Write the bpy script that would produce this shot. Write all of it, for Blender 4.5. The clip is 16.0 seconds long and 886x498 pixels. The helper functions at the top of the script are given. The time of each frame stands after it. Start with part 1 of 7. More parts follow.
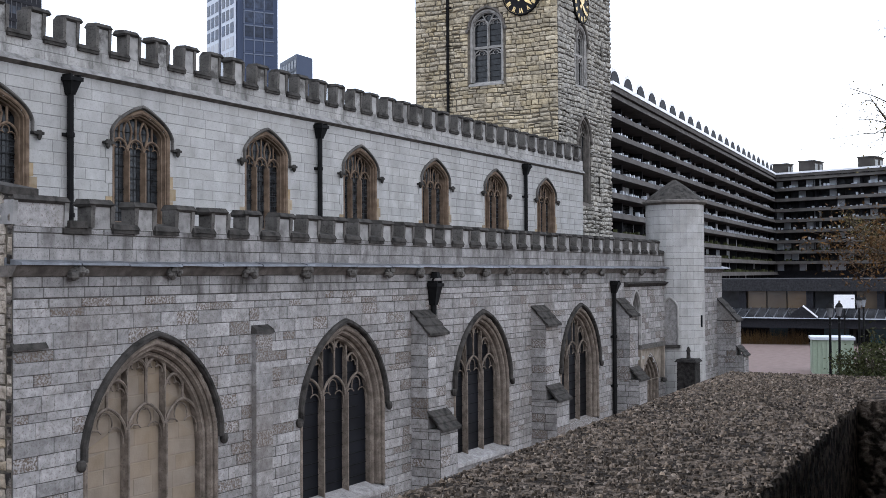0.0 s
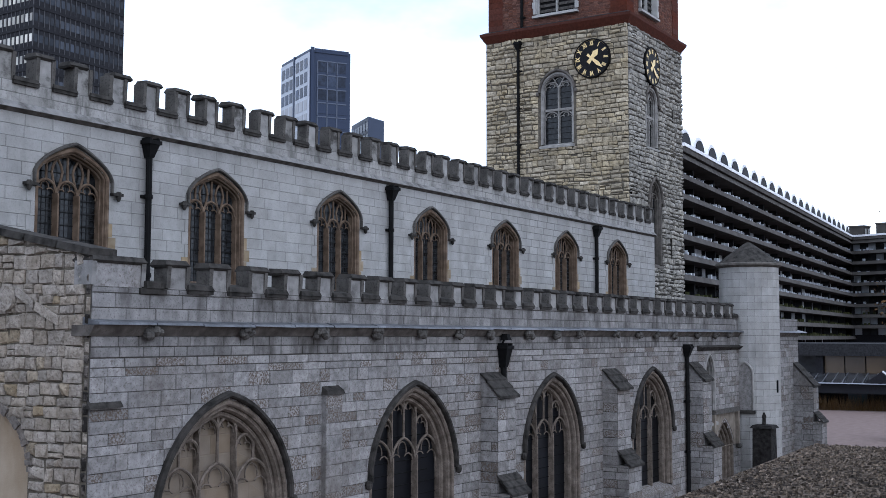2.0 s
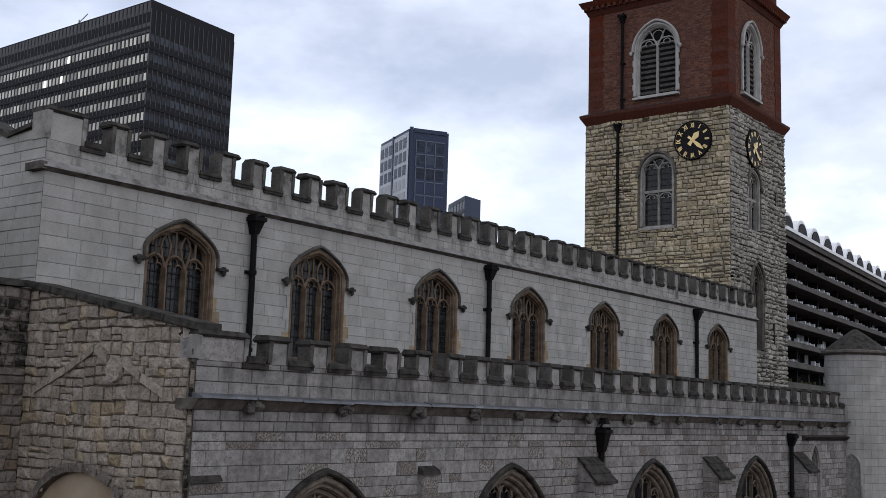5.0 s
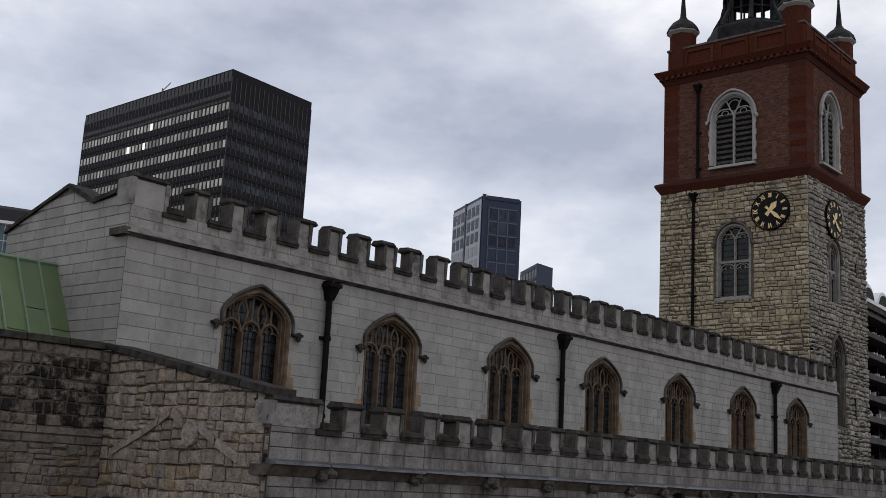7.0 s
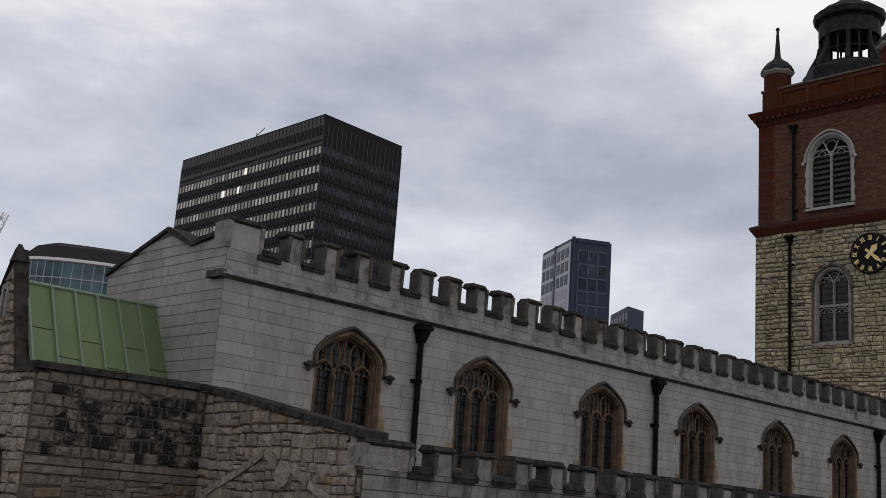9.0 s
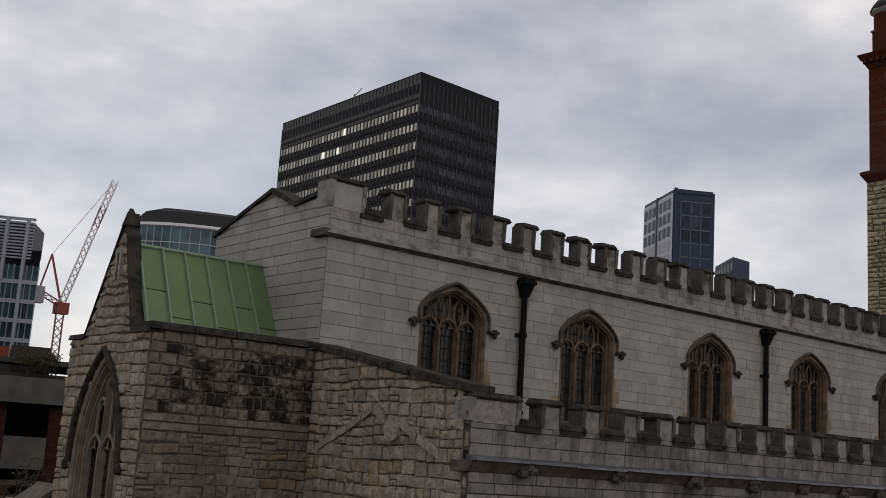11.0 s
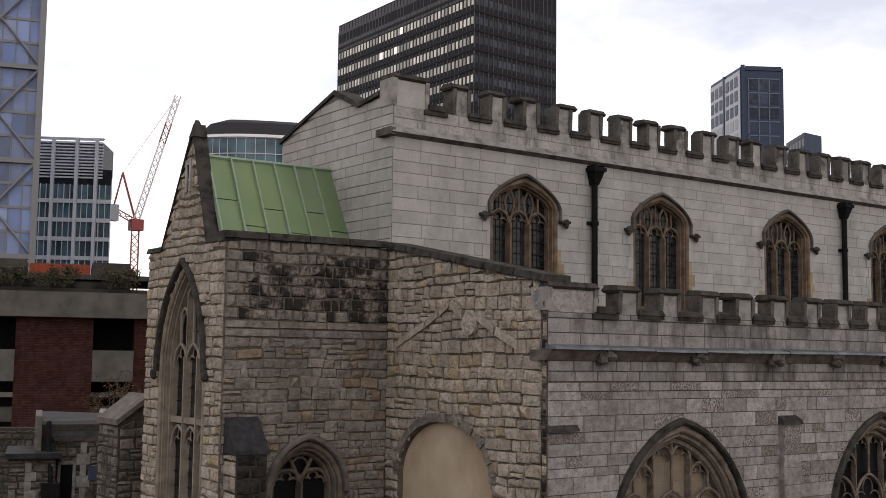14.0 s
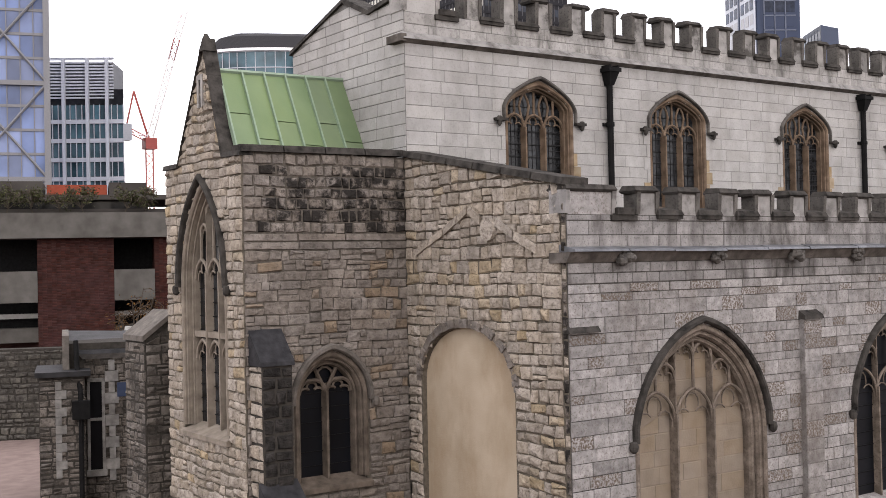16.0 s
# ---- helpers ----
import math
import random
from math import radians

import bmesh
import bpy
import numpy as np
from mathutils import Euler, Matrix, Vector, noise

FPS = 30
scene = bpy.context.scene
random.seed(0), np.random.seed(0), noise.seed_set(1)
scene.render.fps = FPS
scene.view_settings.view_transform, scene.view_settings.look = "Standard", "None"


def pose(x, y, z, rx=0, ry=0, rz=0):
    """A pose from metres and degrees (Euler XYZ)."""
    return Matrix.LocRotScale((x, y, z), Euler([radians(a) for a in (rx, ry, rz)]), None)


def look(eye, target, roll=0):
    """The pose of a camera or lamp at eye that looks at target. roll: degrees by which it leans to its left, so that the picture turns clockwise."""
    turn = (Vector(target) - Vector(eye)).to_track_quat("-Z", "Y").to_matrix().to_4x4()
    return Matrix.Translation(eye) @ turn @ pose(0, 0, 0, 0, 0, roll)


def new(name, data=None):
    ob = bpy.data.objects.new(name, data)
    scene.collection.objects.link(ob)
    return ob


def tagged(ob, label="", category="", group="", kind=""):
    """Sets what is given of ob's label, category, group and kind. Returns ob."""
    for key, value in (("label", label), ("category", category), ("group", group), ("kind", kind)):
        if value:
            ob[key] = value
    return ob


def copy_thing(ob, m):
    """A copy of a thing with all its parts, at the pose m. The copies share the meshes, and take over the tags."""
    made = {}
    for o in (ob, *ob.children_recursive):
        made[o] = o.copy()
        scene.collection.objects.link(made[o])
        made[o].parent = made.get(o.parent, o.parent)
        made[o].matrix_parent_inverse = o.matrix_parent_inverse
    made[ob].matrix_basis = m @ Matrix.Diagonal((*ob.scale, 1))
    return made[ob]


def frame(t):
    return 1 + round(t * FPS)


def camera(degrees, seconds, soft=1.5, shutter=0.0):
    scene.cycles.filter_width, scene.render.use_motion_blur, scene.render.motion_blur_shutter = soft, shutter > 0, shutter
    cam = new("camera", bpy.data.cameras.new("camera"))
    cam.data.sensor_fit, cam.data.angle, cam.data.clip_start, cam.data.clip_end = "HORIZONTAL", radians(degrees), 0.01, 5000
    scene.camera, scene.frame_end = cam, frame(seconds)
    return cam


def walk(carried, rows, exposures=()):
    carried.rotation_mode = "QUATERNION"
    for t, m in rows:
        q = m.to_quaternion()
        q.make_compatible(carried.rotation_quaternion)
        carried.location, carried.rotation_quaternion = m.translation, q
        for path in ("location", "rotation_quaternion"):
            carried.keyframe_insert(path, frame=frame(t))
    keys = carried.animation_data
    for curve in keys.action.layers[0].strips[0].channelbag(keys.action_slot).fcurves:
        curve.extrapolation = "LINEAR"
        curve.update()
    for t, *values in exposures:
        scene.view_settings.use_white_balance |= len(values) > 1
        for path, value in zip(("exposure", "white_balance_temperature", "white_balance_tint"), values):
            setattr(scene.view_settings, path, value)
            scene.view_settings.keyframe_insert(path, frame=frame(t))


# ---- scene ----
cam = camera(42.8, 16.0, soft=0.8)
PATH = [
    (0, look((0.029, -0.145, 6.481), (8.777, 4.694, 6.703), -0.34)),
    (0.5, look((0.039, -0.132, 6.484), (8.668, 4.912, 6.820), -0.16)),
    (1, look((0.041, -0.126, 6.487), (8.598, 5.029, 6.928), -0.14)),
    (1.5, look((0.028, -0.124, 6.496), (8.508, 5.147, 7.049), -0.03)),
    (2, look((0.030, -0.114, 6.502), (8.443, 5.238, 7.264), 0.12)),
    (2.5, look((0.024, -0.105, 6.507), (8.348, 5.364, 7.412), 0.29)),
    (3, look((0.022, -0.090, 6.506), (8.256, 5.489, 7.548), 0.52)),
    (5.5, look((-0.026, 0.000, 6.537), (7.737, 6.103, 8.116), 2.04)),
    (6, look((-0.042, 0.007, 6.546), (7.606, 6.203, 8.311), 2.37)),
    (6.5, look((-0.048, 0.027, 6.552), (7.458, 6.357, 8.446), 2.75)),
    (7, look((-0.049, 0.042, 6.559), (7.328, 6.492, 8.555), 3.06)),
    (7.5, look((-0.056, 0.069, 6.563), (7.209, 6.620, 8.636), 3.33)),
    (8, look((-0.050, 0.079, 6.572), (7.087, 6.741, 8.734), 3.59)),
    (8.5, look((-0.061, 0.098, 6.569), (6.871, 6.949, 8.807), 4.00)),
    (9, look((-0.059, 0.113, 6.571), (6.710, 7.100, 8.885), 4.16)),
    (9.5, look((-0.070, 0.131, 6.562), (6.595, 7.232, 8.832), 4.10)),
    (12, look((-0.037, 0.230, 6.540), (5.895, 8.128, 8.102), 3.31)),
    (12.5, look((-0.031, 0.253, 6.539), (5.875, 8.204, 7.923), 2.90)),
    (13, look((-0.043, 0.254, 6.531), (5.835, 8.249, 7.768), 2.06)),
    (13.5, look((-0.041, 0.271, 6.524), (5.804, 8.308, 7.638), 1.37)),
    (14, look((-0.035, 0.284, 6.515), (5.797, 8.352, 7.465), 0.74)),
    (14.5, look((-0.035, 0.300, 6.516), (5.748, 8.423, 7.276), 0.20)),
    (15, look((-0.034, 0.305, 6.500), (5.720, 8.464, 7.061), -0.38)),
    (15.5, look((-0.030, 0.311, 6.499), (5.691, 8.504, 6.893), -0.81)),
    (16, look((-0.031, 0.323, 6.492), (5.707, 8.512, 6.634), -1.22)),
]
walk(cam, PATH, [(0, 1.6, 5900, 11), (0.8, 1.25, 5800, 11), (2, 1.22, 5500, 11), (3, 0.98, 5500, 11), (5.5, 0.42, 6350, 12), (7.5, 0.0, 6500, 12), (9.5, -0.08, 6750, 12.5), (12, -0.06, 7050, 13.5), (13, 0.42, 7100, 14.3), (14, 0.84, 7100, 15), (16, 1.85, 6950, 17)])

# ---- sky and light ----
world = bpy.data.worlds.new("overcast")
scene.world = world
world.use_nodes = True
wn, wl = world.node_tree.nodes, world.node_tree.links
wn.clear()
w_out, w_bg = wn.new("ShaderNodeOutputWorld"), wn.new("ShaderNodeBackground")
w_co, w_sep = wn.new("ShaderNodeTexCoord"), wn.new("ShaderNodeSeparateXYZ")
w_map, w_noise, w_ramp = wn.new("ShaderNodeMapping"), wn.new("ShaderNodeTexNoise"), wn.new("ShaderNodeValToRGB")
w_sky, w_mix = wn.new("ShaderNodeTexSky"), wn.new("ShaderNodeMix")
w_lift, w_mul = wn.new("ShaderNodeMapRange"), wn.new("ShaderNodeVectorMath")
w_sky.sky_type, w_sky.sun_disc = "NISHITA", False
w_sky.sun_elevation, w_sky.sun_rotation = radians(35), radians(200)
w_map.inputs["Scale"].default_value = (1.3, 1.3, 2.8)
w_noise.inputs["Scale"].default_value, w_noise.inputs["Detail"].default_value = 2.1, 7
w_noise.inputs["Roughness"].default_value = 0.56
w_ramp.color_ramp.elements[0].position, w_ramp.color_ramp.elements[0].color = 0.33, (0.35, 0.367, 0.42, 1)
w_ramp.color_ramp.elements[1].position, w_ramp.color_ramp.elements[1].color = 0.63, (0.93, 0.91, 0.89, 1)
w_mid = w_ramp.color_ramp.elements.new(0.49)
w_mid.color = (0.575, 0.588, 0.63, 1)
w_mix.data_type = "RGBA"
w_mix.inputs[0].default_value = 0.97
w_lift.inputs["From Min"].default_value, w_lift.inputs["From Max"].default_value = 0.0, 1.0
w_lift.inputs["To Min"].default_value, w_lift.inputs["To Max"].default_value = 0.93, 1.12
w_mul.operation = "SCALE"
wl.new(w_co.outputs["Generated"], w_map.inputs["Vector"])
wl.new(w_map.outputs["Vector"], w_noise.inputs["Vector"])
wl.new(w_noise.outputs["Fac"], w_ramp.inputs["Fac"])
wl.new(w_sky.outputs["Color"], w_mix.inputs[6])
wl.new(w_ramp.outputs["Color"], w_mix.inputs[7])
wl.new(w_co.outputs["Generated"], w_sep.inputs[0])
wl.new(w_sep.outputs["Z"], w_lift.inputs["Value"])
wl.new(w_mix.outputs[2], w_mul.inputs[0])
wl.new(w_lift.outputs["Result"], w_mul.inputs["Scale"])
wl.new(w_mul.outputs["Vector"], w_bg.inputs["Color"])
wl.new(w_bg.outputs["Background"], w_out.inputs["Surface"])
w_bg.inputs["Strength"].default_value = 1.0

sun = new("sun", bpy.data.lights.new("sun", "SUN"))
sun.data.energy, sun.data.angle, sun.data.color = 0.12, radians(40), (1.0, 0.96, 0.9)
sun.matrix_basis = look((-30, -40, 60), (10, 15, 0))


# ---- materials ----
def material(name, color, color2=None, rough=0.85, metal=0.0, grain=8.0, bump=0.3, bump_size=30.0, stain=0.0,
             stain_color=(0.03, 0.03, 0.03), piece=0.0, streak=1.0, stain_scale=0.6,
             pit=0.0, pit_size=28.0, odd=0.0, ramp_at=(0.3, 0.7), stain_edge=(0.46, 0.74)):
    """A surface with grain between two colours, stains of their own shape, fine relief, and a shade for each piece."""
    m = bpy.data.materials.new(name)
    m.use_nodes = True
    n, l = m.node_tree.nodes, m.node_tree.links
    b = n["Principled BSDF"]
    b.inputs["Roughness"].default_value, b.inputs["Metallic"].default_value = rough, metal
    if rough >= 0.75:
        b.inputs["Specular IOR Level"].default_value = 0.08
    co = n.new("ShaderNodeNewGeometry")
    a = n.new("ShaderNodeTexNoise")
    a.inputs["Scale"].default_value, a.inputs["Detail"].default_value = grain, 6
    l.new(co.outputs["Position"], a.inputs["Vector"])
    ramp = n.new("ShaderNodeValToRGB")
    ramp.color_ramp.elements[0].position, ramp.color_ramp.elements[1].position = ramp_at
    ramp.color_ramp.elements[0].color = (*color, 1)
    ramp.color_ramp.elements[1].color = (*(color2 or tuple(min(1, c * 1.25) for c in color)), 1)
    l.new(a.outputs["Fac"], ramp.inputs["Fac"])
    out = ramp.outputs["Color"]
    if piece:
        info, add, fr = n.new("ShaderNodeObjectInfo"), n.new("ShaderNodeMath"), n.new("ShaderNodeMath")
        fr.operation = "FRACT"
        l.new(info.outputs["Random"], add.inputs[0])
        l.new(co.outputs["Random Per Island"], add.inputs[1])
        l.new(add.outputs[0], fr.inputs[0])
        rng, hsv = n.new("ShaderNodeMapRange"), n.new("ShaderNodeHueSaturation")
        rng.inputs["To Min"].default_value, rng.inputs["To Max"].default_value = 1 - piece, 1 + piece * 0.6
        l.new(fr.outputs[0], rng.inputs["Value"])
        l.new(rng.outputs["Result"], hsv.inputs["Value"])
        l.new(out, hsv.inputs["Color"])
        sat, far = n.new("ShaderNodeMath"), n.new("ShaderNodeMath")
        sat.operation, far.operation = "MULTIPLY", "FRACT"
        sat.inputs[1].default_value = 7.3
        l.new(fr.outputs[0], sat.inputs[0])
        l.new(sat.outputs[0], far.inputs[0])
        rng2 = n.new("ShaderNodeMapRange")
        rng2.inputs["To Min"].default_value, rng2.inputs["To Max"].default_value = 0.85, 1.15
        l.new(far.outputs[0], rng2.inputs["Value"])
        l.new(rng2.outputs["Result"], hsv.inputs["Saturation"])
        out = hsv.outputs["Color"]
    if stain:
        mp, s, sr, mx = (n.new("ShaderNodeMapping"), n.new("ShaderNodeTexNoise"), n.new("ShaderNodeValToRGB"), n.new("ShaderNodeMix"))
        mp.inputs["Scale"].default_value = (1, 1, 1 / streak)
        s.inputs["Scale"].default_value, s.inputs["Detail"].default_value, s.inputs["Roughness"].default_value = stain_scale, 8, 0.65
        sr.color_ramp.elements[0].position, sr.color_ramp.elements[1].position = stain_edge
        sr.color_ramp.elements[1].color = (stain, stain, stain, 1)
        sr.color_ramp.elements[0].color = (0, 0, 0, 1)
        mx.data_type = "RGBA"
        l.new(co.outputs["Position"], mp.inputs["Vector"])
        l.new(mp.outputs["Vector"], s.inputs["Vector"])
        l.new(s.outputs["Fac"], sr.inputs["Fac"])
        l.new(sr.outputs["Color"], mx.inputs[0])
        l.new(out, mx.inputs[6])
        mx.inputs[7].default_value = (*stain_color, 1)
        out = mx.outputs[2]
    if pit or odd:
        t1, r1, mx1 = n.new("ShaderNodeTexNoise"), n.new("ShaderNodeValToRGB"), n.new("ShaderNodeMix")
        t1.inputs["Scale"].default_value, t1.inputs["Detail"].default_value, t1.inputs["Roughness"].default_value = pit_size, 4, 0.6
        r1.color_ramp.elements[0].position, r1.color_ramp.elements[1].position = 0.52, 0.66
        r1.color_ramp.elements[1].color = (pit, pit, pit, 1)
        mx1.data_type = "RGBA"
        mx1.inputs[7].default_value = (*stain_color, 1)
        l.new(co.outputs["Position"], t1.inputs["Vector"])
        l.new(t1.outputs["Fac"], r1.inputs["Fac"])
        l.new(r1.outputs["Color"], mx1.inputs[0])
        l.new(out, mx1.inputs[6])
        out = mx1.outputs[2]
        if odd and piece:
            step, r2, mul, mx2 = n.new("ShaderNodeMath"), n.new("ShaderNodeValToRGB"), n.new("ShaderNodeMath"), n.new("ShaderNodeMix")
            step.operation, mul.operation, mx2.data_type = "LESS_THAN", "MULTIPLY", "RGBA"
            step.inputs[1].default_value = odd
            l.new(far.outputs[0], step.inputs[0])
            r2.color_ramp.elements[0].position, r2.color_ramp.elements[1].position = 0.42, 0.58
            l.new(t1.outputs["Fac"], r2.inputs["Fac"])
            l.new(step.outputs[0], mul.inputs[0])
            l.new(r2.outputs["Color"], mul.inputs[1])
            l.new(mul.outputs[0], mx2.inputs[0])
            l.new(out, mx2.inputs[6])
            mx2.inputs[7].default_value = (*(c * 1.2 for c in stain_color), 1)
            out = mx2.outputs[2]
    l.new(out, b.inputs["Base Color"])
    if bump:
        bt, bp = n.new("ShaderNodeTexNoise"), n.new("ShaderNodeBump")
        bt.inputs["Scale"].default_value, bt.inputs["Detail"].default_value = bump_size, 5
        bp.inputs["Strength"].default_value, bp.inputs["Distance"].default_value = bump, 0.02 if bump < 0.75 else 0.05
        l.new(co.outputs["Position"], bt.inputs["Vector"])
        l.new(bt.outputs["Fac"], bp.inputs["Height"])
        l.new(bp.outputs["Normal"], b.inputs["Normal"])
    return m


def glass(name, color, rough=0.08, spread=0.5, size=0.8):
    """Window glass seen from outside by day: dark behind, glossy in front."""
    m = material(name, tuple(c * (1 - spread) for c in color), tuple(c * (1 + spread) for c in color), rough, 0, size, 0.05, 2.0, piece=0.45)
    m.node_tree.nodes["Principled BSDF"].inputs["Specular IOR Level"].default_value = 0.6
    return m


PALE = material("pale limestone", (0.262, 0.257, 0.243), (0.325, 0.318, 0.302), 0.9, grain=3, bump=0.35, piece=0.09, stain=0.5, stain_color=(0.13, 0.124, 0.116), streak=3.5, stain_scale=1.1, pit=0.22, pit_size=22.0)
AISLE = material("weathered ashlar", (0.155, 0.149, 0.143), (0.285, 0.275, 0.264), 0.92, grain=7, bump=0.5, piece=0.27, stain=0.6, stain_color=(0.078, 0.062, 0.049), streak=2.0, stain_scale=0.8, pit=0.6, pit_size=24.0, odd=0.14)
AISLE_STREAK = material("streaked aisle parapet stone", (0.15, 0.144, 0.138), (0.24, 0.231, 0.222), 0.92, grain=6, bump=0.5, piece=0.2, stain=0.85, stain_color=(0.04, 0.036, 0.032), streak=3.0, stain_scale=1.7, stain_edge=(0.47, 0.68), pit=0.5, pit_size=24.0)
RAG = material("ragstone rubble", (0.215, 0.186, 0.148), (0.345, 0.306, 0.256), 0.95, grain=6, bump=0.9, bump_size=18, piece=0.2, stain=0.5, stain_color=(0.095, 0.08, 0.065), stain_scale=1.3, pit=0.6, pit_size=17.0)
RAG_GREY = material("grey chancel stone", (0.122, 0.107, 0.092), (0.2, 0.178, 0.156), 0.95, grain=5, bump=0.9, bump_size=14, piece=0.16, stain=0.7, stain_color=(0.05, 0.044, 0.038), stain_scale=0.9, pit=0.55, pit_size=12.0)
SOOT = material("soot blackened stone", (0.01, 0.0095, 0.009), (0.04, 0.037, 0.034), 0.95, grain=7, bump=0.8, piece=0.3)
BLOTCHED = material("stone with black crust", (0.115, 0.1, 0.086), (0.19, 0.168, 0.147), 0.95, grain=6, bump=0.9, bump_size=16, piece=0.2, stain=0.93, stain_color=(0.012, 0.011, 0.010), stain_scale=2.3, stain_edge=(0.44, 0.53), pit=0.6, pit_size=15.0)
RUST_RAG = material("rust brown rubble", (0.135, 0.105, 0.076), (0.21, 0.168, 0.126), 0.95, grain=5, bump=0.9, bump_size=14, piece=0.2, stain=0.4, pit=0.5, pit_size=14.0)
# Stains of its own, plus soffit shade put into the darker base colour.
CORNICE = material("stained cornice stone with soffit shade", (0.05, 0.044, 0.039), (0.14, 0.126, 0.111), 0.9, grain=5, bump=0.5, stain=0.75, stain_color=(0.04, 0.035, 0.03), stain_scale=1.8, pit=0.5, pit_size=20.0)
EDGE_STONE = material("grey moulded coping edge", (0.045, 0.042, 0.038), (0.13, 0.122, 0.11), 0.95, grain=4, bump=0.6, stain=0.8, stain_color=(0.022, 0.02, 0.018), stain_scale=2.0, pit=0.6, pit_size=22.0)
TOWER = material("tower ragstone", (0.25, 0.21, 0.14), (0.46, 0.395, 0.28), 0.95, grain=5, bump=1.0, bump_size=9, piece=0.25, stain=0.6, stain_color=(0.11, 0.098, 0.075), stain_scale=0.8, pit=0.65, pit_size=8.0)
TOWER_GREY = material("tower grey stone", (0.2, 0.19, 0.165), (0.37, 0.35, 0.305), 0.95, grain=4, bump=0.9, bump_size=10, piece=0.25, stain=0.65, stain_color=(0.085, 0.08, 0.072), stain_scale=0.6, pit=0.75, pit_size=7.0)
MORTAR = material("lime mortar", (0.03, 0.028, 0.025), (0.07, 0.066, 0.06), 0.97, grain=5, bump=0.4)
MORTAR_DARK = material("old mortar", (0.025, 0.023, 0.02), (0.046, 0.042, 0.036), 0.97, grain=10, bump=0.4)
COPE = material("sooty coping stone", (0.01, 0.0095, 0.0085), (0.062, 0.057, 0.051), 0.95, grain=5, bump=0.6, stain=0.6, stain_color=(0.03, 0.028, 0.025), stain_scale=2.5, pit=0.7, pit_size=25.0)
MOULD = material("moulded grey stone", (0.066, 0.062, 0.054), (0.142, 0.128, 0.112), 0.9, grain=5, bump=0.4, stain=0.6, stain_color=(0.07, 0.06, 0.055), stain_scale=1.6, pit=0.5, pit_size=25.0)
BROWN = material("brown window stone", (0.082, 0.056, 0.037), (0.165, 0.121, 0.086), 0.9, grain=5, bump=0.4, stain=0.65, stain_color=(0.04, 0.029, 0.022), stain_scale=2.4)
OCHRE = material("ochre quoin stone", (0.201, 0.148, 0.086), (0.277, 0.224, 0.153), 0.9, grain=5, bump=0.4, piece=0.25)
TAN = material("tan blocking stone", (0.152, 0.124, 0.092), (0.192, 0.16, 0.124), 0.92, grain=3, bump=0.4, piece=0.06, stain=0.4, stain_color=(0.22, 0.16, 0.10), streak=2)
RENDERED = material("cream render", (0.29, 0.236, 0.167), (0.375, 0.312, 0.232), 0.9, grain=1.3, bump=0.25, stain=0.7, stain_color=(0.2, 0.135, 0.075), streak=2.2, stain_scale=0.9)
WHITE = material("white portland stone", (0.284, 0.28, 0.266), (0.358, 0.354, 0.339), 0.85, grain=4, bump=0.2, stain=0.35, stain_color=(0.3, 0.29, 0.27))
LEAD = material("lead flashing", (0.055, 0.058, 0.063), (0.14, 0.146, 0.157), 0.5, 0.3, grain=4, bump=0.2, pit=0.5, pit_size=9.0, piece=0.25)
DARK_LEAD = material("dark lead", (0.008, 0.0085, 0.009), (0.03, 0.03, 0.031), 0.6, 0.0, grain=3, bump=0.2)
IRON = material("black painted iron", (0.004, 0.004, 0.004), (0.009, 0.009, 0.009), 0.8, 0.0, bump=0.1)
COPPER = material("green copper sheet", (0.09, 0.135, 0.066), (0.122, 0.172, 0.09), 0.6, 0.1, grain=1.2, bump=0.1, piece=0.05, stain=0.5, stain_color=(0.14, 0.19, 0.07), streak=3)
SEAM = material("pale copper seam", (0.147, 0.208, 0.141), (0.184, 0.245, 0.177), 0.6, 0.1)
BRICK = material("purple brown brick", (0.078, 0.038, 0.027), (0.145, 0.07, 0.051), 0.95, grain=14, bump=0.5, piece=0.45, stain=0.4, stain_color=(0.05, 0.03, 0.025))
RED = material("rubbed red brick", (0.052, 0.017, 0.011), (0.085, 0.028, 0.018), 0.9, grain=9, bump=0.3, piece=0.12, stain=0.5, stain_color=(0.05, 0.022, 0.016), stain_scale=1.2)
SLATE = material("dark slate", (0.014, 0.014, 0.015), (0.032, 0.032, 0.034), 0.8, grain=6, bump=0.4)
PANE = glass("leaded glass", (0.004, 0.0045, 0.006), 0.4)
PANE.node_tree.nodes["Principled BSDF"].inputs["Specular IOR Level"].default_value = 0.1
QUARRY = glass("old leaded quarry glass", (0.016, 0.0175, 0.019), 0.25, 0.85, 5.0)
QUARRY.node_tree.nodes["Principled BSDF"].inputs["Specular IOR Level"].default_value = 0.25
LOUVRE = material("weathered louvre", (0.030, 0.027, 0.024), (0.078, 0.072, 0.066), 0.9)
GOLD = material("gilding", (0.620, 0.460, 0.200), (0.750, 0.580, 0.280), 0.45, 0.3, bump=0)
CLOCK = material("black dial", (0.008, 0.008, 0.009), (0.015, 0.015, 0.016), 0.5, bump=0)
PEBBLE = material("pebbled concrete", (0.03, 0.023, 0.017), (0.23, 0.18, 0.137), 0.95, grain=30, bump=1.0, bump_size=60, stain=0.7, stain_color=(0.05, 0.038, 0.027), stain_scale=5, ramp_at=(0.45, 0.58))
PAVING = material("pinkish brick paving", (0.127, 0.094, 0.083), (0.172, 0.132, 0.118), 0.9, grain=2, bump=0.2, stain=0.3, stain_color=(0.16, 0.12, 0.11))
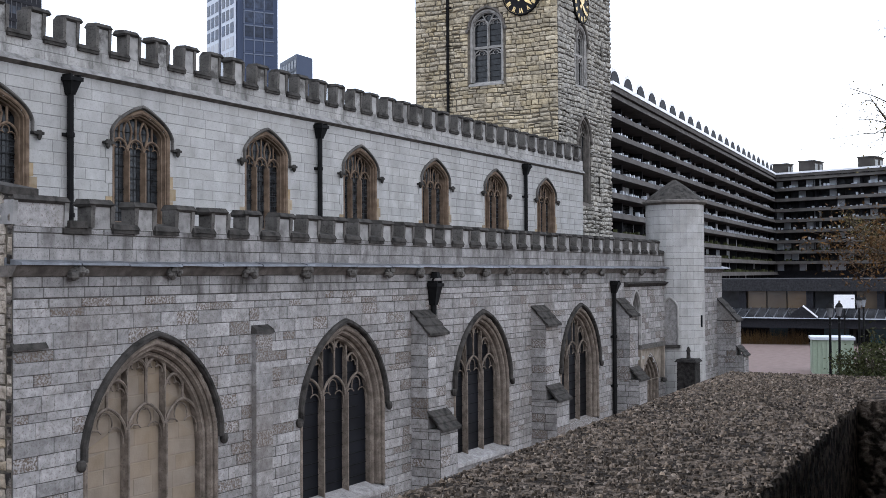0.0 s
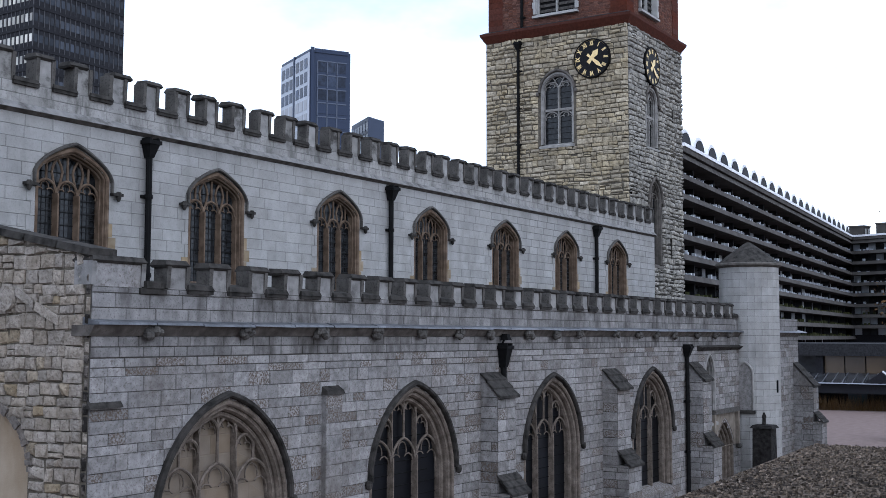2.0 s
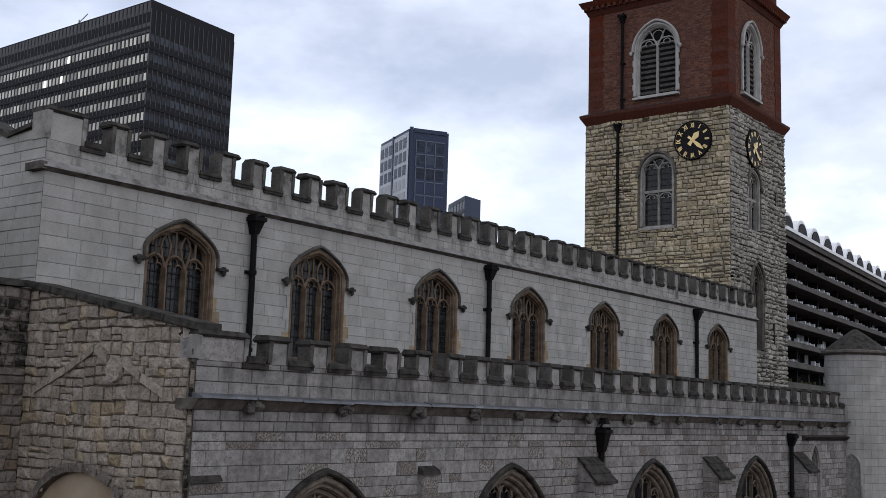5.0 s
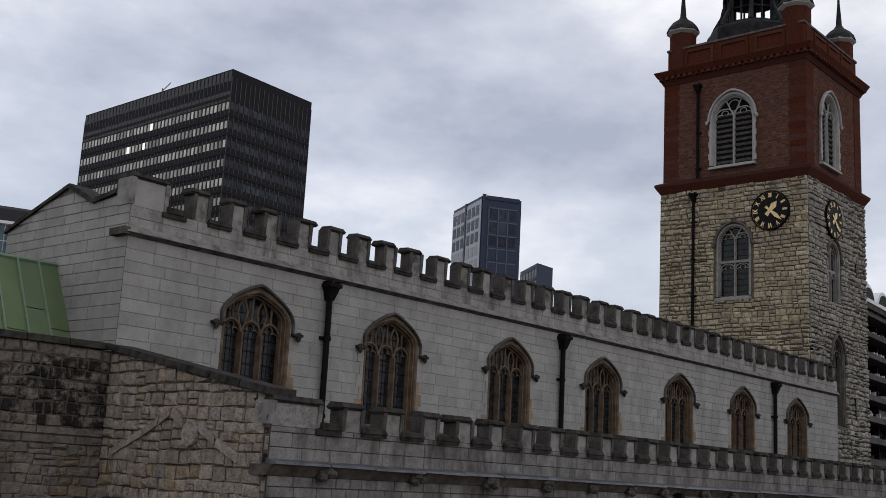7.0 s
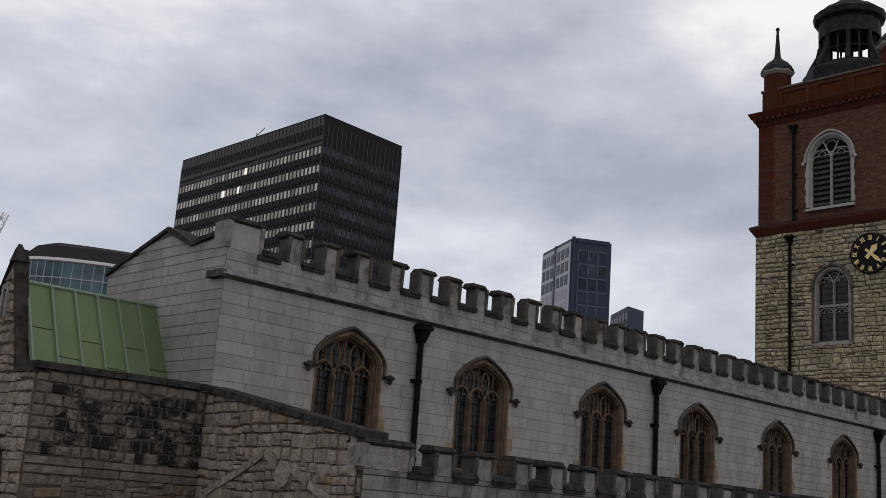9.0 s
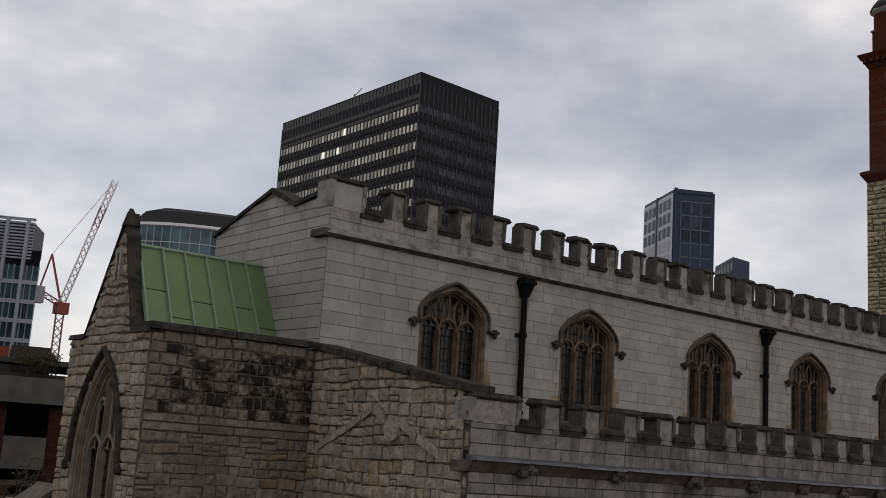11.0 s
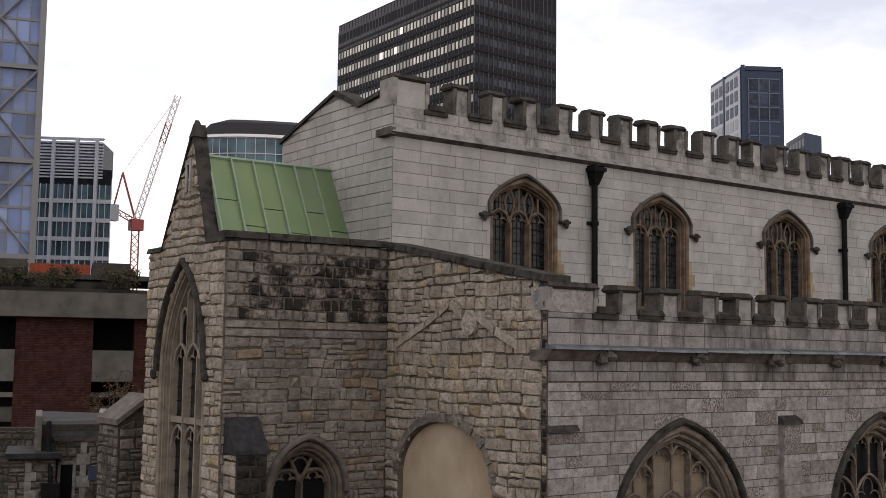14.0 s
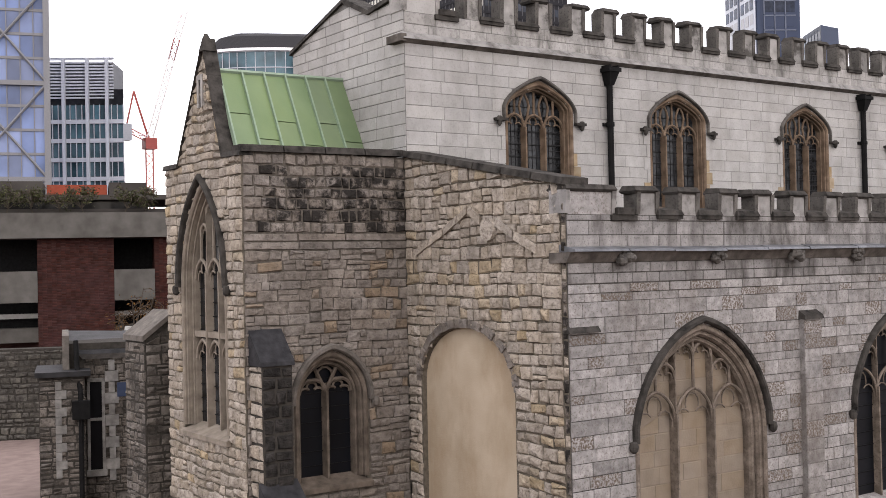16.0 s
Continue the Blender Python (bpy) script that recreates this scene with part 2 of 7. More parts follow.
CONCRETE = material("dark bush hammered concrete", (0.035, 0.031, 0.029), (0.061, 0.057, 0.051), 0.95, grain=0.6, bump=0.4, stain=0.5, stain_color=(0.05, 0.045, 0.04), streak=3, stain_scale=0.3)
SHADE_GLASS = glass("recessed glazing", (0.021, 0.022, 0.024), 0.12)
ROOF_WHITE = material("white roof vault", (0.595, 0.603, 0.612), (0.697, 0.697, 0.705), 0.6, bump=0)
# Tower cladding; on the terraces its black stands in for balcony shade.
DARK_METAL_SHADE = material("bronze black cladding and recess shade", (0.010, 0.010, 0.012), (0.02, 0.02, 0.023), 0.6, 0.0, bump=0)
FIN = material("dark bronze fins", (0.022, 0.022, 0.025), (0.034, 0.034, 0.037), 0.5, 0.0, bump=0)
BLIND = material("windows with pale blinds", (0.4, 0.384, 0.32), (0.6, 0.576, 0.496), 0.35, grain=0.25, bump=0, piece=0.6)
NAVY = material("navy cladding", (0.026, 0.036, 0.064), (0.034, 0.046, 0.078), 0.4, bump=0)
NAVY_GLASS = glass("navy glass", (0.025, 0.035, 0.06))
SURROUND = material("blue grey window surround", (0.05, 0.065, 0.1), (0.065, 0.082, 0.12), 0.5, bump=0)
CURTAINED = material("pale curtained window", (0.2, 0.205, 0.215), (0.27, 0.275, 0.285), 0.4, bump=0)
PALE_CLAD = material("pale cladding", (0.337, 0.361, 0.401), (0.401, 0.426, 0.466), 0.5, bump=0)
BLUE_GLASS = glass("blue reflective glass", (0.115, 0.158, 0.285), 0.15, 0.45, 0.12)
TEAL_GLASS = glass("teal glass", (0.05, 0.095, 0.115), 0.1, 0.6, 0.2)
LIT = material("lamplit office window", (0.8, 0.78, 0.72), (0.85, 0.83, 0.77), 0.5, bump=0)
LIT.node_tree.nodes["Principled BSDF"].inputs["Emission Color"].default_value = (1.0, 0.95, 0.85, 1)
LIT.node_tree.nodes["Principled BSDF"].inputs["Emission Strength"].default_value = 0.6
STEEL = material("grey steel frame", (0.108, 0.112, 0.119), (0.137, 0.14, 0.148), 0.5, 0.3, bump=0)
CRANE_RED = material("red crane paint", (0.26, 0.05, 0.04), (0.32, 0.06, 0.05), 0.5, bump=0)
CRANE_WHITE = material("white crane paint", (0.6, 0.58, 0.57), (0.7, 0.68, 0.67), 0.5, bump=0)
PURPLE_BRICK = material("dark red engineering brick", (0.028, 0.012, 0.01), (0.05, 0.021, 0.017), 0.9, grain=3, bump=0.3, stain=0.4, stain_color=(0.06, 0.03, 0.03), piece=0.35)
GREEN_PAINT = material("pale green painted steel", (0.17, 0.215, 0.15), (0.21, 0.25, 0.185), 0.6, bump=0)
LEAF = material("dull green leaves", (0.028, 0.034, 0.014), (0.065, 0.068, 0.03), 0.8, bump=0, piece=0.5)
RUST_LEAF = material("autumn leaves", (0.045, 0.027, 0.013), (0.11, 0.062, 0.026), 0.8, bump=0, piece=0.5)
BARK = material("dark bark", (0.035, 0.028, 0.022), (0.07, 0.058, 0.045), 0.95, grain=12, bump=0.6)

PALE_CONCRETE = material("weathered grey concrete", (0.06, 0.057, 0.051), (0.1, 0.096, 0.087), 0.95, grain=1.5, bump=0.3, stain=0.5, stain_color=(0.06, 0.057, 0.05), streak=3)
GARDEN = material("dark garden rubble", (0.035, 0.032, 0.028), (0.105, 0.098, 0.084), 0.95, grain=6, bump=0.8, piece=0.35, stain=0.5, stain_color=(0.03, 0.03, 0.025))
SMOKED = glass("smoked tower glass", (0.03, 0.035, 0.045), 0.2, 0.6, 0.12)
OCHRE_RAG = material("ochre rubble", (0.225, 0.18, 0.122), (0.335, 0.28, 0.2), 0.95, grain=6, bump=0.9, bump_size=14, piece=0.2, stain=0.3, pit=0.5, pit_size=18.0)
PALE_MORTAR = material("pale mortar", (0.096, 0.093, 0.087), (0.144, 0.141, 0.132), 0.97, grain=10, bump=0.3)
EARTH_MORTAR = material("brown earthy mortar", (0.045, 0.04, 0.033), (0.105, 0.093, 0.078), 0.97, grain=8, bump=0.5)
WARM_MORTAR = material("sandy mortar", (0.06, 0.052, 0.04), (0.125, 0.11, 0.087), 0.97, grain=8, bump=0.5)
for dull, gloss in ((IRON, 0.08), (CLOCK, 0.05), (DARK_METAL_SHADE, 0.08), (TEAL_GLASS, 0.3), (BLUE_GLASS, 0.25), (SHADE_GLASS, 0.2), (NAVY_GLASS, 0.12), (DARK_LEAD, 0.1), (NAVY, 0.12), (SMOKED, 0.12)):
    dull.node_tree.nodes["Principled BSDF"].inputs["Specular IOR Level"].default_value = gloss


MERLON = material("sooty merlon stone", (0.165, 0.16, 0.151), (0.28, 0.271, 0.257), 0.95, grain=3.5, bump=0.5, piece=0.2, stain=0.7, stain_color=(0.05, 0.046, 0.041), stain_scale=2.8, stain_edge=(0.5, 0.66))
STREAKED = material("streaked parapet limestone", (0.235, 0.229, 0.215), (0.315, 0.307, 0.29), 0.9, grain=3, bump=0.35, piece=0.12, stain=0.85, stain_color=(0.05, 0.047, 0.042), streak=3.0, stain_scale=1.9, stain_edge=(0.48, 0.68), pit=0.3, pit_size=20.0)


# ---- mesh helpers ----
class Bag:
    """Corners and faces of one mesh in the making."""

    def __init__(self):
        self.v, self.f = [], []

    def add(self, verts, faces):
        k = len(self.v)
        self.v += [tuple(p) for p in verts]
        self.f += [tuple(i + k for i in f) for f in faces]
        return self

    def hexa(self, p):
        """Eight corners: four below, then the four above them."""
        return self.add(p, [(3, 2, 1, 0), (4, 5, 6, 7), (0, 1, 5, 4), (1, 2, 6, 5), (2, 3, 7, 6), (3, 0, 4, 7)])

    def box(self, x0, x1, y0, y1, z0, z1):
        return self.hexa([(x0, y0, z0), (x1, y0, z0), (x1, y1, z0), (x0, y1, z0), (x0, y0, z1), (x1, y0, z1), (x1, y1, z1), (x0, y1, z1)])

    def prism(self, poly, y0, y1, holes=()):
        """A plate with outline poly in x and z, from y0 to y1, with holes through it."""
        loops = [list(poly), *[list(h) for h in holes]]
        flat = [p for loop in loops for p in loop]
        tris = mathutils_tess([[Vector((p[0], p[1], 0)) for p in loop] for loop in loops])
        n = len(flat)
        faces = [tuple(t) for t in tris] + [tuple(i + n for i in reversed(t)) for t in tris]
        k = 0
        for loop in loops:
            m = len(loop)
            faces += [(k + i, k + (i + 1) % m, n + k + (i + 1) % m, n + k + i) for i in range(m)]
            k += m
        return self.add([(p[0], y0, p[1]) for p in flat] + [(p[0], y1, p[1]) for p in flat], faces)

    def band(self, inner, outer, y0, y1, bevel=0.0):
        """A strip between two lines of x and z with as many points each, from y0 to y1; its front edges cut back by bevel."""
        n = len(inner)
        mid = [((a[0] * 0.75 + b[0] * 0.25), (a[1] * 0.75 + b[1] * 0.25)) for a, b in zip(inner, outer)]
        mid2 = [((a[0] * 0.25 + b[0] * 0.75), (a[1] * 0.25 + b[1] * 0.75)) for a, b in zip(inner, outer)]
        rows = [[(p[0], y1, p[1]) for p in inner], [(p[0], y0 + bevel, p[1]) for p in inner], [(p[0], y0, p[1]) for p in mid],
                [(p[0], y0, p[1]) for p in mid2], [(p[0], y0 + bevel, p[1]) for p in outer], [(p[0], y1, p[1]) for p in outer]]
        faces = [(r * n + i, r * n + i + 1, r * n + n + i + 1, r * n + n + i) for r in range(5) for i in range(n - 1)]
        faces += [tuple(r * n for r in range(6)), tuple(r * n + n - 1 for r in reversed(range(6)))]
        return self.add([p for row in rows for p in row], faces)

    def tube(self, path, radius, sides=6, end=None):
        """A bar along a path of points, which tapers to the radius end."""
        pts = [Vector(p) for p in path]
        n = len(pts)
        verts = []
        for i, p in enumerate(pts):
            way = (pts[min(i + 1, n - 1)] - pts[max(i - 1, 0)]).normalized()
            side = way.cross(Vector((0.13, 0.99, 0.05))).normalized() if abs(way.y) < 0.9 else way.cross(Vector((1, 0, 0))).normalized()
            up = side.cross(way)
            r = radius + ((end if end is not None else radius) - radius) * i / max(1, n - 1)
            verts += [p + (side * math.cos(a) + up * math.sin(a)) * r for a in (2 * math.pi * (k + 0.5) / sides for k in range(sides))]
        faces = [(i * sides + k, i * sides + (k + 1) % sides, (i + 1) * sides + (k + 1) % sides, (i + 1) * sides + k) for i in range(n - 1) for k in range(sides)]
        faces += [tuple(range(sides)), tuple((n - 1) * sides + k for k in reversed(range(sides)))]
        return self.add(verts, faces)

    def lathe(self, cx, cy, profile, sides=16, start=0.0):
        """A turned form about an upright axis; profile: radius and height, from below."""
        verts = [(cx + r * math.cos(start + 2 * math.pi * k / sides), cy + r * math.sin(start + 2 * math.pi * k / sides), z) for r, z in profile for k in range(sides)]
        n = len(profile)
        faces = [(i * sides + k, i * sides + (k + 1) % sides, (i + 1) * sides + (k + 1) % sides, (i + 1) * sides + k) for i in range(n - 1) for k in range(sides)]
        return self.add(verts, faces + [tuple(range(sides)), tuple((n - 1) * sides + k for k in reversed(range(sides)))])

    def mesh(self, name, mat, clean=True):
        me = bpy.data.meshes.new(name)
        me.from_pydata(self.v, [], self.f)
        if clean and len(self.f) < 30000:
            bm = bmesh.new()
            bm.from_mesh(me)
            bmesh.ops.recalc_face_normals(bm, faces=bm.faces)
            bm.to_mesh(me)
            bm.free()
        me.materials.append(mat)
        return me


def mathutils_tess(loops):
    from mathutils import geometry
    return geometry.tessellate_polygon(loops)


def part(name, bag, mat, parent=None, label="", m=None):
    ob = new(name, bag.mesh(name, mat))
    if parent is not None:
        ob.parent = parent
    if m is not None:
        ob.matrix_basis = m
    return tagged(ob, label)


def thing(name, label, category, m=None, group="", kind=""):
    ob = new(name)
    ob.empty_display_size = 0.2
    if m is not None:
        ob.matrix_basis = m
    return tagged(ob, label, category, group, kind)


def arch(hw, spring, apex, n=14, flat=False, rounded=False):
    """Half-width, springing and apex heights: points from the left springing over the apex to the right one."""
    h = apex - spring
    right = []
    for i in range(n + 1):
        if rounded:
            s = math.cos(i / n * math.pi / 2)
            right.append((hw * s, spring + h * math.sqrt(max(0, 1 - s ** 2.1))))
        elif flat:
            s = math.cos(i / n * math.pi / 2)
            right.append((hw * s, spring + h * (0.3 * math.sqrt(max(0, 1 - s ** 6)) + 0.7 * (1 - s ** 1.3))))
        else:
            r = (hw * hw + h * h) / (2 * hw)
            top = math.acos(max(-1, min(1, (r - hw) / r)))
            a = top * i / n
            right.append((hw - r + r * math.cos(a), spring + r * math.sin(a)))
    right[-1] = (0.0, apex)
    return [(-x, z) for x, z in right[:-1]] + [(x, z) for x, z in reversed(right)]


def opening(hw, sill, spring, apex, flat=False, cx=0.0, n=14, rounded=False):
    return [(x + cx, z) for x, z in [(-hw, sill), *arch(hw, spring, apex, n, flat, rounded), (hw, sill)]]


def spans(poly, z):
    xs = []
    for (x0, z0), (x1, z1) in zip(poly, poly[1:] + poly[:1]):
        if (z0 > z) != (z1 > z):
            xs.append(x0 + (x1 - x0) * (z - z0) / (z1 - z0))
    xs.sort()
    return list(zip(xs[::2], xs[1::2]))


def cut(free, gap):
    out = []
    for a, b in free:
        if gap[1] <= a or gap[0] >= b:
            out.append((a, b))
            continue
        if gap[0] > a:
            out.append((a, gap[0]))
        if gap[1] < b:
            out.append((gap[1], b))
    return out


def block_mesh(rng, x0, x1, z0, z1, proud, rough, z2=None):
    """One dressed stone in front of the plane y = 0; z2 is the height of its right end."""
    z2 = z1 if z2 is None else z2
    j = lambda a: rng.uniform(-a, a)
    e = min(0.010 + rough * 0.7, (x1 - x0) * 0.25, (z1 - z0) * 0.25)
    back = [(x0 + j(rough), 0.004, z0 + j(rough)), (x1 + j(rough), 0.004, z0 + j(rough)), (x1 + j(rough), 0.004, z2 + j(rough)), (x0 + j(rough), 0.004, z1 + j(rough))]
    front = [(back[0][0] + e, -proud + j(rough) * 0.6, back[0][2] + e), (back[1][0] - e, -proud + j(rough) * 0.6, back[1][2] + e),
             (back[2][0] - e, -proud + j(rough) * 0.6, back[2][2] - e), (back[3][0] + e, -proud + j(rough) * 0.6, back[3][2] - e)]
    sides = [(0, 1, 5, 4), (1, 2, 6, 5), (2, 3, 7, 6), (3, 0, 4, 7)]
    if rough < 0.01:
        return back + front, [(4, 5, 6, 7), *sides]
    u, v = rng.uniform(0.35, 0.65), rng.uniform(0.35, 0.65)
    swell = (front[0][0] + (front[2][0] - front[0][0]) * u, -proud * rng.uniform(1.1, 1.7), front[0][2] + (front[2][2] - front[0][2]) * v)
    return back + front + [swell], [(4, 5, 8), (5, 6, 8), (6, 7, 8), (7, 4, 8), *sides]


def stones(parent, outline, holes, mat, seed, course=(0.2, 0.3), length=(0.4, 0.8), proud=(0.006, 0.014), rough=0.0, joint=0.008,
           singles=None, soot=None, name="stone", wave=0.0, split=0.0, other=None, other_label="soot-blackened stones"):
    """Courses of stone over a wall's face. singles: the stretch (x0, x1, z0, z1) whose stones are pieces of their own, 300 at most."""
    rng = random.Random(seed)
    rest, black, made = Bag(), Bag(), 0
    pool = []
    for k in range(6):
        b = Bag()
        b.add(*block_mesh(rng, -0.5, 0.5, -0.5, 0.5, 0.0, 0.011 if rough else 0.0))
        v = [(x, (y if i < 4 else -1.45 if i == 8 else -1.0 + rng.uniform(-0.25, 0.25) * (rough > 0)), z) for i, (x, y, z) in enumerate(b.v)]
        if rough:
            v = [(x + rng.uniform(-0.05, 0.05), y, z + rng.uniform(-0.06, 0.06)) for x, y, z in v]
        b.v = [(x * ((0.95 if rough else 0.985) if i > 3 else 1), y, z * ((0.92 if rough else 0.97) if i > 3 else 1)) for i, (x, y, z) in enumerate(v)]
        pool.append(b.mesh(name, mat, False))
    def roofline(x):
        tops = [a[1] + (b[1] - a[1]) * (x - a[0]) / (b[0] - a[0]) for a, b in zip(outline, outline[1:] + outline[:1]) if a[0] != b[0] and min(a[0], b[0]) <= x <= max(a[0], b[0])]
        return max(tops) if tops else top
    bend = lambda x, q: wave * (math.sin(x * 2.1 + q * 1.7 + seed) + 0.6 * math.sin(x * 5.3 - q * 2.9) + 0.5 * math.sin(q * 6.1 + x))
    z, top = min(p[1] for p in outline), max(p[1] for p in outline)
    while z < top - 0.05:
        h = min(rng.uniform(*course), top - z)
        lo, hi = z + 0.01, z + h - 0.01
        free = spans(outline, lo)
        for hole in holes:
            for gap in spans(hole, (lo + hi) / 2):
                free = cut(free, gap)
        for a, b in free:
            x = a
            while x < b - 0.03:
                w = rng.uniform(*length)
                if b - x - w < length[0] * 0.6:
                    w = b - x
                x0, x1, z0, z1 = x + joint / 2, x + w - joint / 2, z + joint / 2, z + h - joint / 2
                x += w
                cells = [(z0, z1)]
                if split and h > 0.19 and rng.random() < split:
                    zm = z + h * rng.uniform(0.32, 0.68)
                    cells = [(z0, zm - joint / 2), (zm + joint / 2, z1)]
                for z0, z1 in cells:
                    za, zb = min(z1, roofline(x0) - 0.01), min(z1, roofline(x1) - 0.01)
                    if max(za, zb) < z0 + 0.04:
                        continue
                    za, zb = max(za, z0 + 0.02), max(zb, z0 + 0.02)
                    p = rng.uniform(*proud)
                    cx, cz = (x0 + x1) / 2, (z0 + z1) / 2
                    dark = soot and soot(cx, cz, rng)
                    if singles and made < 300 and not dark and za == zb == z1 and singles[0] < cx < singles[1] and singles[2] < cz < singles[3]:
                        ob = new(name, pool[rng.randrange(6)])
                        ob.parent = parent
                        turn = Euler((0, rng.uniform(-1, 1) * min(0.05, wave * 2.5), 0)) if wave else None
                        ob.matrix_basis = Matrix.LocRotScale((cx, 0, cz + bend(cx, cz)), turn, (x1 - x0, max(p, 0.004), z1 - z0))
                        made += 1
                    else:
                        v, f = block_mesh(rng, x0, x1, z0, za, p, rough, zb)
                        if wave and za == zb == z1:
                            v = [(q[0], q[1], q[2] + bend(q[0], q[2])) for q in v]
                        (black if dark else rest).add(v, f)
        z += h
    for bag, mt, label in ((rest, mat, ""), (black, other or SOOT, other_label)):
        if bag.v:
            ob = new("stonework", bag.mesh("stonework", mt, False))
            ob.parent = parent
            tagged(ob, label, kind="stuff")


def wall(name, m, outline, holes, thick, mat, label):
    ob = part(name, Bag().prism(outline, 0.0, thick, holes), mat, None, label, m)
    return tagged(ob, label, "wall", kind="structure")


# ---- ground ----
part_ground = part("ground", Bag().box(-2500, 2500, -2500, 2500, -0.5, 0.0), PAVING, None, "flat pinkish brick paving round the church")
tagged(part_ground, "", "ground", kind="structure")

NORTH = pose(0, 14.6, 0)          # aisle wall, x is the world's x
CLER = pose(0, 19.49, 0)          # clerestory and chancel wall
AISLE_EAST = pose(12.5, 0, 0, 0, 0, -90)    # walls that face east: x is minus the world's y
NAVE_EAST = pose(12.55, 0, 0, 0, 0, -90)
CHANCEL_EAST = pose(8.9, 0, 0, 0, 0, -90)
TOWER_EAST = pose(47.55, 0, 0, 0, 0, -90)
TOWER_NORTH = pose(0, 20.1, 0)


# ---- windows ----
def tracery_window(name, label, m, hw, sill, spring, apex, flat=False, lights=3, stone=MOULD, fill=PANE, hood=True, blind=False,
                   deep=0.34, rim=0.2, quoins=None, transom=None, head_at=None, louvres=False, hood_mat=COPE, bar=0.055):
    """A pointed window at x = 0 of its wall: stepped jambs, mullions, tracery, glazing, sill and hood mould."""
    root = thing(name, label, "window", m, kind="structure")
    ring = lambda o, n=14: [(x, z) for x, z in opening(hw + o, sill, spring, apex + o * 1.25, flat, 0, n)]
    part("outer_jamb", Bag().band(ring(-0.07), ring(0.03), -0.03, deep, 0.03), stone, root)
    orders = max(2, round(rim / 0.1))
    for k in range(orders):
        o0, o1 = -0.06 - (rim - 0.06) * (k + 1) / orders, -0.06 - (rim - 0.06) * k / orders
        y = deep * (0.15 + 0.75 * k / orders)
        part("jamb_order", Bag().band(ring(o0), ring(o1 + 0.015), y, deep + 0.08, 0.06), stone, root)
        part("jamb_roll", Bag().tube([(x, y + 0.01, z) for x, z in ring(o1 - 0.025)], 0.022, 6), stone, root)
    if hood:
        a, b = arch(hw + 0.04, spring - 0.05, apex + 0.06, 14, flat), arch(hw + (0.095 if flat else 0.14), spring - 0.05, apex + (0.135 if flat else 0.18), 14, flat)
        foot = head_at - 0.2 if head_at else spring - (0.28 if flat else 0.05)
        drop = spring - foot
        if head_at:
            keep = [k for k, p in enumerate(a) if p[1] > foot + 0.05]
            a, b = [a[k] for k in keep], [b[k] for k in keep]
        a, b = [(a[0][0], spring - drop), *a, (a[-1][0], spring - drop)], [(b[0][0], spring - drop), *b, (b[-1][0], spring - drop)]
        if flat:
            b[0], b[-1] = (a[0][0] - 0.045, b[0][1]), (a[-1][0] + 0.045, b[-1][1])
        part("hood_mould", Bag().band(a, b, -0.1 if flat else -0.13, 0.02, 0.02 if flat else 0.04), hood_mat, root)
        for s in (-1, 1):
            x = s * (abs(a[0][0]) + 0.09)
            if flat:
                zs, xo = spring - drop, x + s * 0.09
                part("hood_stop", Bag().box(min(x - s * 0.1, xo + s * 0.1), max(x - s * 0.1, xo + s * 0.1), -0.14, 0.01, zs - 0.03, zs + 0.03)
                     .lathe(xo, -0.09, [(0.02, zs - 0.15), (0.05, zs - 0.1), (0.065, zs - 0.02), (0.065, zs + 0.04), (0.04, zs + 0.07)], 8), COPE, root)
                continue
            part("hood_stop", Bag().lathe(x + s * 0.04, -0.08, [(0.03, spring - drop - 0.16), (0.07, spring - drop - 0.12), (0.085, spring - drop - 0.05), (0.07, spring - drop + 0.02), (0.04, spring - drop + 0.04)], 8), hood_mat, root)
    iw = hw - rim
    inner = opening(iw + 0.02, sill, spring, apex - rim * 1.1, flat)
    yg = deep + 0.02
    step = 2 * iw / lights
    if not blind:
        part("dark_backing", Bag().prism(opening(hw - 0.03, sill, spring, apex - 0.02, flat), yg + 0.05, yg + 0.08), IRON, root)
    if blind:
        back = part("blocking", Bag().prism(inner, yg + 0.03, yg + 0.2), fill, root)
        stones(back, [(x, z) for x, z in inner], [], fill, 5, (0.28, 0.36), (0.45, 0.7), (0.003, 0.008), 0.0, 0.008)
        for c in back.children:
            c.location.y = yg + 0.03
    else:
        for k in range(lights):
            x0, x1 = -iw + k * step, -iw + (k + 1) * step
            pane = [(max(x0, min(x1, x)), z) for x, z in inner]
            zt = lambda x: max([z for z in [p[1] + (q[1] - p[1]) * ((x - p[0]) / (q[0] - p[0])) for p, q in zip(inner[1:], inner[2:-1]) if min(p[0], q[0]) <= x <= max(p[0], q[0]) and p[0] != q[0]]] + [spring])
            xs = [x0 + (x1 - x0) * i / 8 for i in range(9)]
            part("pane", Bag().prism([(x0, sill), *[(x, zt(max(-iw + 0.03, min(iw - 0.03, x)))) for x in xs], (x1, sill)], yg, yg + 0.03), IRON if louvres else fill, root)
            if louvres:
                z = sill + 0.15
                while z < spring + 0.5:
                    part("louvre", Bag().hexa([(x0, yg - 0.04, z - 0.07), (x1, yg - 0.04, z - 0.07), (x1, yg + 0.01, z + 0.08), (x0, yg + 0.01, z + 0.08), (x0, yg - 0.04, z - 0.03), (x1, yg - 0.04, z - 0.03), (x1, yg + 0.01, z + 0.11), (x0, yg + 0.01, z + 0.11)]), LOUVRE, root)
                    z += 0.26
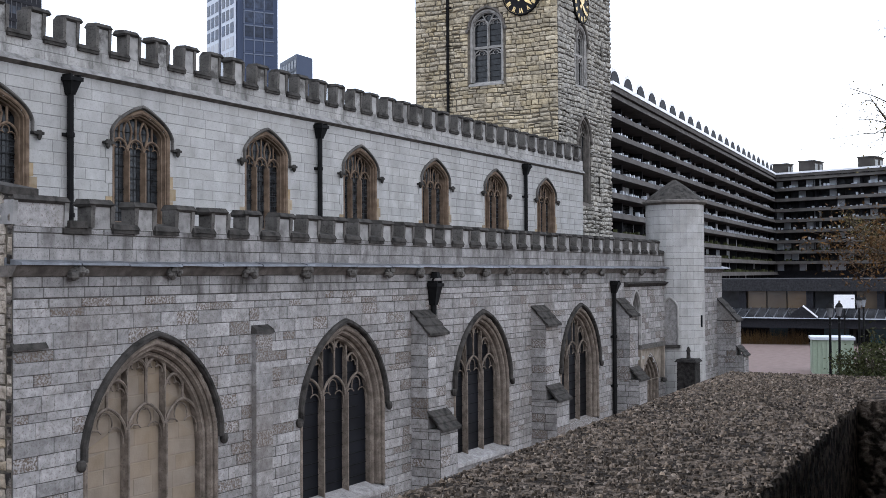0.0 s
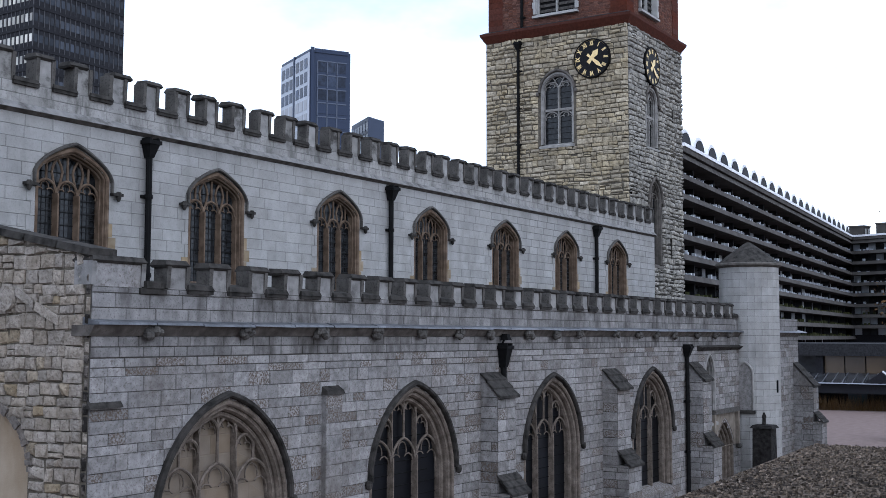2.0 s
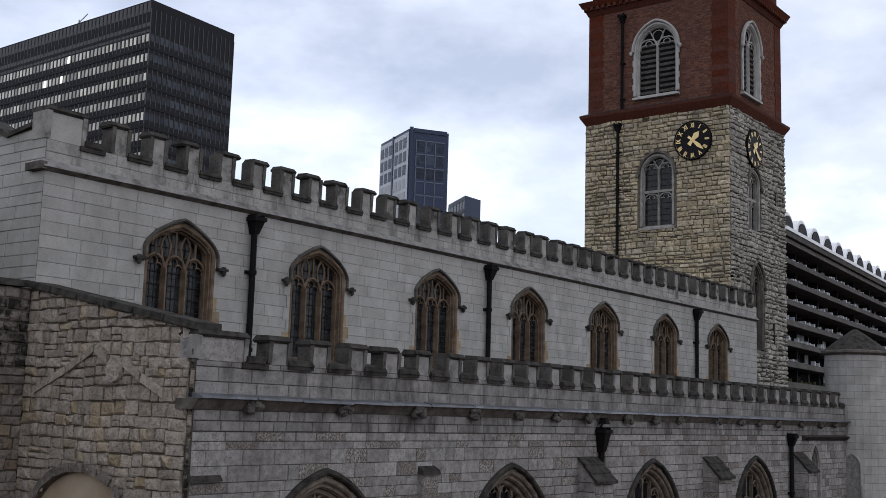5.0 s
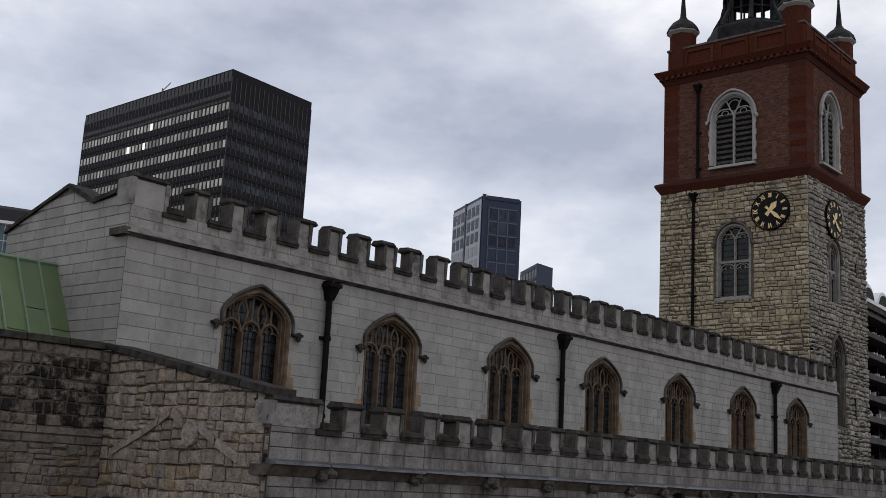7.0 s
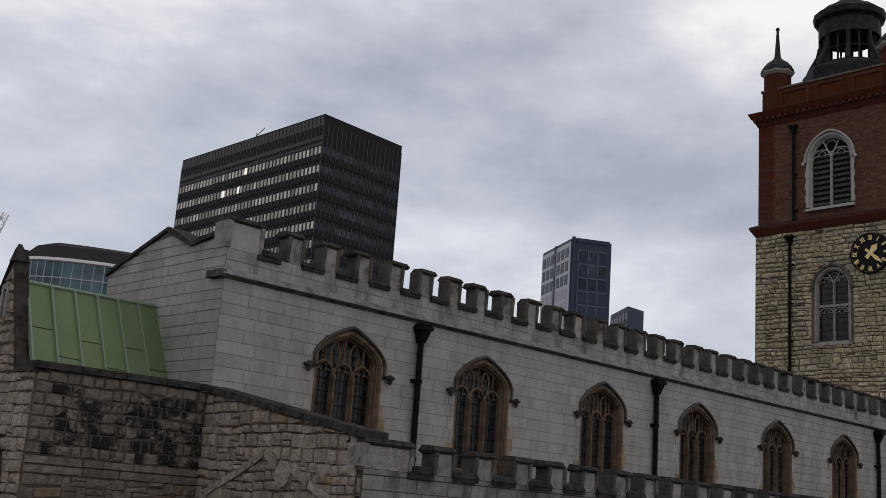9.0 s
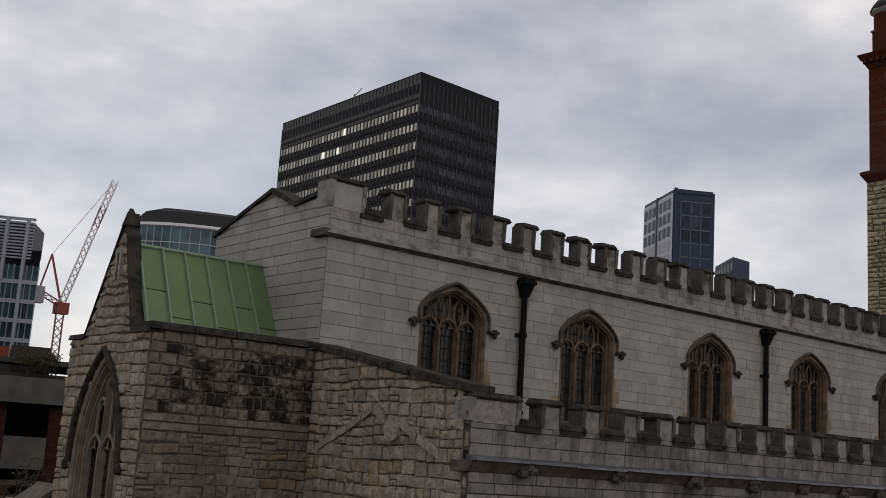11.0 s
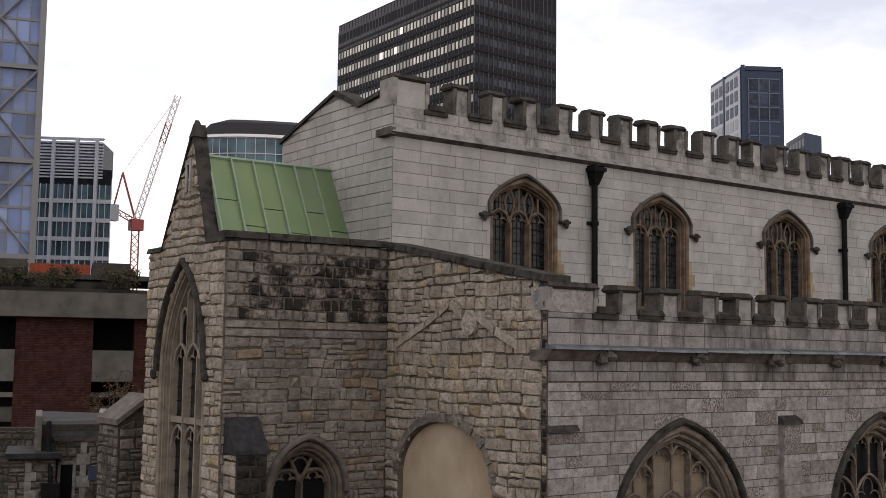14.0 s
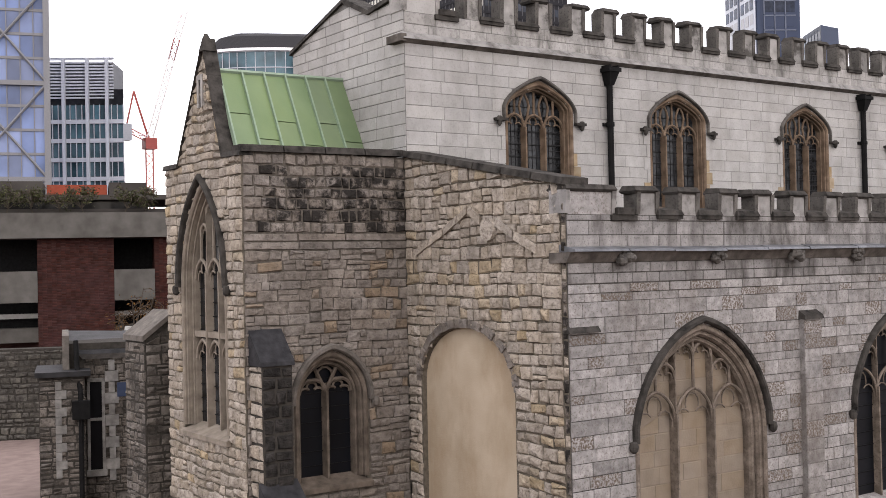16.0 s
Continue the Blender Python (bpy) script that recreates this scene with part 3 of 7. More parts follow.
        if not louvres:
            net = Bag()
            z = sill + 0.25
            while z < spring + (apex - spring) * 0.5:
                w = iw if z < spring else iw * 0.75
                net.box(-w, w, yg - 0.02, yg + 0.01, z - 0.008, z + 0.008)
                z += 0.28
            part("saddle_bars", net, IRON, root)
            if flat:
                lead = Bag()
                for k in range(1, int(2 * iw / 0.12)):
                    lead.box(-iw + k * 0.12 - 0.007, -iw + k * 0.12 + 0.007, yg - 0.012, yg + 0.01, sill, spring - 0.1)
                z = sill + 0.14
                while z < spring - 0.1:
                    lead.box(-iw, iw, yg - 0.012, yg + 0.01, z - 0.007, z + 0.007)
                    z += 0.14
                part("lead_lattice", lead, DARK_LEAD, root)
    # mullions and tracery
    yb = yg - 0.06
    head = head_at or spring - (0.4 if flat else -0.12)
    rise = step * (0.55 if flat else 0.62 if lights == 3 else 0.42)

    def top(x):
        """The height of the arch over x."""
        zs = [p[1] + (q[1] - p[1]) * (x - p[0]) / (q[0] - p[0]) for p, q in zip(inner[1:], inner[2:-1]) if p[0] != q[0] and min(p[0], q[0]) <= x <= max(p[0], q[0])]
        return max(zs + [spring])

    for k in range(1, lights):
        x = -iw + k * step
        z1 = top(x) if not (flat or lights == 2) else head + 0.02
        za = min(z1, head + rise * 0.3) if lights == 3 and not flat else z1
        for low, high, q in ((sill, za, 1.0), (za, z1, 0.6)):
            if high > low + 0.02:
                part("mullion", Bag().hexa([(x - bar * 0.45 * q, yb - 0.1 * q, low), (x + bar * 0.45 * q, yb - 0.1 * q, low), (x + bar * q, yb + 0.08, low), (x - bar * q, yb + 0.08, low),
                                            (x - bar * 0.45 * q, yb - 0.1 * q, high), (x + bar * 0.45 * q, yb - 0.1 * q, high), (x + bar * q, yb + 0.08, high), (x - bar * q, yb + 0.08, high)]), stone, root)
    if transom:
        part("transom", Bag().box(-iw, iw, yb - 0.08, yb + 0.06, transom - 0.06, transom + 0.06), stone, root)
    lines, foils = [], []

    def light_head(c, r, low, tall):
        """A pointed head with a trefoil of cusps inside it."""
        lines.append([(c + x, z) for x, z in arch(r, low, low + tall, 8)])
        f = tall / r / 1.1
        for s in (-1, 1):
            lobe = [(c + s * (0.5 + 0.42 * math.cos(a)) * r, low + f * r * (0.02 + 0.42 * math.sin(a))) for a in (-0.35, 0.2, 0.8, 1.4, 2.0, 2.4)]
            crown = [(c + s * 0.36 * r * math.cos(a), low + f * r * (0.58 + 0.36 * math.sin(a))) for a in (-0.35, 0.0, 0.5, 1.0, math.pi / 2)]
            foils.append(lobe)
            foils.append(crown)

    for k in range(lights):
        c, r = -iw + (k + 0.5) * step, step / 2
        light_head(c, r, head, rise)
        if transom:
            light_head(c, r, transom - 0.06 - rise * 1.15, rise)
    if flat:
        for k in range(1, lights):
            x = -iw + k * step
            for s in (-1, 1):
                lines.append([(x, head), (x + s * step * 0.18, head + 0.3), (x + s * step * 0.25, head + 0.48), (x + s * step * 0.18, head + 0.62), (x, min(head + 0.8, top(x)))])
        for k in range(lights):
            c = -iw + (k + 0.5) * step
            lines.append([(c, head + rise), (c, top(c))])
    elif lights == 2:
        for s in (-1, 1):
            lines.append([(0, head), (s * iw * 0.16, head + rise * 0.8), (s * iw * 0.42, top(s * iw * 0.42))])
        eye = [(0.6 * step / 2 * math.cos(a), top(0) - step * 0.42 + 0.6 * step / 2 * math.sin(a)) for a in (2 * math.pi * k / 10 for k in range(11))]
        foils.append(eye)
    elif lights > 2:
        for k in range(lights):
            c = -iw + (k + 0.5) * step
            lines.append([(c, head + rise), (c, top(c))])
        for k in range(lights * 2):
            c, r = -iw + (k + 0.5) * step / 2, step / 4
            low = min(top(c - r * 0.9), top(c + r * 0.9)) - 0.16
            if low > head + rise * 0.7:
                light_head(c, r, low, r * 1.1)
    for line in lines:
        part("tracery_bar", Bag().tube([(x, yb - 0.03, z) for x, z in line], bar * (0.62 if flat else 0.72), 6), stone, root)
    for line in foils:
        part("cusp", Bag().tube([(x, yb + 0.01, z) for x, z in line], bar * (0.36 if flat or lights == 3 else 0.5), 5), stone, root)
    part("sill", Bag().hexa([(-hw - 0.08, -0.1, sill - 0.2), (hw + 0.08, -0.1, sill - 0.2), (hw + 0.08, deep + 0.1, sill - 0.2), (-hw - 0.08, deep + 0.1, sill - 0.2),
                             (-hw - 0.08, -0.1, sill - 0.1), (hw + 0.08, -0.1, sill - 0.1), (hw + 0.02, deep + 0.1, sill + 0.08), (-hw - 0.02, deep + 0.1, sill + 0.08)]), AISLE if stone is WINDOW_STONE else stone, root)
    if quoins:
        z, k = sill, 0
        while z < spring - 0.15:
            h = 0.3
            for s in (-1, 1):
                w = (0.22 if (k + (s > 0)) % 2 else 0.12) * (0.5 if louvres else 1.0)
                x0 = s * hw
                part("quoin", Bag().box(min(x0, x0 + s * w), max(x0, x0 + s * w), -0.02, 0.02, z + 0.005, z + h - 0.005), PALE if quoins is OCHRE and (k > 3 or (s < 0 and k != 1)) else quoins, root)
            z += h
            k += 1
    return root


GREY_STONE = material("pale grey dressed stone", (0.19, 0.182, 0.168), (0.29, 0.28, 0.26), 0.9, grain=4, bump=0.3, stain=0.4)
WINDOW_STONE = material("worn brown-grey window stone", (0.082, 0.067, 0.053), (0.19, 0.159, 0.13), 0.9, grain=6, bump=0.4, stain=0.65, stain_color=(0.045, 0.037, 0.03), stain_scale=2.0, pit=0.5, pit_size=25.0)
SOOTY_STONE = material("grimy brown window stone", (0.06, 0.049, 0.039), (0.135, 0.112, 0.09), 0.9, grain=5, bump=0.4, stain=0.6, stain_color=(0.03, 0.025, 0.02), stain_scale=1.8)
CHANCEL_STONE = material("warm chancel window stone", (0.14, 0.119, 0.095), (0.225, 0.196, 0.16), 0.9, grain=5, bump=0.4, stain=0.5, stain_color=(0.07, 0.058, 0.046), stain_scale=1.6)
AISLE_X = (21.92, 28.97, 36.37)
BLIND_X = 15.71
CLER_X = (16.07, 20.44, 25.32, 30.11, 34.96, 39.79, 44.68)
A_HW, A_SILL, A_SPRING, A_APEX = 1.72, 1.38, 3.2, 5.29
C_HW, C_SILL, C_SPRING, C_APEX = 0.96, 7.75, 9.88, 10.48

blind = tracery_window("window_1", "blocked pointed window filled with tan stone under a dark hood mould", NORTH @ pose(BLIND_X, 0, 0), A_HW, A_SILL - 0.3, A_SPRING, A_APEX, fill=TAN, blind=True, deep=0.3, rim=0.25, stone=WINDOW_STONE, head_at=3.52, bar=0.043)
first = tracery_window("window_2", "tall pointed church window with stone tracery and dark glass", NORTH @ pose(AISLE_X[0], 0, 0), A_HW, A_SILL, A_SPRING, A_APEX, deep=0.36, rim=0.25, stone=WINDOW_STONE, head_at=3.52, bar=0.043)
tagged(first, group="aisle windows")
for k, x in enumerate(AISLE_X[1:]):
    copy_thing(first, NORTH @ pose(x, 0, 0)).name = "window_%d" % (k + 3)
clerestory = tracery_window("window_5", "low-arched clerestory window with brown tracery and leaded glass", CLER @ pose(CLER_X[0], 0, 0), C_HW, C_SILL, C_SPRING, C_APEX, flat=True, stone=BROWN, quoins=OCHRE, deep=0.26, rim=0.13, hood_mat=EDGE_STONE, bar=0.045, fill=QUARRY)
tagged(clerestory, group="clerestory windows")
for k, x in enumerate(CLER_X[1:]):
    copy_thing(clerestory, CLER @ pose(x, 0, 0)).name = "window_%d" % (k + 6)
tracery_window("window_12", "two-light pointed chancel window with dark glass", CLER @ pose(10.7, 0, 0), 0.78, 2.4, 3.95, 4.85, lights=2, deep=0.3, rim=0.2, hood_mat=MOULD, stone=SOOTY_STONE)
tracery_window("window_13", "tall traceried east window of the chancel", CHANCEL_EAST @ pose(-21.32, 0, 0), 1.08, 3.35, 6.2, 8.22, lights=3, deep=0.3, rim=0.15, transom=5.2, fill=QUARRY, bar=0.05, stone=CHANCEL_STONE)
tracery_window("window_14", "two-light tower window with white mullions", TOWER_EAST @ pose(-23.72, 0, 0), 0.84, 15.55, 18.1, 18.95, lights=2, fill=QUARRY, stone=GREY_STONE, transom=17.2, hood_mat=MOULD, deep=0.25, rim=0.1, bar=0.045)
tracery_window("window_15", "two-light tower window with white mullions", TOWER_NORTH @ pose(50.3, 0, 0), 0.7, 15.5, 17.6, 18.3, lights=2, fill=QUARRY, stone=GREY_STONE, transom=16.9, hood_mat=MOULD, deep=0.25, rim=0.1, bar=0.045)
tracery_window("window_16", "lower pointed tower window in grey stone", TOWER_NORTH @ pose(50.6, 0, 0), 0.75, 9.9, 12.9, 13.9, lights=2, deep=0.25, rim=0.14, hood_mat=MOULD)
tracery_window("window_17", "louvred belfry window in a white stone surround", TOWER_EAST @ pose(-23.8, 0, 0), 1.12, 21.95, 24.2, 25.45, lights=2, stone=WHITE, louvres=True, hood_mat=WHITE, deep=0.25, rim=0.17, quoins=WHITE, bar=0.045)
tracery_window("window_18", "louvred belfry window in a white stone surround", TOWER_NORTH @ pose(50.2, 0, 0), 1.05, 21.95, 24.2, 25.45, lights=2, stone=WHITE, louvres=True, hood_mat=WHITE, deep=0.25, rim=0.17, quoins=WHITE, bar=0.045)

# ---- church walls ----
hole = lambda cx, hw, sill, spring, apex, flat=False: opening(hw - 0.02, sill - 0.12, spring, apex, flat, cx, 10)
aisle_holes = [hole(x, A_HW, A_SILL, A_SPRING, A_APEX) for x in AISLE_X] + [hole(BLIND_X, A_HW, A_SILL - 0.3, A_SPRING, A_APEX)]
lancet = hole(42.2, 0.55, 3.3, 5.0, 5.85)
porch = hole(43.75, 1.0, 0.15, 2.3, 3.15, True)
aisle_holes += [lancet, porch]
aisle_out = [(12.5, -0.2), (54.6, -0.2), (54.6, 6.5), (12.5, 6.5)]
aisle_wall = wall("wall_north_aisle", NORTH, aisle_out, aisle_holes, 0.6, MORTAR, "weathered grey ashlar wall of the church aisle")
aisle_band = [(12.5, 6.7), (54.6, 6.7), (54.6, 7.3), (12.5, 7.3)]
aisle_parapet = wall("wall_aisle_parapet", NORTH, aisle_band, [], 0.4, MORTAR, "ashlar parapet above the aisle cornice")

cler_holes = [hole(x, C_HW, C_SILL, C_SPRING, C_APEX, True) for x in CLER_X]
cler_out = [(12.55, 5.0), (48.95, 5.0), (48.95, 11.05), (12.55, 11.05)]
cler_wall = wall("wall_north_clerestory", CLER, cler_out, cler_holes, 0.6, PALE_MORTAR, "clean pale limestone clerestory wall")
cler_band = [(12.55, 11.2), (48.95, 11.2), (48.95, 11.68), (12.55, 11.68)]
cler_parapet = wall("wall_clerestory_parapet", CLER, cler_band, [], 0.35, PALE_MORTAR, "pale parapet of the nave above its string course")

nave_out = [(-24.35, 5), (-19.5, 5), (-19.5, 11.95), (-19.95, 11.95), (-20.85, 11.86), (-21.88, 12.33), (-24.35, 11.58)]
nave_wall = wall("wall_nave_east", NAVE_EAST, nave_out, [], 0.5, PALE_MORTAR, "pale ashlar gable wall at the end of the nave")
door_hole = opening(1.47, -0.2, 4.2, 5.3, True, -17.54, 10, True)
ae_out = [(-19.48, -0.2), (-14.62, -0.2), (-14.62, 7.8), (-19.48, 8.72)]
aisle_east = wall("wall_aisle_east", AISLE_EAST, ae_out, [door_hole], 0.5, WARM_MORTAR, "rubble end wall of the aisle with a sloping top")
ch_hole = hole(10.7, 0.78, 2.4, 3.95, 4.85)
ch_out = [(8.92, -0.2), (12.48, -0.2), (12.48, 8.68), (8.92, 8.68)]
chancel_north = wall("wall_chancel_north", CLER, ch_out, [ch_hole], 0.5, EARTH_MORTAR, "grey rubble chancel wall with a soot-blackened patch")
ce_hole = hole(-21.32, 1.08, 3.35, 6.2, 8.22)
ce_out = [(-23.2, -0.2), (-19.5, -0.2), (-19.5, 8.62), (-20.3, 8.68), (-21.08, 10.98), (-22.48, 8.68), (-23.2, 8.62)]
chancel_east = wall("wall_chancel_east", CHANCEL_EAST, ce_out, [ce_hole], 0.2, WARM_MORTAR, "rubble gable wall of the chancel with a tall window")
part("wall_chancel_south", Bag().box(9.4, 12.5, 22.7, 23.1, 0, 8.5), RAG_GREY, None, "")
tagged(bpy.data.objects["wall_chancel_south"], "plain rubble south wall of the chancel", "wall", kind="structure")

te_holes = [hole(-23.72, 0.84, 15.55, 18.1, 18.95)]
te_out = [(-27.6, -0.2), (-20.1, -0.2), (-20.1, 20.85), (-27.6, 20.85)]
tower_east = wall("wall_tower_east", TOWER_EAST, te_out, te_holes, 0.8, WARM_MORTAR, "buff ragstone face of the church tower")
tn_holes = [hole(50.3, 0.7, 15.5, 17.6, 18.3), hole(50.6, 0.75, 9.9, 12.9, 13.9), [(52.9, 17.0), (53.1, 17.0), (53.1, 17.7), (52.9, 17.7)], [(52.5, 10.2), (52.75, 10.2), (52.75, 11.3), (52.5, 11.3)]]
tn_out = [(47.56, -0.2), (54.3, -0.2), (54.3, 20.85), (47.56, 20.85)]
tower_north = wall("wall_tower_north", TOWER_NORTH, tn_out, tn_holes, 0.8, MORTAR_DARK, "grey ragstone face of the church tower")
part_core = part("wall_tower_core", Bag().box(48.4, 54.3, 20.95, 27.6, 0, 20.8), TOWER_GREY, None, "")
tagged(part_core, "rough grey stone body of the church tower", "wall", kind="structure")

be_out = [(-27.5, 21.2), (-20.2, 21.2), (-20.2, 26.8), (-27.5, 26.8)]
belfry_east = wall("wall_belfry_east", pose(47.65, 0, 0, 0, 0, -90), be_out, [hole(-23.8, 1.12, 21.95, 24.2, 25.45)], 0.6, BRICK, "dark brick belfry stage with red brick corners")
bn_out = [(47.66, 21.2), (54.2, 21.2), (54.2, 26.8), (47.66, 26.8)]
belfry_north = wall("wall_belfry_north", pose(0, 20.2, 0), bn_out, [hole(50.2, 1.05, 21.95, 24.2, 25.45)], 0.6, BRICK, "dark brick belfry stage with red brick corners")
tagged(part("wall_belfry_core", Bag().box(48.6, 54.2, 21.0, 27.5, 21.2, 26.8), BRICK, None, ""), "dark brick body of the belfry", "wall", kind="structure")


# ---- parapets, copings and strings ----
def merlon_shape(w, z0, z1, thick, over):
    """The body of a merlon, its sloping coping and the roll that runs down both its sides."""
    body = Bag().box(-w / 2 + 0.03, w / 2 - 0.03, 0.0, thick, z0, z1)
    cap, edge = Bag(), Bag()
    x0, x1, o = -w / 2 - 0.035, w / 2 + 0.035, over
    cap.hexa([(x0 + 0.02, -o * 0.3, z1 - 0.035), (x1 - 0.02, -o * 0.3, z1 - 0.035), (x1 - 0.02, thick + o * 0.3, z1 - 0.035), (x0 + 0.02, thick + o * 0.3, z1 - 0.035),
              (x0, -o, z1 + 0.01), (x1, -o, z1 + 0.01), (x1, thick + o, z1 + 0.01), (x0, thick + o, z1 + 0.01)])
    cap.hexa([(x0, -o, z1 + 0.01), (x1, -o, z1 + 0.01), (x1, thick + o, z1 + 0.01), (x0, thick + o, z1 + 0.01),
              (x0 + 0.03, 0.0, z1 + 0.095), (x1 - 0.03, 0.0, z1 + 0.095), (x1 - 0.03, thick, z1 + 0.11), (x0 + 0.03, thick, z1 + 0.11)])
    # Both flanks and a front margin; coloured darker than the body in the battlements.
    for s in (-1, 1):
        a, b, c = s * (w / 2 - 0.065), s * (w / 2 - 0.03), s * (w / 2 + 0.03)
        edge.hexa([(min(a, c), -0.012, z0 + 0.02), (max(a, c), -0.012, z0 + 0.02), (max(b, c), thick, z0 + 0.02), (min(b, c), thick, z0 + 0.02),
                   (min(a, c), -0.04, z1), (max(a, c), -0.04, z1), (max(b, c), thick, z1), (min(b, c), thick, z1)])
    return body, cap, edge


def battlement(parent, x0, x1, pitch, w, z0, z1, thick, body_mat, seed):
    rng = random.Random(seed)
    body, cap, edge = merlon_shape(w, z0, z1, thick, 0.065)
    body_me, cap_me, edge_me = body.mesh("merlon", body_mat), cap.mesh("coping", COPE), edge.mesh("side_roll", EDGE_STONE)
    gap = pitch - w
    sill = Bag().hexa([(-gap / 2 - 0.05, -0.09, z0), (gap / 2 + 0.05, -0.09, z0), (gap / 2 + 0.05, thick + 0.08, z0), (-gap / 2 - 0.05, thick + 0.08, z0),
                       (-gap / 2 - 0.02, -0.05, z0 + 0.09), (gap / 2 + 0.02, -0.05, z0 + 0.09), (gap / 2 + 0.02, thick * 0.6, z0 + 0.15), (-gap / 2 - 0.02, thick * 0.6, z0 + 0.15)])
    sill.box(-gap / 2 - 0.04, gap / 2 + 0.04, -0.07, 0.02, z0 - 0.07, z0 + 0.002)
    sill_me = sill.mesh("crenel_sill", COPE)
    x = x0
    while x < x1:
        a = new("merlon", body_me)
        a.parent, a.location = parent, (x, 0, 0)
        b = new("coping", cap_me)
        b.parent = a
        b.rotation_euler = (0, rng.uniform(-0.012, 0.012), 0)
        a.scale = (rng.uniform(0.96, 1.04), 1, 1)
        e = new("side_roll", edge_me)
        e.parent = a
        if x + pitch < x1 + pitch * 0.5:
            c = new("crenel_sill", sill_me)
            c.parent, c.location = parent, (x + pitch / 2, 0, 0)
        x += pitch


DARK_MERLON = material("grimy merlon stone", (0.15, 0.145, 0.135), (0.27, 0.262, 0.246), 0.95, grain=3.5, bump=0.5, piece=0.25, stain=0.85, stain_color=(0.04, 0.037, 0.033), stain_scale=2.6, stain_edge=(0.5, 0.64))
battlement(aisle_parapet, 14.40, 45.6, 1.045, 0.5, 7.3, 7.72, 0.3, MERLON, 3)
battlement(cler_parapet, 14.29, 48.8, 0.98, 0.44, 11.68, 12.27, 0.3, DARK_MERLON, 4)
for parent, x0, x1, z0, z1, th in ((aisle_parapet, 12.5, 13.6, 7.3, 7.72, 0.4), (cler_parapet, 12.55, 13.4, 11.68, 12.27, 0.5)):
    body, cap, edge = merlon_shape(x1 - x0, z0, z1, th, 0.06)
    a = part("merlon", body, AISLE if z0 < 9 else PALE, parent, "long corner merlon")
    a.location = ((x0 + x1) / 2, 0, 0)
    part("coping", cap, COPE, a)
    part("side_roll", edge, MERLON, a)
    c = part("crenel_sill", Bag().box(-0.2, 0.2, -0.09, th, z0, z0 + 0.12).box(-0.3, 0.3, -0.06, 0.02, z0 - 0.1, z0), COPE, parent)
    c.location = (x1 + 0.2, 0, 0)

cornice = thing("trim_aisle_cornice", "moulded stone cornice with a lead flashing and carved bosses", "cornice", NORTH, kind="structure")
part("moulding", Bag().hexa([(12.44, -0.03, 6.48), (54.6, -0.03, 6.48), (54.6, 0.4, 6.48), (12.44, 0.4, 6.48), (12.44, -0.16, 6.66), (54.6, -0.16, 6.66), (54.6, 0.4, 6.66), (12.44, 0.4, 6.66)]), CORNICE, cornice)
rng_l = random.Random(17)
x = 12.48
while x < 54.5:
    w = rng_l.uniform(0.9, 1.6)
    d, e = rng_l.uniform(-0.012, 0.012), rng_l.uniform(-0.012, 0.012)
    part("lead_flashing", Bag().hexa([(x, -0.24 + d, 6.66 + d), (x + w - 0.02, -0.24 + e, 6.655 + e), (x + w - 0.02, 0.4, 6.66), (x, 0.4, 6.66), (x, -0.215, 6.7 + e), (x + w - 0.02, -0.215, 6.7 + d), (x + w - 0.02, 0.4, 6.84), (x, 0.4, 6.84)]), LEAD, cornice, "grey lead flashing")
    x += w
rng_b = random.Random(8)
for x in (13.75, 16.1, 18.3, 20.3, 22.05, 23.7, 25.2, 27.3, 29.0, 30.5, 33.2, 35.0, 36.6, 38.2, 40.5, 42.6, 44.2):
    boss = Bag()
    for k in range(11):
        dx, dz, r = rng_b.uniform(-0.16, 0.16), rng_b.uniform(-0.1, 0.08), rng_b.uniform(0.045, 0.09)
        boss.lathe(x + dx, -0.12 + rng_b.uniform(-0.05, 0.02), [(r * 0.4, 6.55 + dz - r), (r, 6.55 + dz - r * 0.4), (r, 6.55 + dz + r * 0.4), (r * 0.4, 6.55 + dz + r)], 7)
    part("carved_boss", boss, EDGE_STONE, cornice, "weathered carved boss")

string = thing("trim_clerestory_string", "dark weathered string course under the nave parapet", "string course", CLER, kind="structure")
part("drip_mould", Bag().hexa([(12.5, -0.01, 11.03), (48.95, -0.01, 11.03), (48.95, 0.35, 11.03), (12.5, 0.35, 11.03), (12.46, -0.13, 11.1), (48.95, -0.13, 11.1), (48.95, 0.35, 11.1), (12.46, 0.35, 11.1)]), CORNICE, string, "stained underside with shade in its colour")
part("weathering", Bag().hexa([(12.46, -0.135, 11.1), (48.95, -0.135, 11.1), (48.95, 0.35, 11.1), (12.46, 0.35, 11.1), (12.5, -0.01, 11.25), (48.95, -0.01, 11.25), (48.95, 0.35, 11.25), (12.5, 0.35, 11.25)]), MERLON, string)
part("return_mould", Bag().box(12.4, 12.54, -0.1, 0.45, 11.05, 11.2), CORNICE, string)


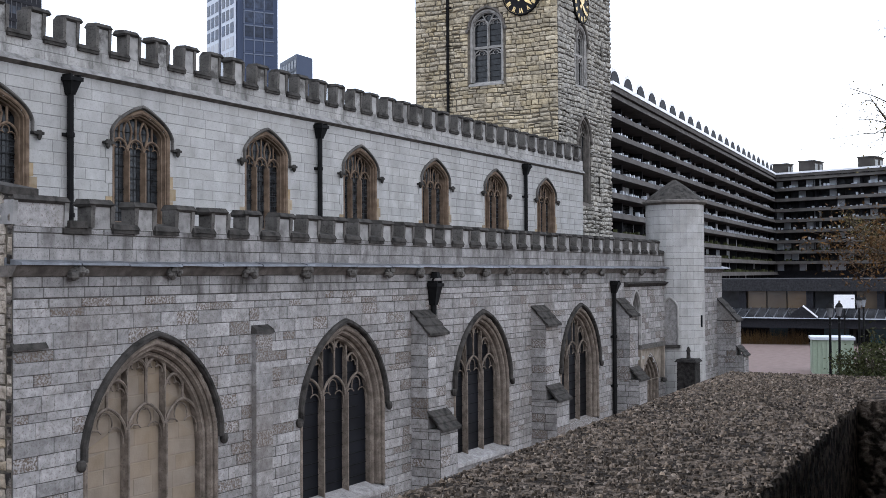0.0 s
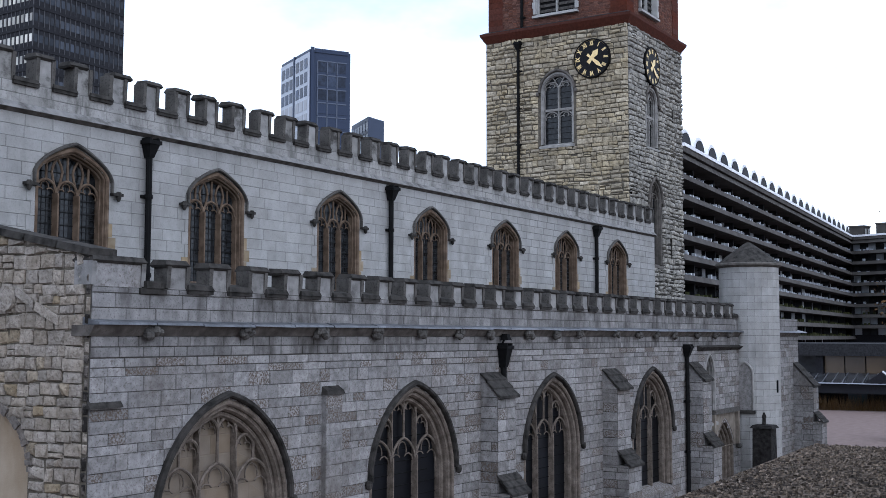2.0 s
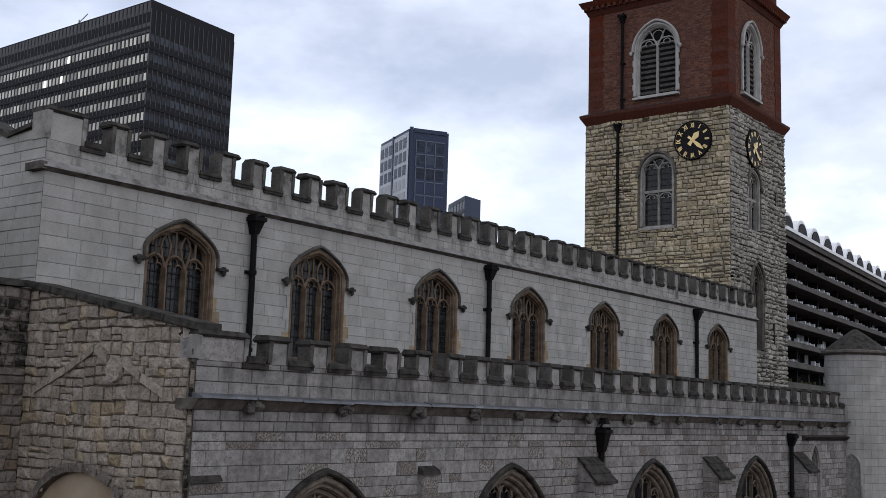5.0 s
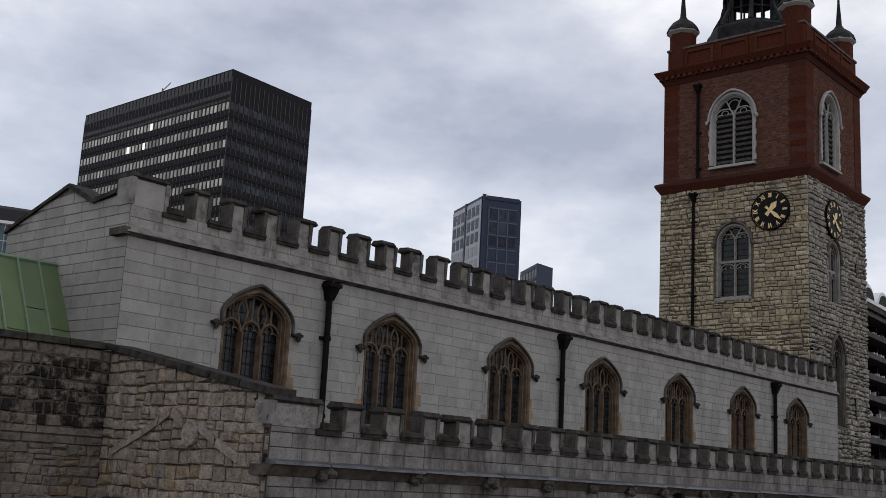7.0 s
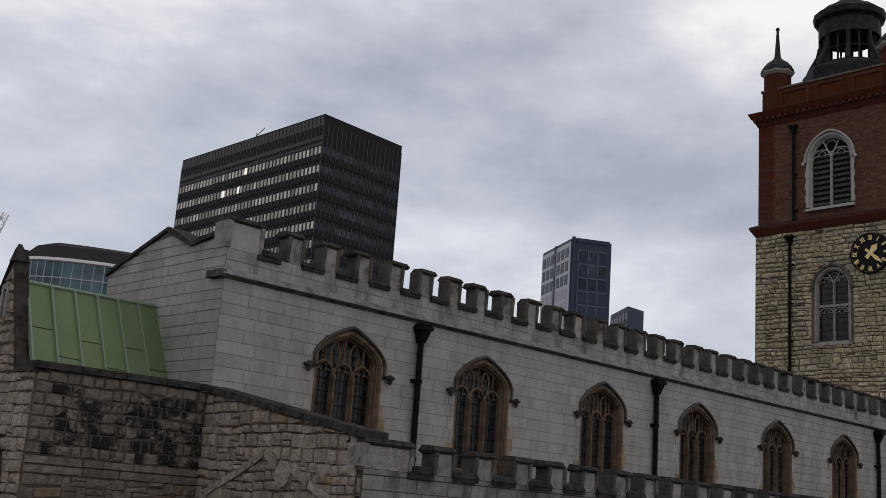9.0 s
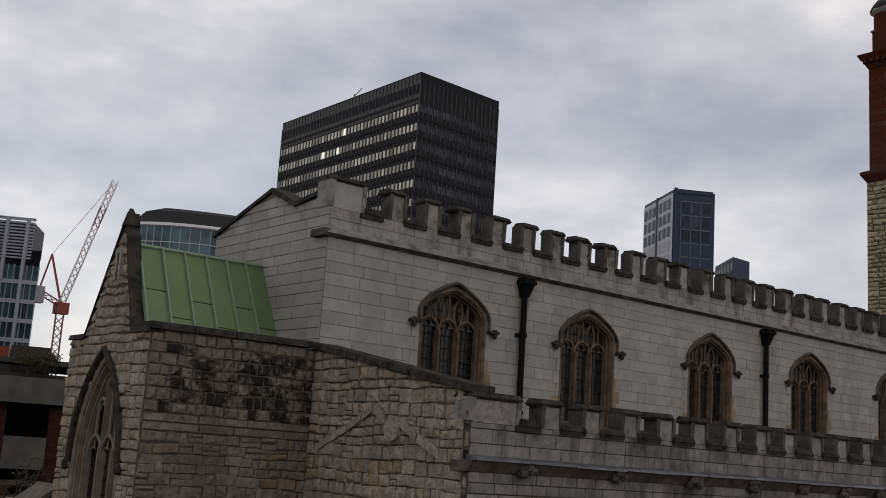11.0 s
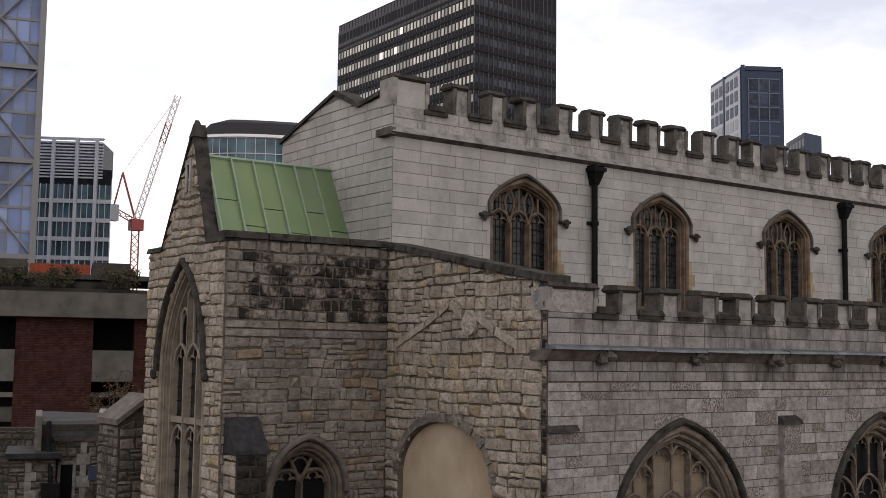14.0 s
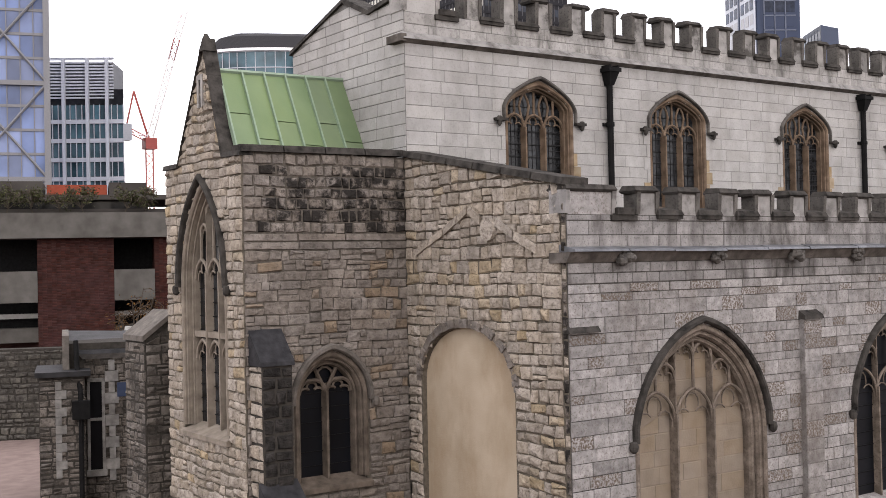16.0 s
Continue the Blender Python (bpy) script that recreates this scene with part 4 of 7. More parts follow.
def coping_run(name, label, m, pts, y0, y1, thick, mat=COPE):
    """A coping that follows a line of x and z."""
    root = thing(name, label, "coping", m, kind="structure")
    for (x0, z0), (x1, z1) in zip(pts, pts[1:]):
        n = max(1, round(math.hypot(x1 - x0, z1 - z0) / 0.85))
        for k in range(n):
            a, b = k / n, (k + 1) / n - 0.008
            xa, za, xb, zb = x0 + (x1 - x0) * a, z0 + (z1 - z0) * a, x0 + (x1 - x0) * b, z0 + (z1 - z0) * b
            part("coping_stone", Bag().hexa([(xa, y0, za), (xb, y0, zb), (xb, y1, zb), (xa, y1, za), (xa, y0 + 0.03, za + thick), (xb, y0 + 0.03, zb + thick), (xb, y1, zb + thick), (xa, y1, za + thick)]), mat, root)
    return root


coping_run("trim_nave_gable", "sooty coping on the nave gable", NAVE_EAST, [(-24.42, 11.56), (-21.88, 12.32), (-20.85, 11.85), (-20.0, 11.97)], -0.07, 0.5, 0.11)
coping_run("trim_aisle_slope", "sooty coping on the sloping end wall", AISLE_EAST, [(-19.6, 8.73), (-14.55, 7.79)], -0.1, 0.5, 0.12)
coping_run("trim_chancel_eave", "dark eaves course of the chancel", CLER, [(8.86, 8.67), (12.42, 8.70)], -0.1, 0.3, 0.13)
coping_run("trim_chancel_gable", "thick dark coping on the chancel gable", CHANCEL_EAST, [(-23.25, 8.6), (-22.5, 8.6), (-21.08, 10.95), (-20.25, 8.62), (-19.45, 8.6)], -0.07, 0.22, 0.1)
part("apex_stone", Bag().hexa([(-21.2, -0.08, 10.78), (-20.95, -0.08, 10.78), (-20.95, 0.22, 10.78), (-21.2, 0.22, 10.78), (-21.09, 0.0, 11.13), (-21.07, 0.0, 11.13), (-21.07, 0.07, 11.13), (-21.09, 0.07, 11.13)]), COPE, bpy.data.objects["trim_chancel_gable"])

slit = thing("gable_slit", "narrow pale stone slit in the chancel gable", "slit window", CHANCEL_EAST @ pose(-21.23, 0, 0), kind="structure")
for x0, x1 in ((-0.13, -0.05), (0.05, 0.13)):
    part("jamb", Bag().box(x0, x1, -0.06, 0.02, 9.70, 10.24), GREY_STONE, slit)
part("head", Bag().box(-0.13, 0.13, -0.06, 0.02, 10.24, 10.34), GREY_STONE, slit)
part("pane", Bag().box(-0.05, 0.05, -0.035, 0.01, 9.70, 10.24), PANE, slit)

# ---- roofs ----
roof = thing("roof_chancel", "green copper chancel roof with standing seams", "roof", kind="structure")
ex = (9.12, 12.55)
def slope(x, t, h=0.0):
    """A point of the roof slope; t from the eaves to the ridge, h off its surface. The ridge runs slightly askew."""
    s = (x - ex[0]) / (ex[1] - ex[0])
    y0, z0, y1, z1 = 20.05 + 0.75 * s, 8.45 - 0.1 * s, 21.0 + 1.05 * s, 10.4 + 0.22 * s
    return (x, y0 + (y1 - y0) * t - h * 0.85, z0 + (z1 - z0) * t + h * 0.45)

bays = 6
for k in range(bays):
    x0, x1 = ex[0] + (ex[1] - ex[0]) * k / bays, ex[0] + (ex[1] - ex[0]) * (k + 1) / bays
    mid = (0.55, 0.3, 0.5, 0.28, 0.52, 0.35)[k]
    for a, b in ((0, mid), (mid, 1.0)):
        part("copper_sheet", Bag().hexa([slope(x0, a), slope(x1 - 0.01, a), slope(x1 - 0.01, b - 0.006), slope(x0, b - 0.006), slope(x0, a, 0.04), slope(x1 - 0.01, a, 0.04), slope(x1 - 0.01, b - 0.006, 0.03), slope(x0, b - 0.006, 0.03)]), COPPER, roof)
    part("seam", Bag().hexa([slope(x0 - 0.025, 0), slope(x0 + 0.025, 0), slope(x0 + 0.025, 1), slope(x0 - 0.025, 1), slope(x0 - 0.02, 0, 0.1), slope(x0 + 0.02, 0, 0.1), slope(x0 + 0.02, 1, 0.1), slope(x0 - 0.02, 1, 0.1)]), SEAM, roof)
part("ridge_roll", Bag().tube([slope(ex[0], 1, 0.03), slope(ex[1], 1, 0.03)], 0.05), SEAM, roof)
part("far_slope", Bag().hexa([slope(ex[0], 0.95), slope(ex[1], 0.95), (ex[1], 23.3, 8.4), (ex[0], 22.6, 8.4), slope(ex[0], 1), slope(ex[1], 1), (ex[1], 23.4, 8.5), (ex[0], 22.7, 8.5)]).box(9.3, 12.5, 19.95, 21.0, 8.3, 8.5), COPPER, roof)
tagged(part("roof_aisle", Bag().hexa([(12.7, 15.0, 6.3), (54.5, 15.0, 6.3), (54.5, 19.48, 7.2), (12.7, 19.48, 7.2), (12.7, 15.0, 6.5), (54.5, 15.0, 6.5), (54.5, 19.48, 7.45), (12.7, 19.48, 7.45)]), LEAD, None, ""), "low lead roof of the aisle behind its parapet", "roof", kind="structure")
nave_roof = Bag()
for y0, z0, y1, z1 in ((19.85, 11.3, 21.88, 12.1), (21.88, 12.1, 24.2, 11.3)):
    nave_roof.hexa([(12.95, y0, z0 - 0.15), (48.9, y0, z0 - 0.15), (48.9, y1, z1 - 0.15), (12.95, y1, z1 - 0.15), (12.95, y0, z0), (48.9, y0, z0), (48.9, y1, z1), (12.95, y1, z1)])
tagged(part("roof_nave", nave_roof, LEAD, None, ""), "low lead nave roof behind the parapets", "roof", kind="structure")
tagged(part("wall_nave_south", Bag().box(12.9, 48.9, 24.0, 24.4, 0, 11.5), PALE, None, ""), "plain south wall of the nave", "wall", kind="structure")


# ---- buttresses and pipes ----
def buttress(label, x, w, depth, top, m=NORTH, mat=AISLE, low=2.55, foot=0.35):
    root = thing("buttress", label, "buttress", m @ pose(x, 0, 0), group="aisle buttresses", kind="structure")
    part("shaft", Bag().hexa([(0, -depth, low), (w, -depth, low), (w, 0, low), (0, 0, low), (0, -depth, top - depth * 1.1), (w, -depth, top - depth * 1.1), (w, 0, top), (0, 0, top)]), mat, root)
    part("base", Bag().box(0, w, -depth - foot, 0, -0.1, low), mat, root)
    for z0, z1, y0, y1 in ((top - depth * 1.1 - 0.04, top + 0.02, -depth - 0.08, 0.0), (low - 0.05, low + foot * 1.2, -depth - foot - 0.07, -depth)):
        n = 3
        for k in range(n):
            a, b = k / n, (k + 1) / n
            za, zb, ya, yb = z0 + (z1 - z0) * a, z0 + (z1 - z0) * b, y0 + (y1 - y0) * a, y0 + (y1 - y0) * b
            part("weathering_slab", Bag().hexa([(-0.05, ya - 0.03, za), (w + 0.05, ya - 0.03, za), (w + 0.05, yb, zb), (-0.05, yb, zb), (-0.05, ya - 0.03, za + 0.07), (w + 0.05, ya - 0.03, za + 0.07), (w + 0.05, yb, zb + 0.05), (-0.05, yb, zb + 0.05)]), COPE, root, "dark sloping slab")
    for face, y, z0, z1 in ((0, -depth, low, top - depth * 1.1 - 0.05), (1, -depth - foot, -0.1, low - 0.06)):
        g = part("ashlar_face", Bag().box(0.0, w, y - 0.004, y, z0, z1), MORTAR, root)
        stones(g, [(0, z0), (w, z0), (w, z1), (0, z1)], [], mat, int(x * 7) + face, (0.22, 0.32), (0.35, 0.6), (0.008, 0.014), 0, 0.01)
        for c in g.children:
            c.location.y += y - 0.004
    for side, xx in ((-90, 0.0), (90, w)):
        e = part("ashlar_cheek", Bag().box(-0.001 if side < 0 else w - 0.001, 0.001 if side < 0 else w + 0.001, -depth, 0, low, top - depth * 1.1), MORTAR, root)
        stones(e, [(0, low), (depth, low), (depth, top - depth * 1.1), (0, top - depth * 1.1)], [], mat, int(x * 5) + side, (0.22, 0.32), (0.3, 0.5), (0.008, 0.014), 0, 0.01)
        for c in e.children:
            c.matrix_basis = pose(xx + (-0.002 if side < 0 else 0.002), 0 if side < 0 else -depth, 0, 0, 0, side) @ c.matrix_basis
    for side, xx in ((-90, -0.002), (90, w + 0.002)):
        d = depth + foot
        e = part("foot_cheek", Bag().box(xx - 0.001, xx + 0.001, -d, 0, -0.1, low - 0.06), MORTAR, root)
        stones(e, [(0, -0.1), (d, -0.1), (d, low - 0.06), (0, low - 0.06)], [], mat, int(x * 3) + side, (0.2, 0.3), (0.3, 0.55), (0.008, 0.016), 0, 0.01)
        for c in e.children:
            c.matrix_basis = pose(xx, 0 if side < 0 else -d, 0, 0, 0, side) @ c.matrix_basis
    return root


buttress("stepped ashlar buttress with dark weathered slabs", 24.95, 0.92, 0.5, 5.5)
buttress("stepped ashlar buttress with dark weathered slabs", 32.35, 0.98, 0.5, 5.42)
buttress("stepped ashlar buttress with dark weathered slabs", 39.85, 0.9, 0.55, 5.5)
buttress("tall end buttress with a sloping head", 53.7, 0.9, 0.9, 5.2)
pilaster = thing("pilaster", "flat stone pilaster strip with a dark cap", "pilaster", NORTH, kind="structure")
g = part("strip", Bag().box(18.5, 19.04, -0.13, 0, -0.1, 5.28), AISLE, pilaster)
stones(g, [(18.5, -0.1), (19.04, -0.1), (19.04, 5.26), (18.5, 5.26)], [], AISLE, 77, (0.24, 0.34), (0.54, 0.6), (0.008, 0.014), 0, 0.01)
for c in g.children:
    c.location.y -= 0.13
part("cap", Bag().hexa([(18.47, -0.19, 5.28), (19.07, -0.19, 5.28), (19.07, 0, 5.28), (18.47, 0, 5.28), (18.49, -0.16, 5.36), (19.05, -0.16, 5.36), (19.05, 0, 5.46), (18.49, 0, 5.46)]), COPE, pilaster)
ledge = thing("trim_corner_ledge", "short sloping ledge at the corner of the aisle", "ledge", NORTH, kind="structure")
part("slab", Bag().hexa([(12.45, -0.09, 5.3), (13.15, -0.09, 5.3), (13.15, 0, 5.3), (12.45, 0, 5.3), (12.45, -0.07, 5.34), (13.15, -0.07, 5.34), (13.15, 0, 5.42), (12.45, 0, 5.42)]), COPE, ledge)


def downpipe(label, m, x, top, bottom, bracket=True, size=1.0):
    root = thing("downpipe", label, "drainpipe", m @ pose(x, 0, 0), group="iron downpipes")
    part("hopper", Bag().hexa([(-0.07, -0.2, top - 0.45 * size), (0.07, -0.2, top - 0.45 * size), (0.07, -0.02, top - 0.45 * size), (-0.07, -0.02, top - 0.45 * size), (-0.15, -0.3, top - 0.15), (0.15, -0.3, top - 0.15), (0.15, -0.02, top - 0.15), (-0.15, -0.02, top - 0.15)])
         .box(-0.19, 0.19, -0.33, -0.02, top - 0.15, top - 0.06).box(-0.15, -0.1, -0.3, -0.02, top - 0.06, top).box(0.1, 0.15, -0.3, -0.02, top - 0.06, top), IRON, root)
    part("pipe", Bag().tube([(0, -0.12, bottom), (0, -0.12, top - 0.4 * size)], 0.075, 10), IRON, root)
    z = bottom + 0.5
    while z < top - 0.8:
        part("collar", Bag().lathe(0, -0.12, [(0.095, z), (0.1, z + 0.04), (0.095, z + 0.1)], 10).box(-0.15, 0.15, -0.06, 0.0, z + 0.01, z + 0.09), IRON, root)
        z += 1.8
    return root


for x in (18.1, 27.75, 42.4):
    downpipe("black iron downpipe with a hopper on the nave wall", CLER, x, 11.0, 7.3)
downpipe("short black iron hopper and pipe above a buttress", NORTH, 25.95, 6.3, 5.2, size=1.4)
downpipe("long black iron downpipe beside a buttress", NORTH, 39.45, 6.2, 0.0)
cam_box = thing("security_lamp", "small black lamp on top of the hopper", "lamp", NORTH @ pose(25.95, -0.15, 6.3))
part("bracket", Bag().tube([(0, 0.1, -0.05), (0, 0.0, 0.12)], 0.03), IRON, cam_box)
part("housing", Bag().hexa([(-0.1, -0.15, 0.08), (0.1, -0.15, 0.08), (0.1, 0.08, 0.08), (-0.1, 0.08, 0.08), (-0.07, -0.1, 0.24), (0.07, -0.1, 0.24), (0.07, 0.05, 0.24), (-0.07, 0.05, 0.24)]), IRON, cam_box)
downpipe("thin black drainpipe down the tower face", TOWER_EAST, -25.75, 20.7, 11.5)
downpipe("thin black drainpipe down the brick belfry", pose(47.65, 0, 0, 0, 0, -90), -25.6, 26.2, 21.35)

# blocked doorway in the end wall
blocked = thing("door_1", "blocked arched doorway filled with smooth cream render", "blocked doorway", AISLE_EAST, kind="structure")
part("render_panel", Bag().prism(opening(1.47, -0.1, 4.2, 5.3, True, -17.54, 12, True), 0.1, 0.3), RENDERED, blocked)
ring0, ring1 = arch(1.48, 4.2, 5.31, 17, True, True), arch(1.62, 4.2, 5.47, 17, True, True)
for k in range(len(ring0) - 1):
    a, b, c, d = ring0[k], ring0[k + 1], ring1[k + 1], ring1[k]
    q = 0.06
    a, b, c, d = [((1 - q) * u[0] + q * v[0], (1 - q) * u[1] + q * v[1]) for u, v in ((a, b), (b, a), (c, d), (d, c))]
    part("voussoir", Bag().prism([(p[0] - 17.54, p[1]) for p in (a, b, c, d)], -0.04 - 0.03 * ((k * 7) % 3) / 2, 0.12), RAG_GREY, blocked)
scar = thing("relief_1", "raised stone scar of an old roof line", "stone relief", AISLE_EAST, kind="structure")
for x0, z0, x1, z1 in ((-19.05, 6.75, -18.6, 6.93), (-18.58, 6.94, -18.1, 7.12), (-18.08, 7.13, -17.65, 7.33), (-17.63, 7.34, -17.3, 7.5), (-17.28, 7.5, -16.9, 7.3), (-16.45, 7.25, -15.95, 7.0), (-15.93, 6.98, -15.3, 6.72)):
    part("carved_stone", Bag().hexa([(x0, -0.09, z0 - 0.07), (x1 - 0.02, -0.09, z1 - 0.07), (x1 - 0.02, 0.02, z1 - 0.07), (x0, 0.02, z0 - 0.07), (x0, -0.07, z0 + 0.08), (x1 - 0.02, -0.07, z1 + 0.08), (x1 - 0.02, 0.02, z1 + 0.08), (x0, 0.02, z0 + 0.08)]), RAG, scar)
part("carved_roundel", Bag().prism([(-16.65 + 0.2 * math.cos(k * 0.524), 7.12 + 0.22 * math.sin(k * 0.524)) for k in range(12)], -0.13, 0.02), RAG, scar)
cb = thing("chancel_buttress", "sooty corner buttress with slate weatherings on the chancel", "buttress", CLER @ pose(9.0, 0, 0), kind="structure")
part("shaft", Bag().box(0, 0.6, -0.5, 0, -0.1, 4.75), MORTAR_DARK, cb)
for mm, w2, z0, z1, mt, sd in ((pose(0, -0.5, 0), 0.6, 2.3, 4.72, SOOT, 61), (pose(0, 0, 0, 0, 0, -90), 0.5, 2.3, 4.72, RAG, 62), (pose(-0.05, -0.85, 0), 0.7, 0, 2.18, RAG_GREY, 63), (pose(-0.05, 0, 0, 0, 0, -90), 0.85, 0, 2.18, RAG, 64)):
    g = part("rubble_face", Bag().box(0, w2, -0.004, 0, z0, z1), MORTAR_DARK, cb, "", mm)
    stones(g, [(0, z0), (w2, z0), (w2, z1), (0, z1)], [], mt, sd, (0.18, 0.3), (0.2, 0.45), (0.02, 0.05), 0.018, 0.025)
part("slate_top", Bag().hexa([(-0.04, -0.55, 4.72), (0.64, -0.55, 4.72), (0.64, 0, 4.72), (-0.04, 0, 4.72), (-0.04, -0.53, 4.8), (0.64, -0.53, 4.8), (0.64, 0, 5.4), (-0.04, 0, 5.4)]), SLATE, cb)
part("base", Bag().box(-0.05, 0.65, -0.85, 0, -0.1, 2.2), MORTAR_DARK, cb)
part("slate_offset", Bag().hexa([(-0.09, -0.9, 2.18), (0.69, -0.9, 2.18), (0.69, -0.45, 2.18), (-0.09, -0.45, 2.18), (-0.09, -0.88, 2.24), (0.69, -0.88, 2.24), (0.69, -0.45, 2.62), (-0.09, -0.45, 2.62)]), SLATE, cb)

# ---- turret and porch ----
turret = thing("stair_turret", "round pale stone stair turret with a conical cap", "turret", pose(46.9, 14.5, 0), kind="structure")
part("drum", Bag().lathe(0, 0, [(1.2, -0.1), (1.2, 9.35)], 24), MORTAR, turret)
blocks = Bag()
rng_t = random.Random(12)
z, row = 0.0, 0
while z < 9.3:
    h = min(rng_t.uniform(0.24, 0.34), 9.35 - z)
    n = 13
    for k in range(n):
        a0, a1 = 2 * math.pi * (k + 0.5 * (row % 2)) / n + 0.004, 2 * math.pi * (k + 1 + 0.5 * (row % 2)) / n - 0.004
        am, r = (a0 + a1) / 2, 1.215 + rng_t.uniform(0, 0.006)
        pts = [(math.cos(a), math.sin(a)) for a in (a0, am, a1)]
        rm = r
        blocks.add([(p[0] * q, p[1] * q, zz) for zz in (z + 0.005, z + h - 0.005) for q in (1.19, r) for p in pts],
                   [(3, 4, 10, 9), (4, 5, 11, 10), (0, 3, 9, 6), (5, 2, 8, 11), (9, 10, 7, 6), (10, 11, 8, 7), (0, 1, 4, 3), (1, 2, 5, 4)])
    z += h
    row += 1
tagged(part("stonework", blocks, PALE, turret), kind="stuff")
part("cap_ring", Bag().lathe(0, 0, [(1.22, 9.33), (1.36, 9.42), (1.36, 9.5), (1.25, 9.53)], 24), MOULD, turret)
part("cap", Bag().lathe(0, 0, [(1.3, 9.5), (0.95, 9.8), (0.55, 10.1), (0.22, 10.33), (0.08, 10.42)], 10), COPE, turret, "faceted dark stone cap")
part("slit", Bag().box(-0.3, -0.26, -1.24, -1.0, 4.2, 4.7), PANE, turret)
niche = thing("window_19", "blank niche with a pointed head on the turret wall", "niche", pose(46.9, 14.5, 0) @ pose(0, 0, 0, 0, 0, -84) @ pose(0, -1.2, 0), kind="structure")
part("panel", Bag().prism(opening(0.3, 3.5, 4.95, 5.4), -0.02, 0.1), AISLE, niche)
part("frame", Bag().band(opening(0.3, 3.5, 4.95, 5.4), opening(0.37, 3.5, 4.95, 5.5), -0.07, 0.1, 0.02), GREY_STONE, niche)
part("sill", Bag().box(-0.42, 0.42, -0.12, 0.1, 3.36, 3.5), COPE, niche)
tracery_window("window_20", "narrow lancet window beside the porch", NORTH @ pose(42.2, 0, 0), 0.55, 3.3, 5.0, 5.85, lights=1, deep=0.3, rim=0.1, hood=False, stone=GREY_STONE)
porch_thing = thing("door_2", "moulded stone doorway under a square hood", "doorway", NORTH @ pose(43.75, 0, 0), kind="structure")
for k in range(4):
    part("arch_order", Bag().band(opening(0.6 + k * 0.12, 0, 2.1, 2.8 + k * 0.12, True), opening(0.7 + k * 0.12, 0, 2.1, 2.92 + k * 0.12, True), 0.28 - k * 0.1, 0.5 - k * 0.1, 0.04), WINDOW_STONE, porch_thing)
part("spandrel", Bag().prism([(-1.3, 2.2), (-1.3, 3.5), (1.3, 3.5), (1.3, 2.2)], -0.03, 0.05, [opening(1.06, 2.21, 2.3, 3.3, True)]), CHANCEL_STONE, porch_thing)
part("label_mould", Bag().box(-1.5, 1.5, -0.18, 0, 3.5, 3.66), EDGE_STONE, porch_thing, "dark square hood")
for s0 in (-1, 1):
    part("label_drop", Bag().box(min(s0 * 1.34, s0 * 1.5), max(s0 * 1.34, s0 * 1.5), -0.15, 0, 2.2, 3.5), CHANCEL_STONE, porch_thing)
    part("label_stop", Bag().lathe(s0 * 1.46, -0.12, [(0.05, 2.0), (0.12, 2.06), (0.12, 2.16), (0.06, 2.22)], 8), EDGE_STONE, porch_thing)
part("door_leaf", Bag().prism(opening(0.66, 0, 2.1, 2.85, True), 0.42, 0.48), IRON, porch_thing)

tagged(part("trim_porch_string", Bag().hexa([(40.8, -0.05, 5.95), (45.8, -0.05, 5.95), (45.8, 0, 5.95), (40.8, 0, 5.95), (40.8, -0.2, 6.08), (45.8, -0.2, 6.08), (45.8, 0, 6.15), (40.8, 0, 6.15)]), COPE, None, "", NORTH), "dark string course over the doorway", "string course", kind="structure")

flue = thing("flue_stack", "sooty stone flue stack with a small finial", "chimney", pose(44.7, 13.3, 0), kind="structure")
part("shaft", Bag().hexa([(-0.4, -0.4, 0), (0.4, -0.4, 0), (0.4, 0.4, 0), (-0.4, 0.4, 0), (-0.36, -0.36, 2.9), (0.36, -0.36, 2.9), (0.36, 0.36, 2.9), (-0.36, 0.36, 2.9)]), SOOT, flue)
part("cap", Bag().hexa([(-0.46, -0.46, 2.9), (0.46, -0.46, 2.9), (0.46, 0.46, 2.9), (-0.46, 0.46, 2.9), (-0.36, -0.36, 3.02), (0.36, -0.36, 3.02), (0.36, 0.36, 3.02), (-0.36, 0.36, 3.02)]), SOOT, flue)
part("finial", Bag().lathe(0, 0, [(0.09, 3.0), (0.07, 3.25), (0.09, 3.35), (0.03, 3.5)], 8), SOOT, flue)

# ---- tower top ----
def square_ring(bag, o0, z0, o1, z1):
    """A course round the tower that grows from the overhang o0 to o1."""
    c = lambda o, z: [(47.6 - o, 20.15 - o, z), (54.25 + o, 20.15 - o, z), (54.25 + o, 27.55 + o, z), (47.6 - o, 27.55 + o, z)]
    return bag.hexa(c(o0, z0) + c(o1, z1))


trim = thing("trim_tower_courses", "red brick string course and cornice round the tower", "cornice", kind="structure")
part("lower_string", square_ring(square_ring(Bag(), 0.06, 20.83, 0.28, 21.18), 0.28, 21.18, 0.3, 21.3), RED, trim)
part("lead_weathering", square_ring(Bag(), 0.3, 21.3, 0.05, 21.42), DARK_LEAD, trim)
part("cornice", square_ring(square_ring(square_ring(Bag(), 0.0, 26.45, 0.12, 26.7), 0.16, 26.7, 0.18, 26.85), 0.24, 26.85, 0.38, 27.12), RED, trim)
part("cornice_lead", square_ring(Bag(), 0.38, 27.12, 0.2, 27.18), DARK_LEAD, trim)
for x in range(24):
    part("dentil", Bag().box(47.32, 47.45, 20.0 + x * 0.325, 20.16 + x * 0.325, 26.7, 26.85), RED, trim)
    part("dentil", Bag().box(47.5 + x * 0.29, 47.64 + x * 0.29, 19.85, 20.0, 26.7, 26.85), RED, trim)
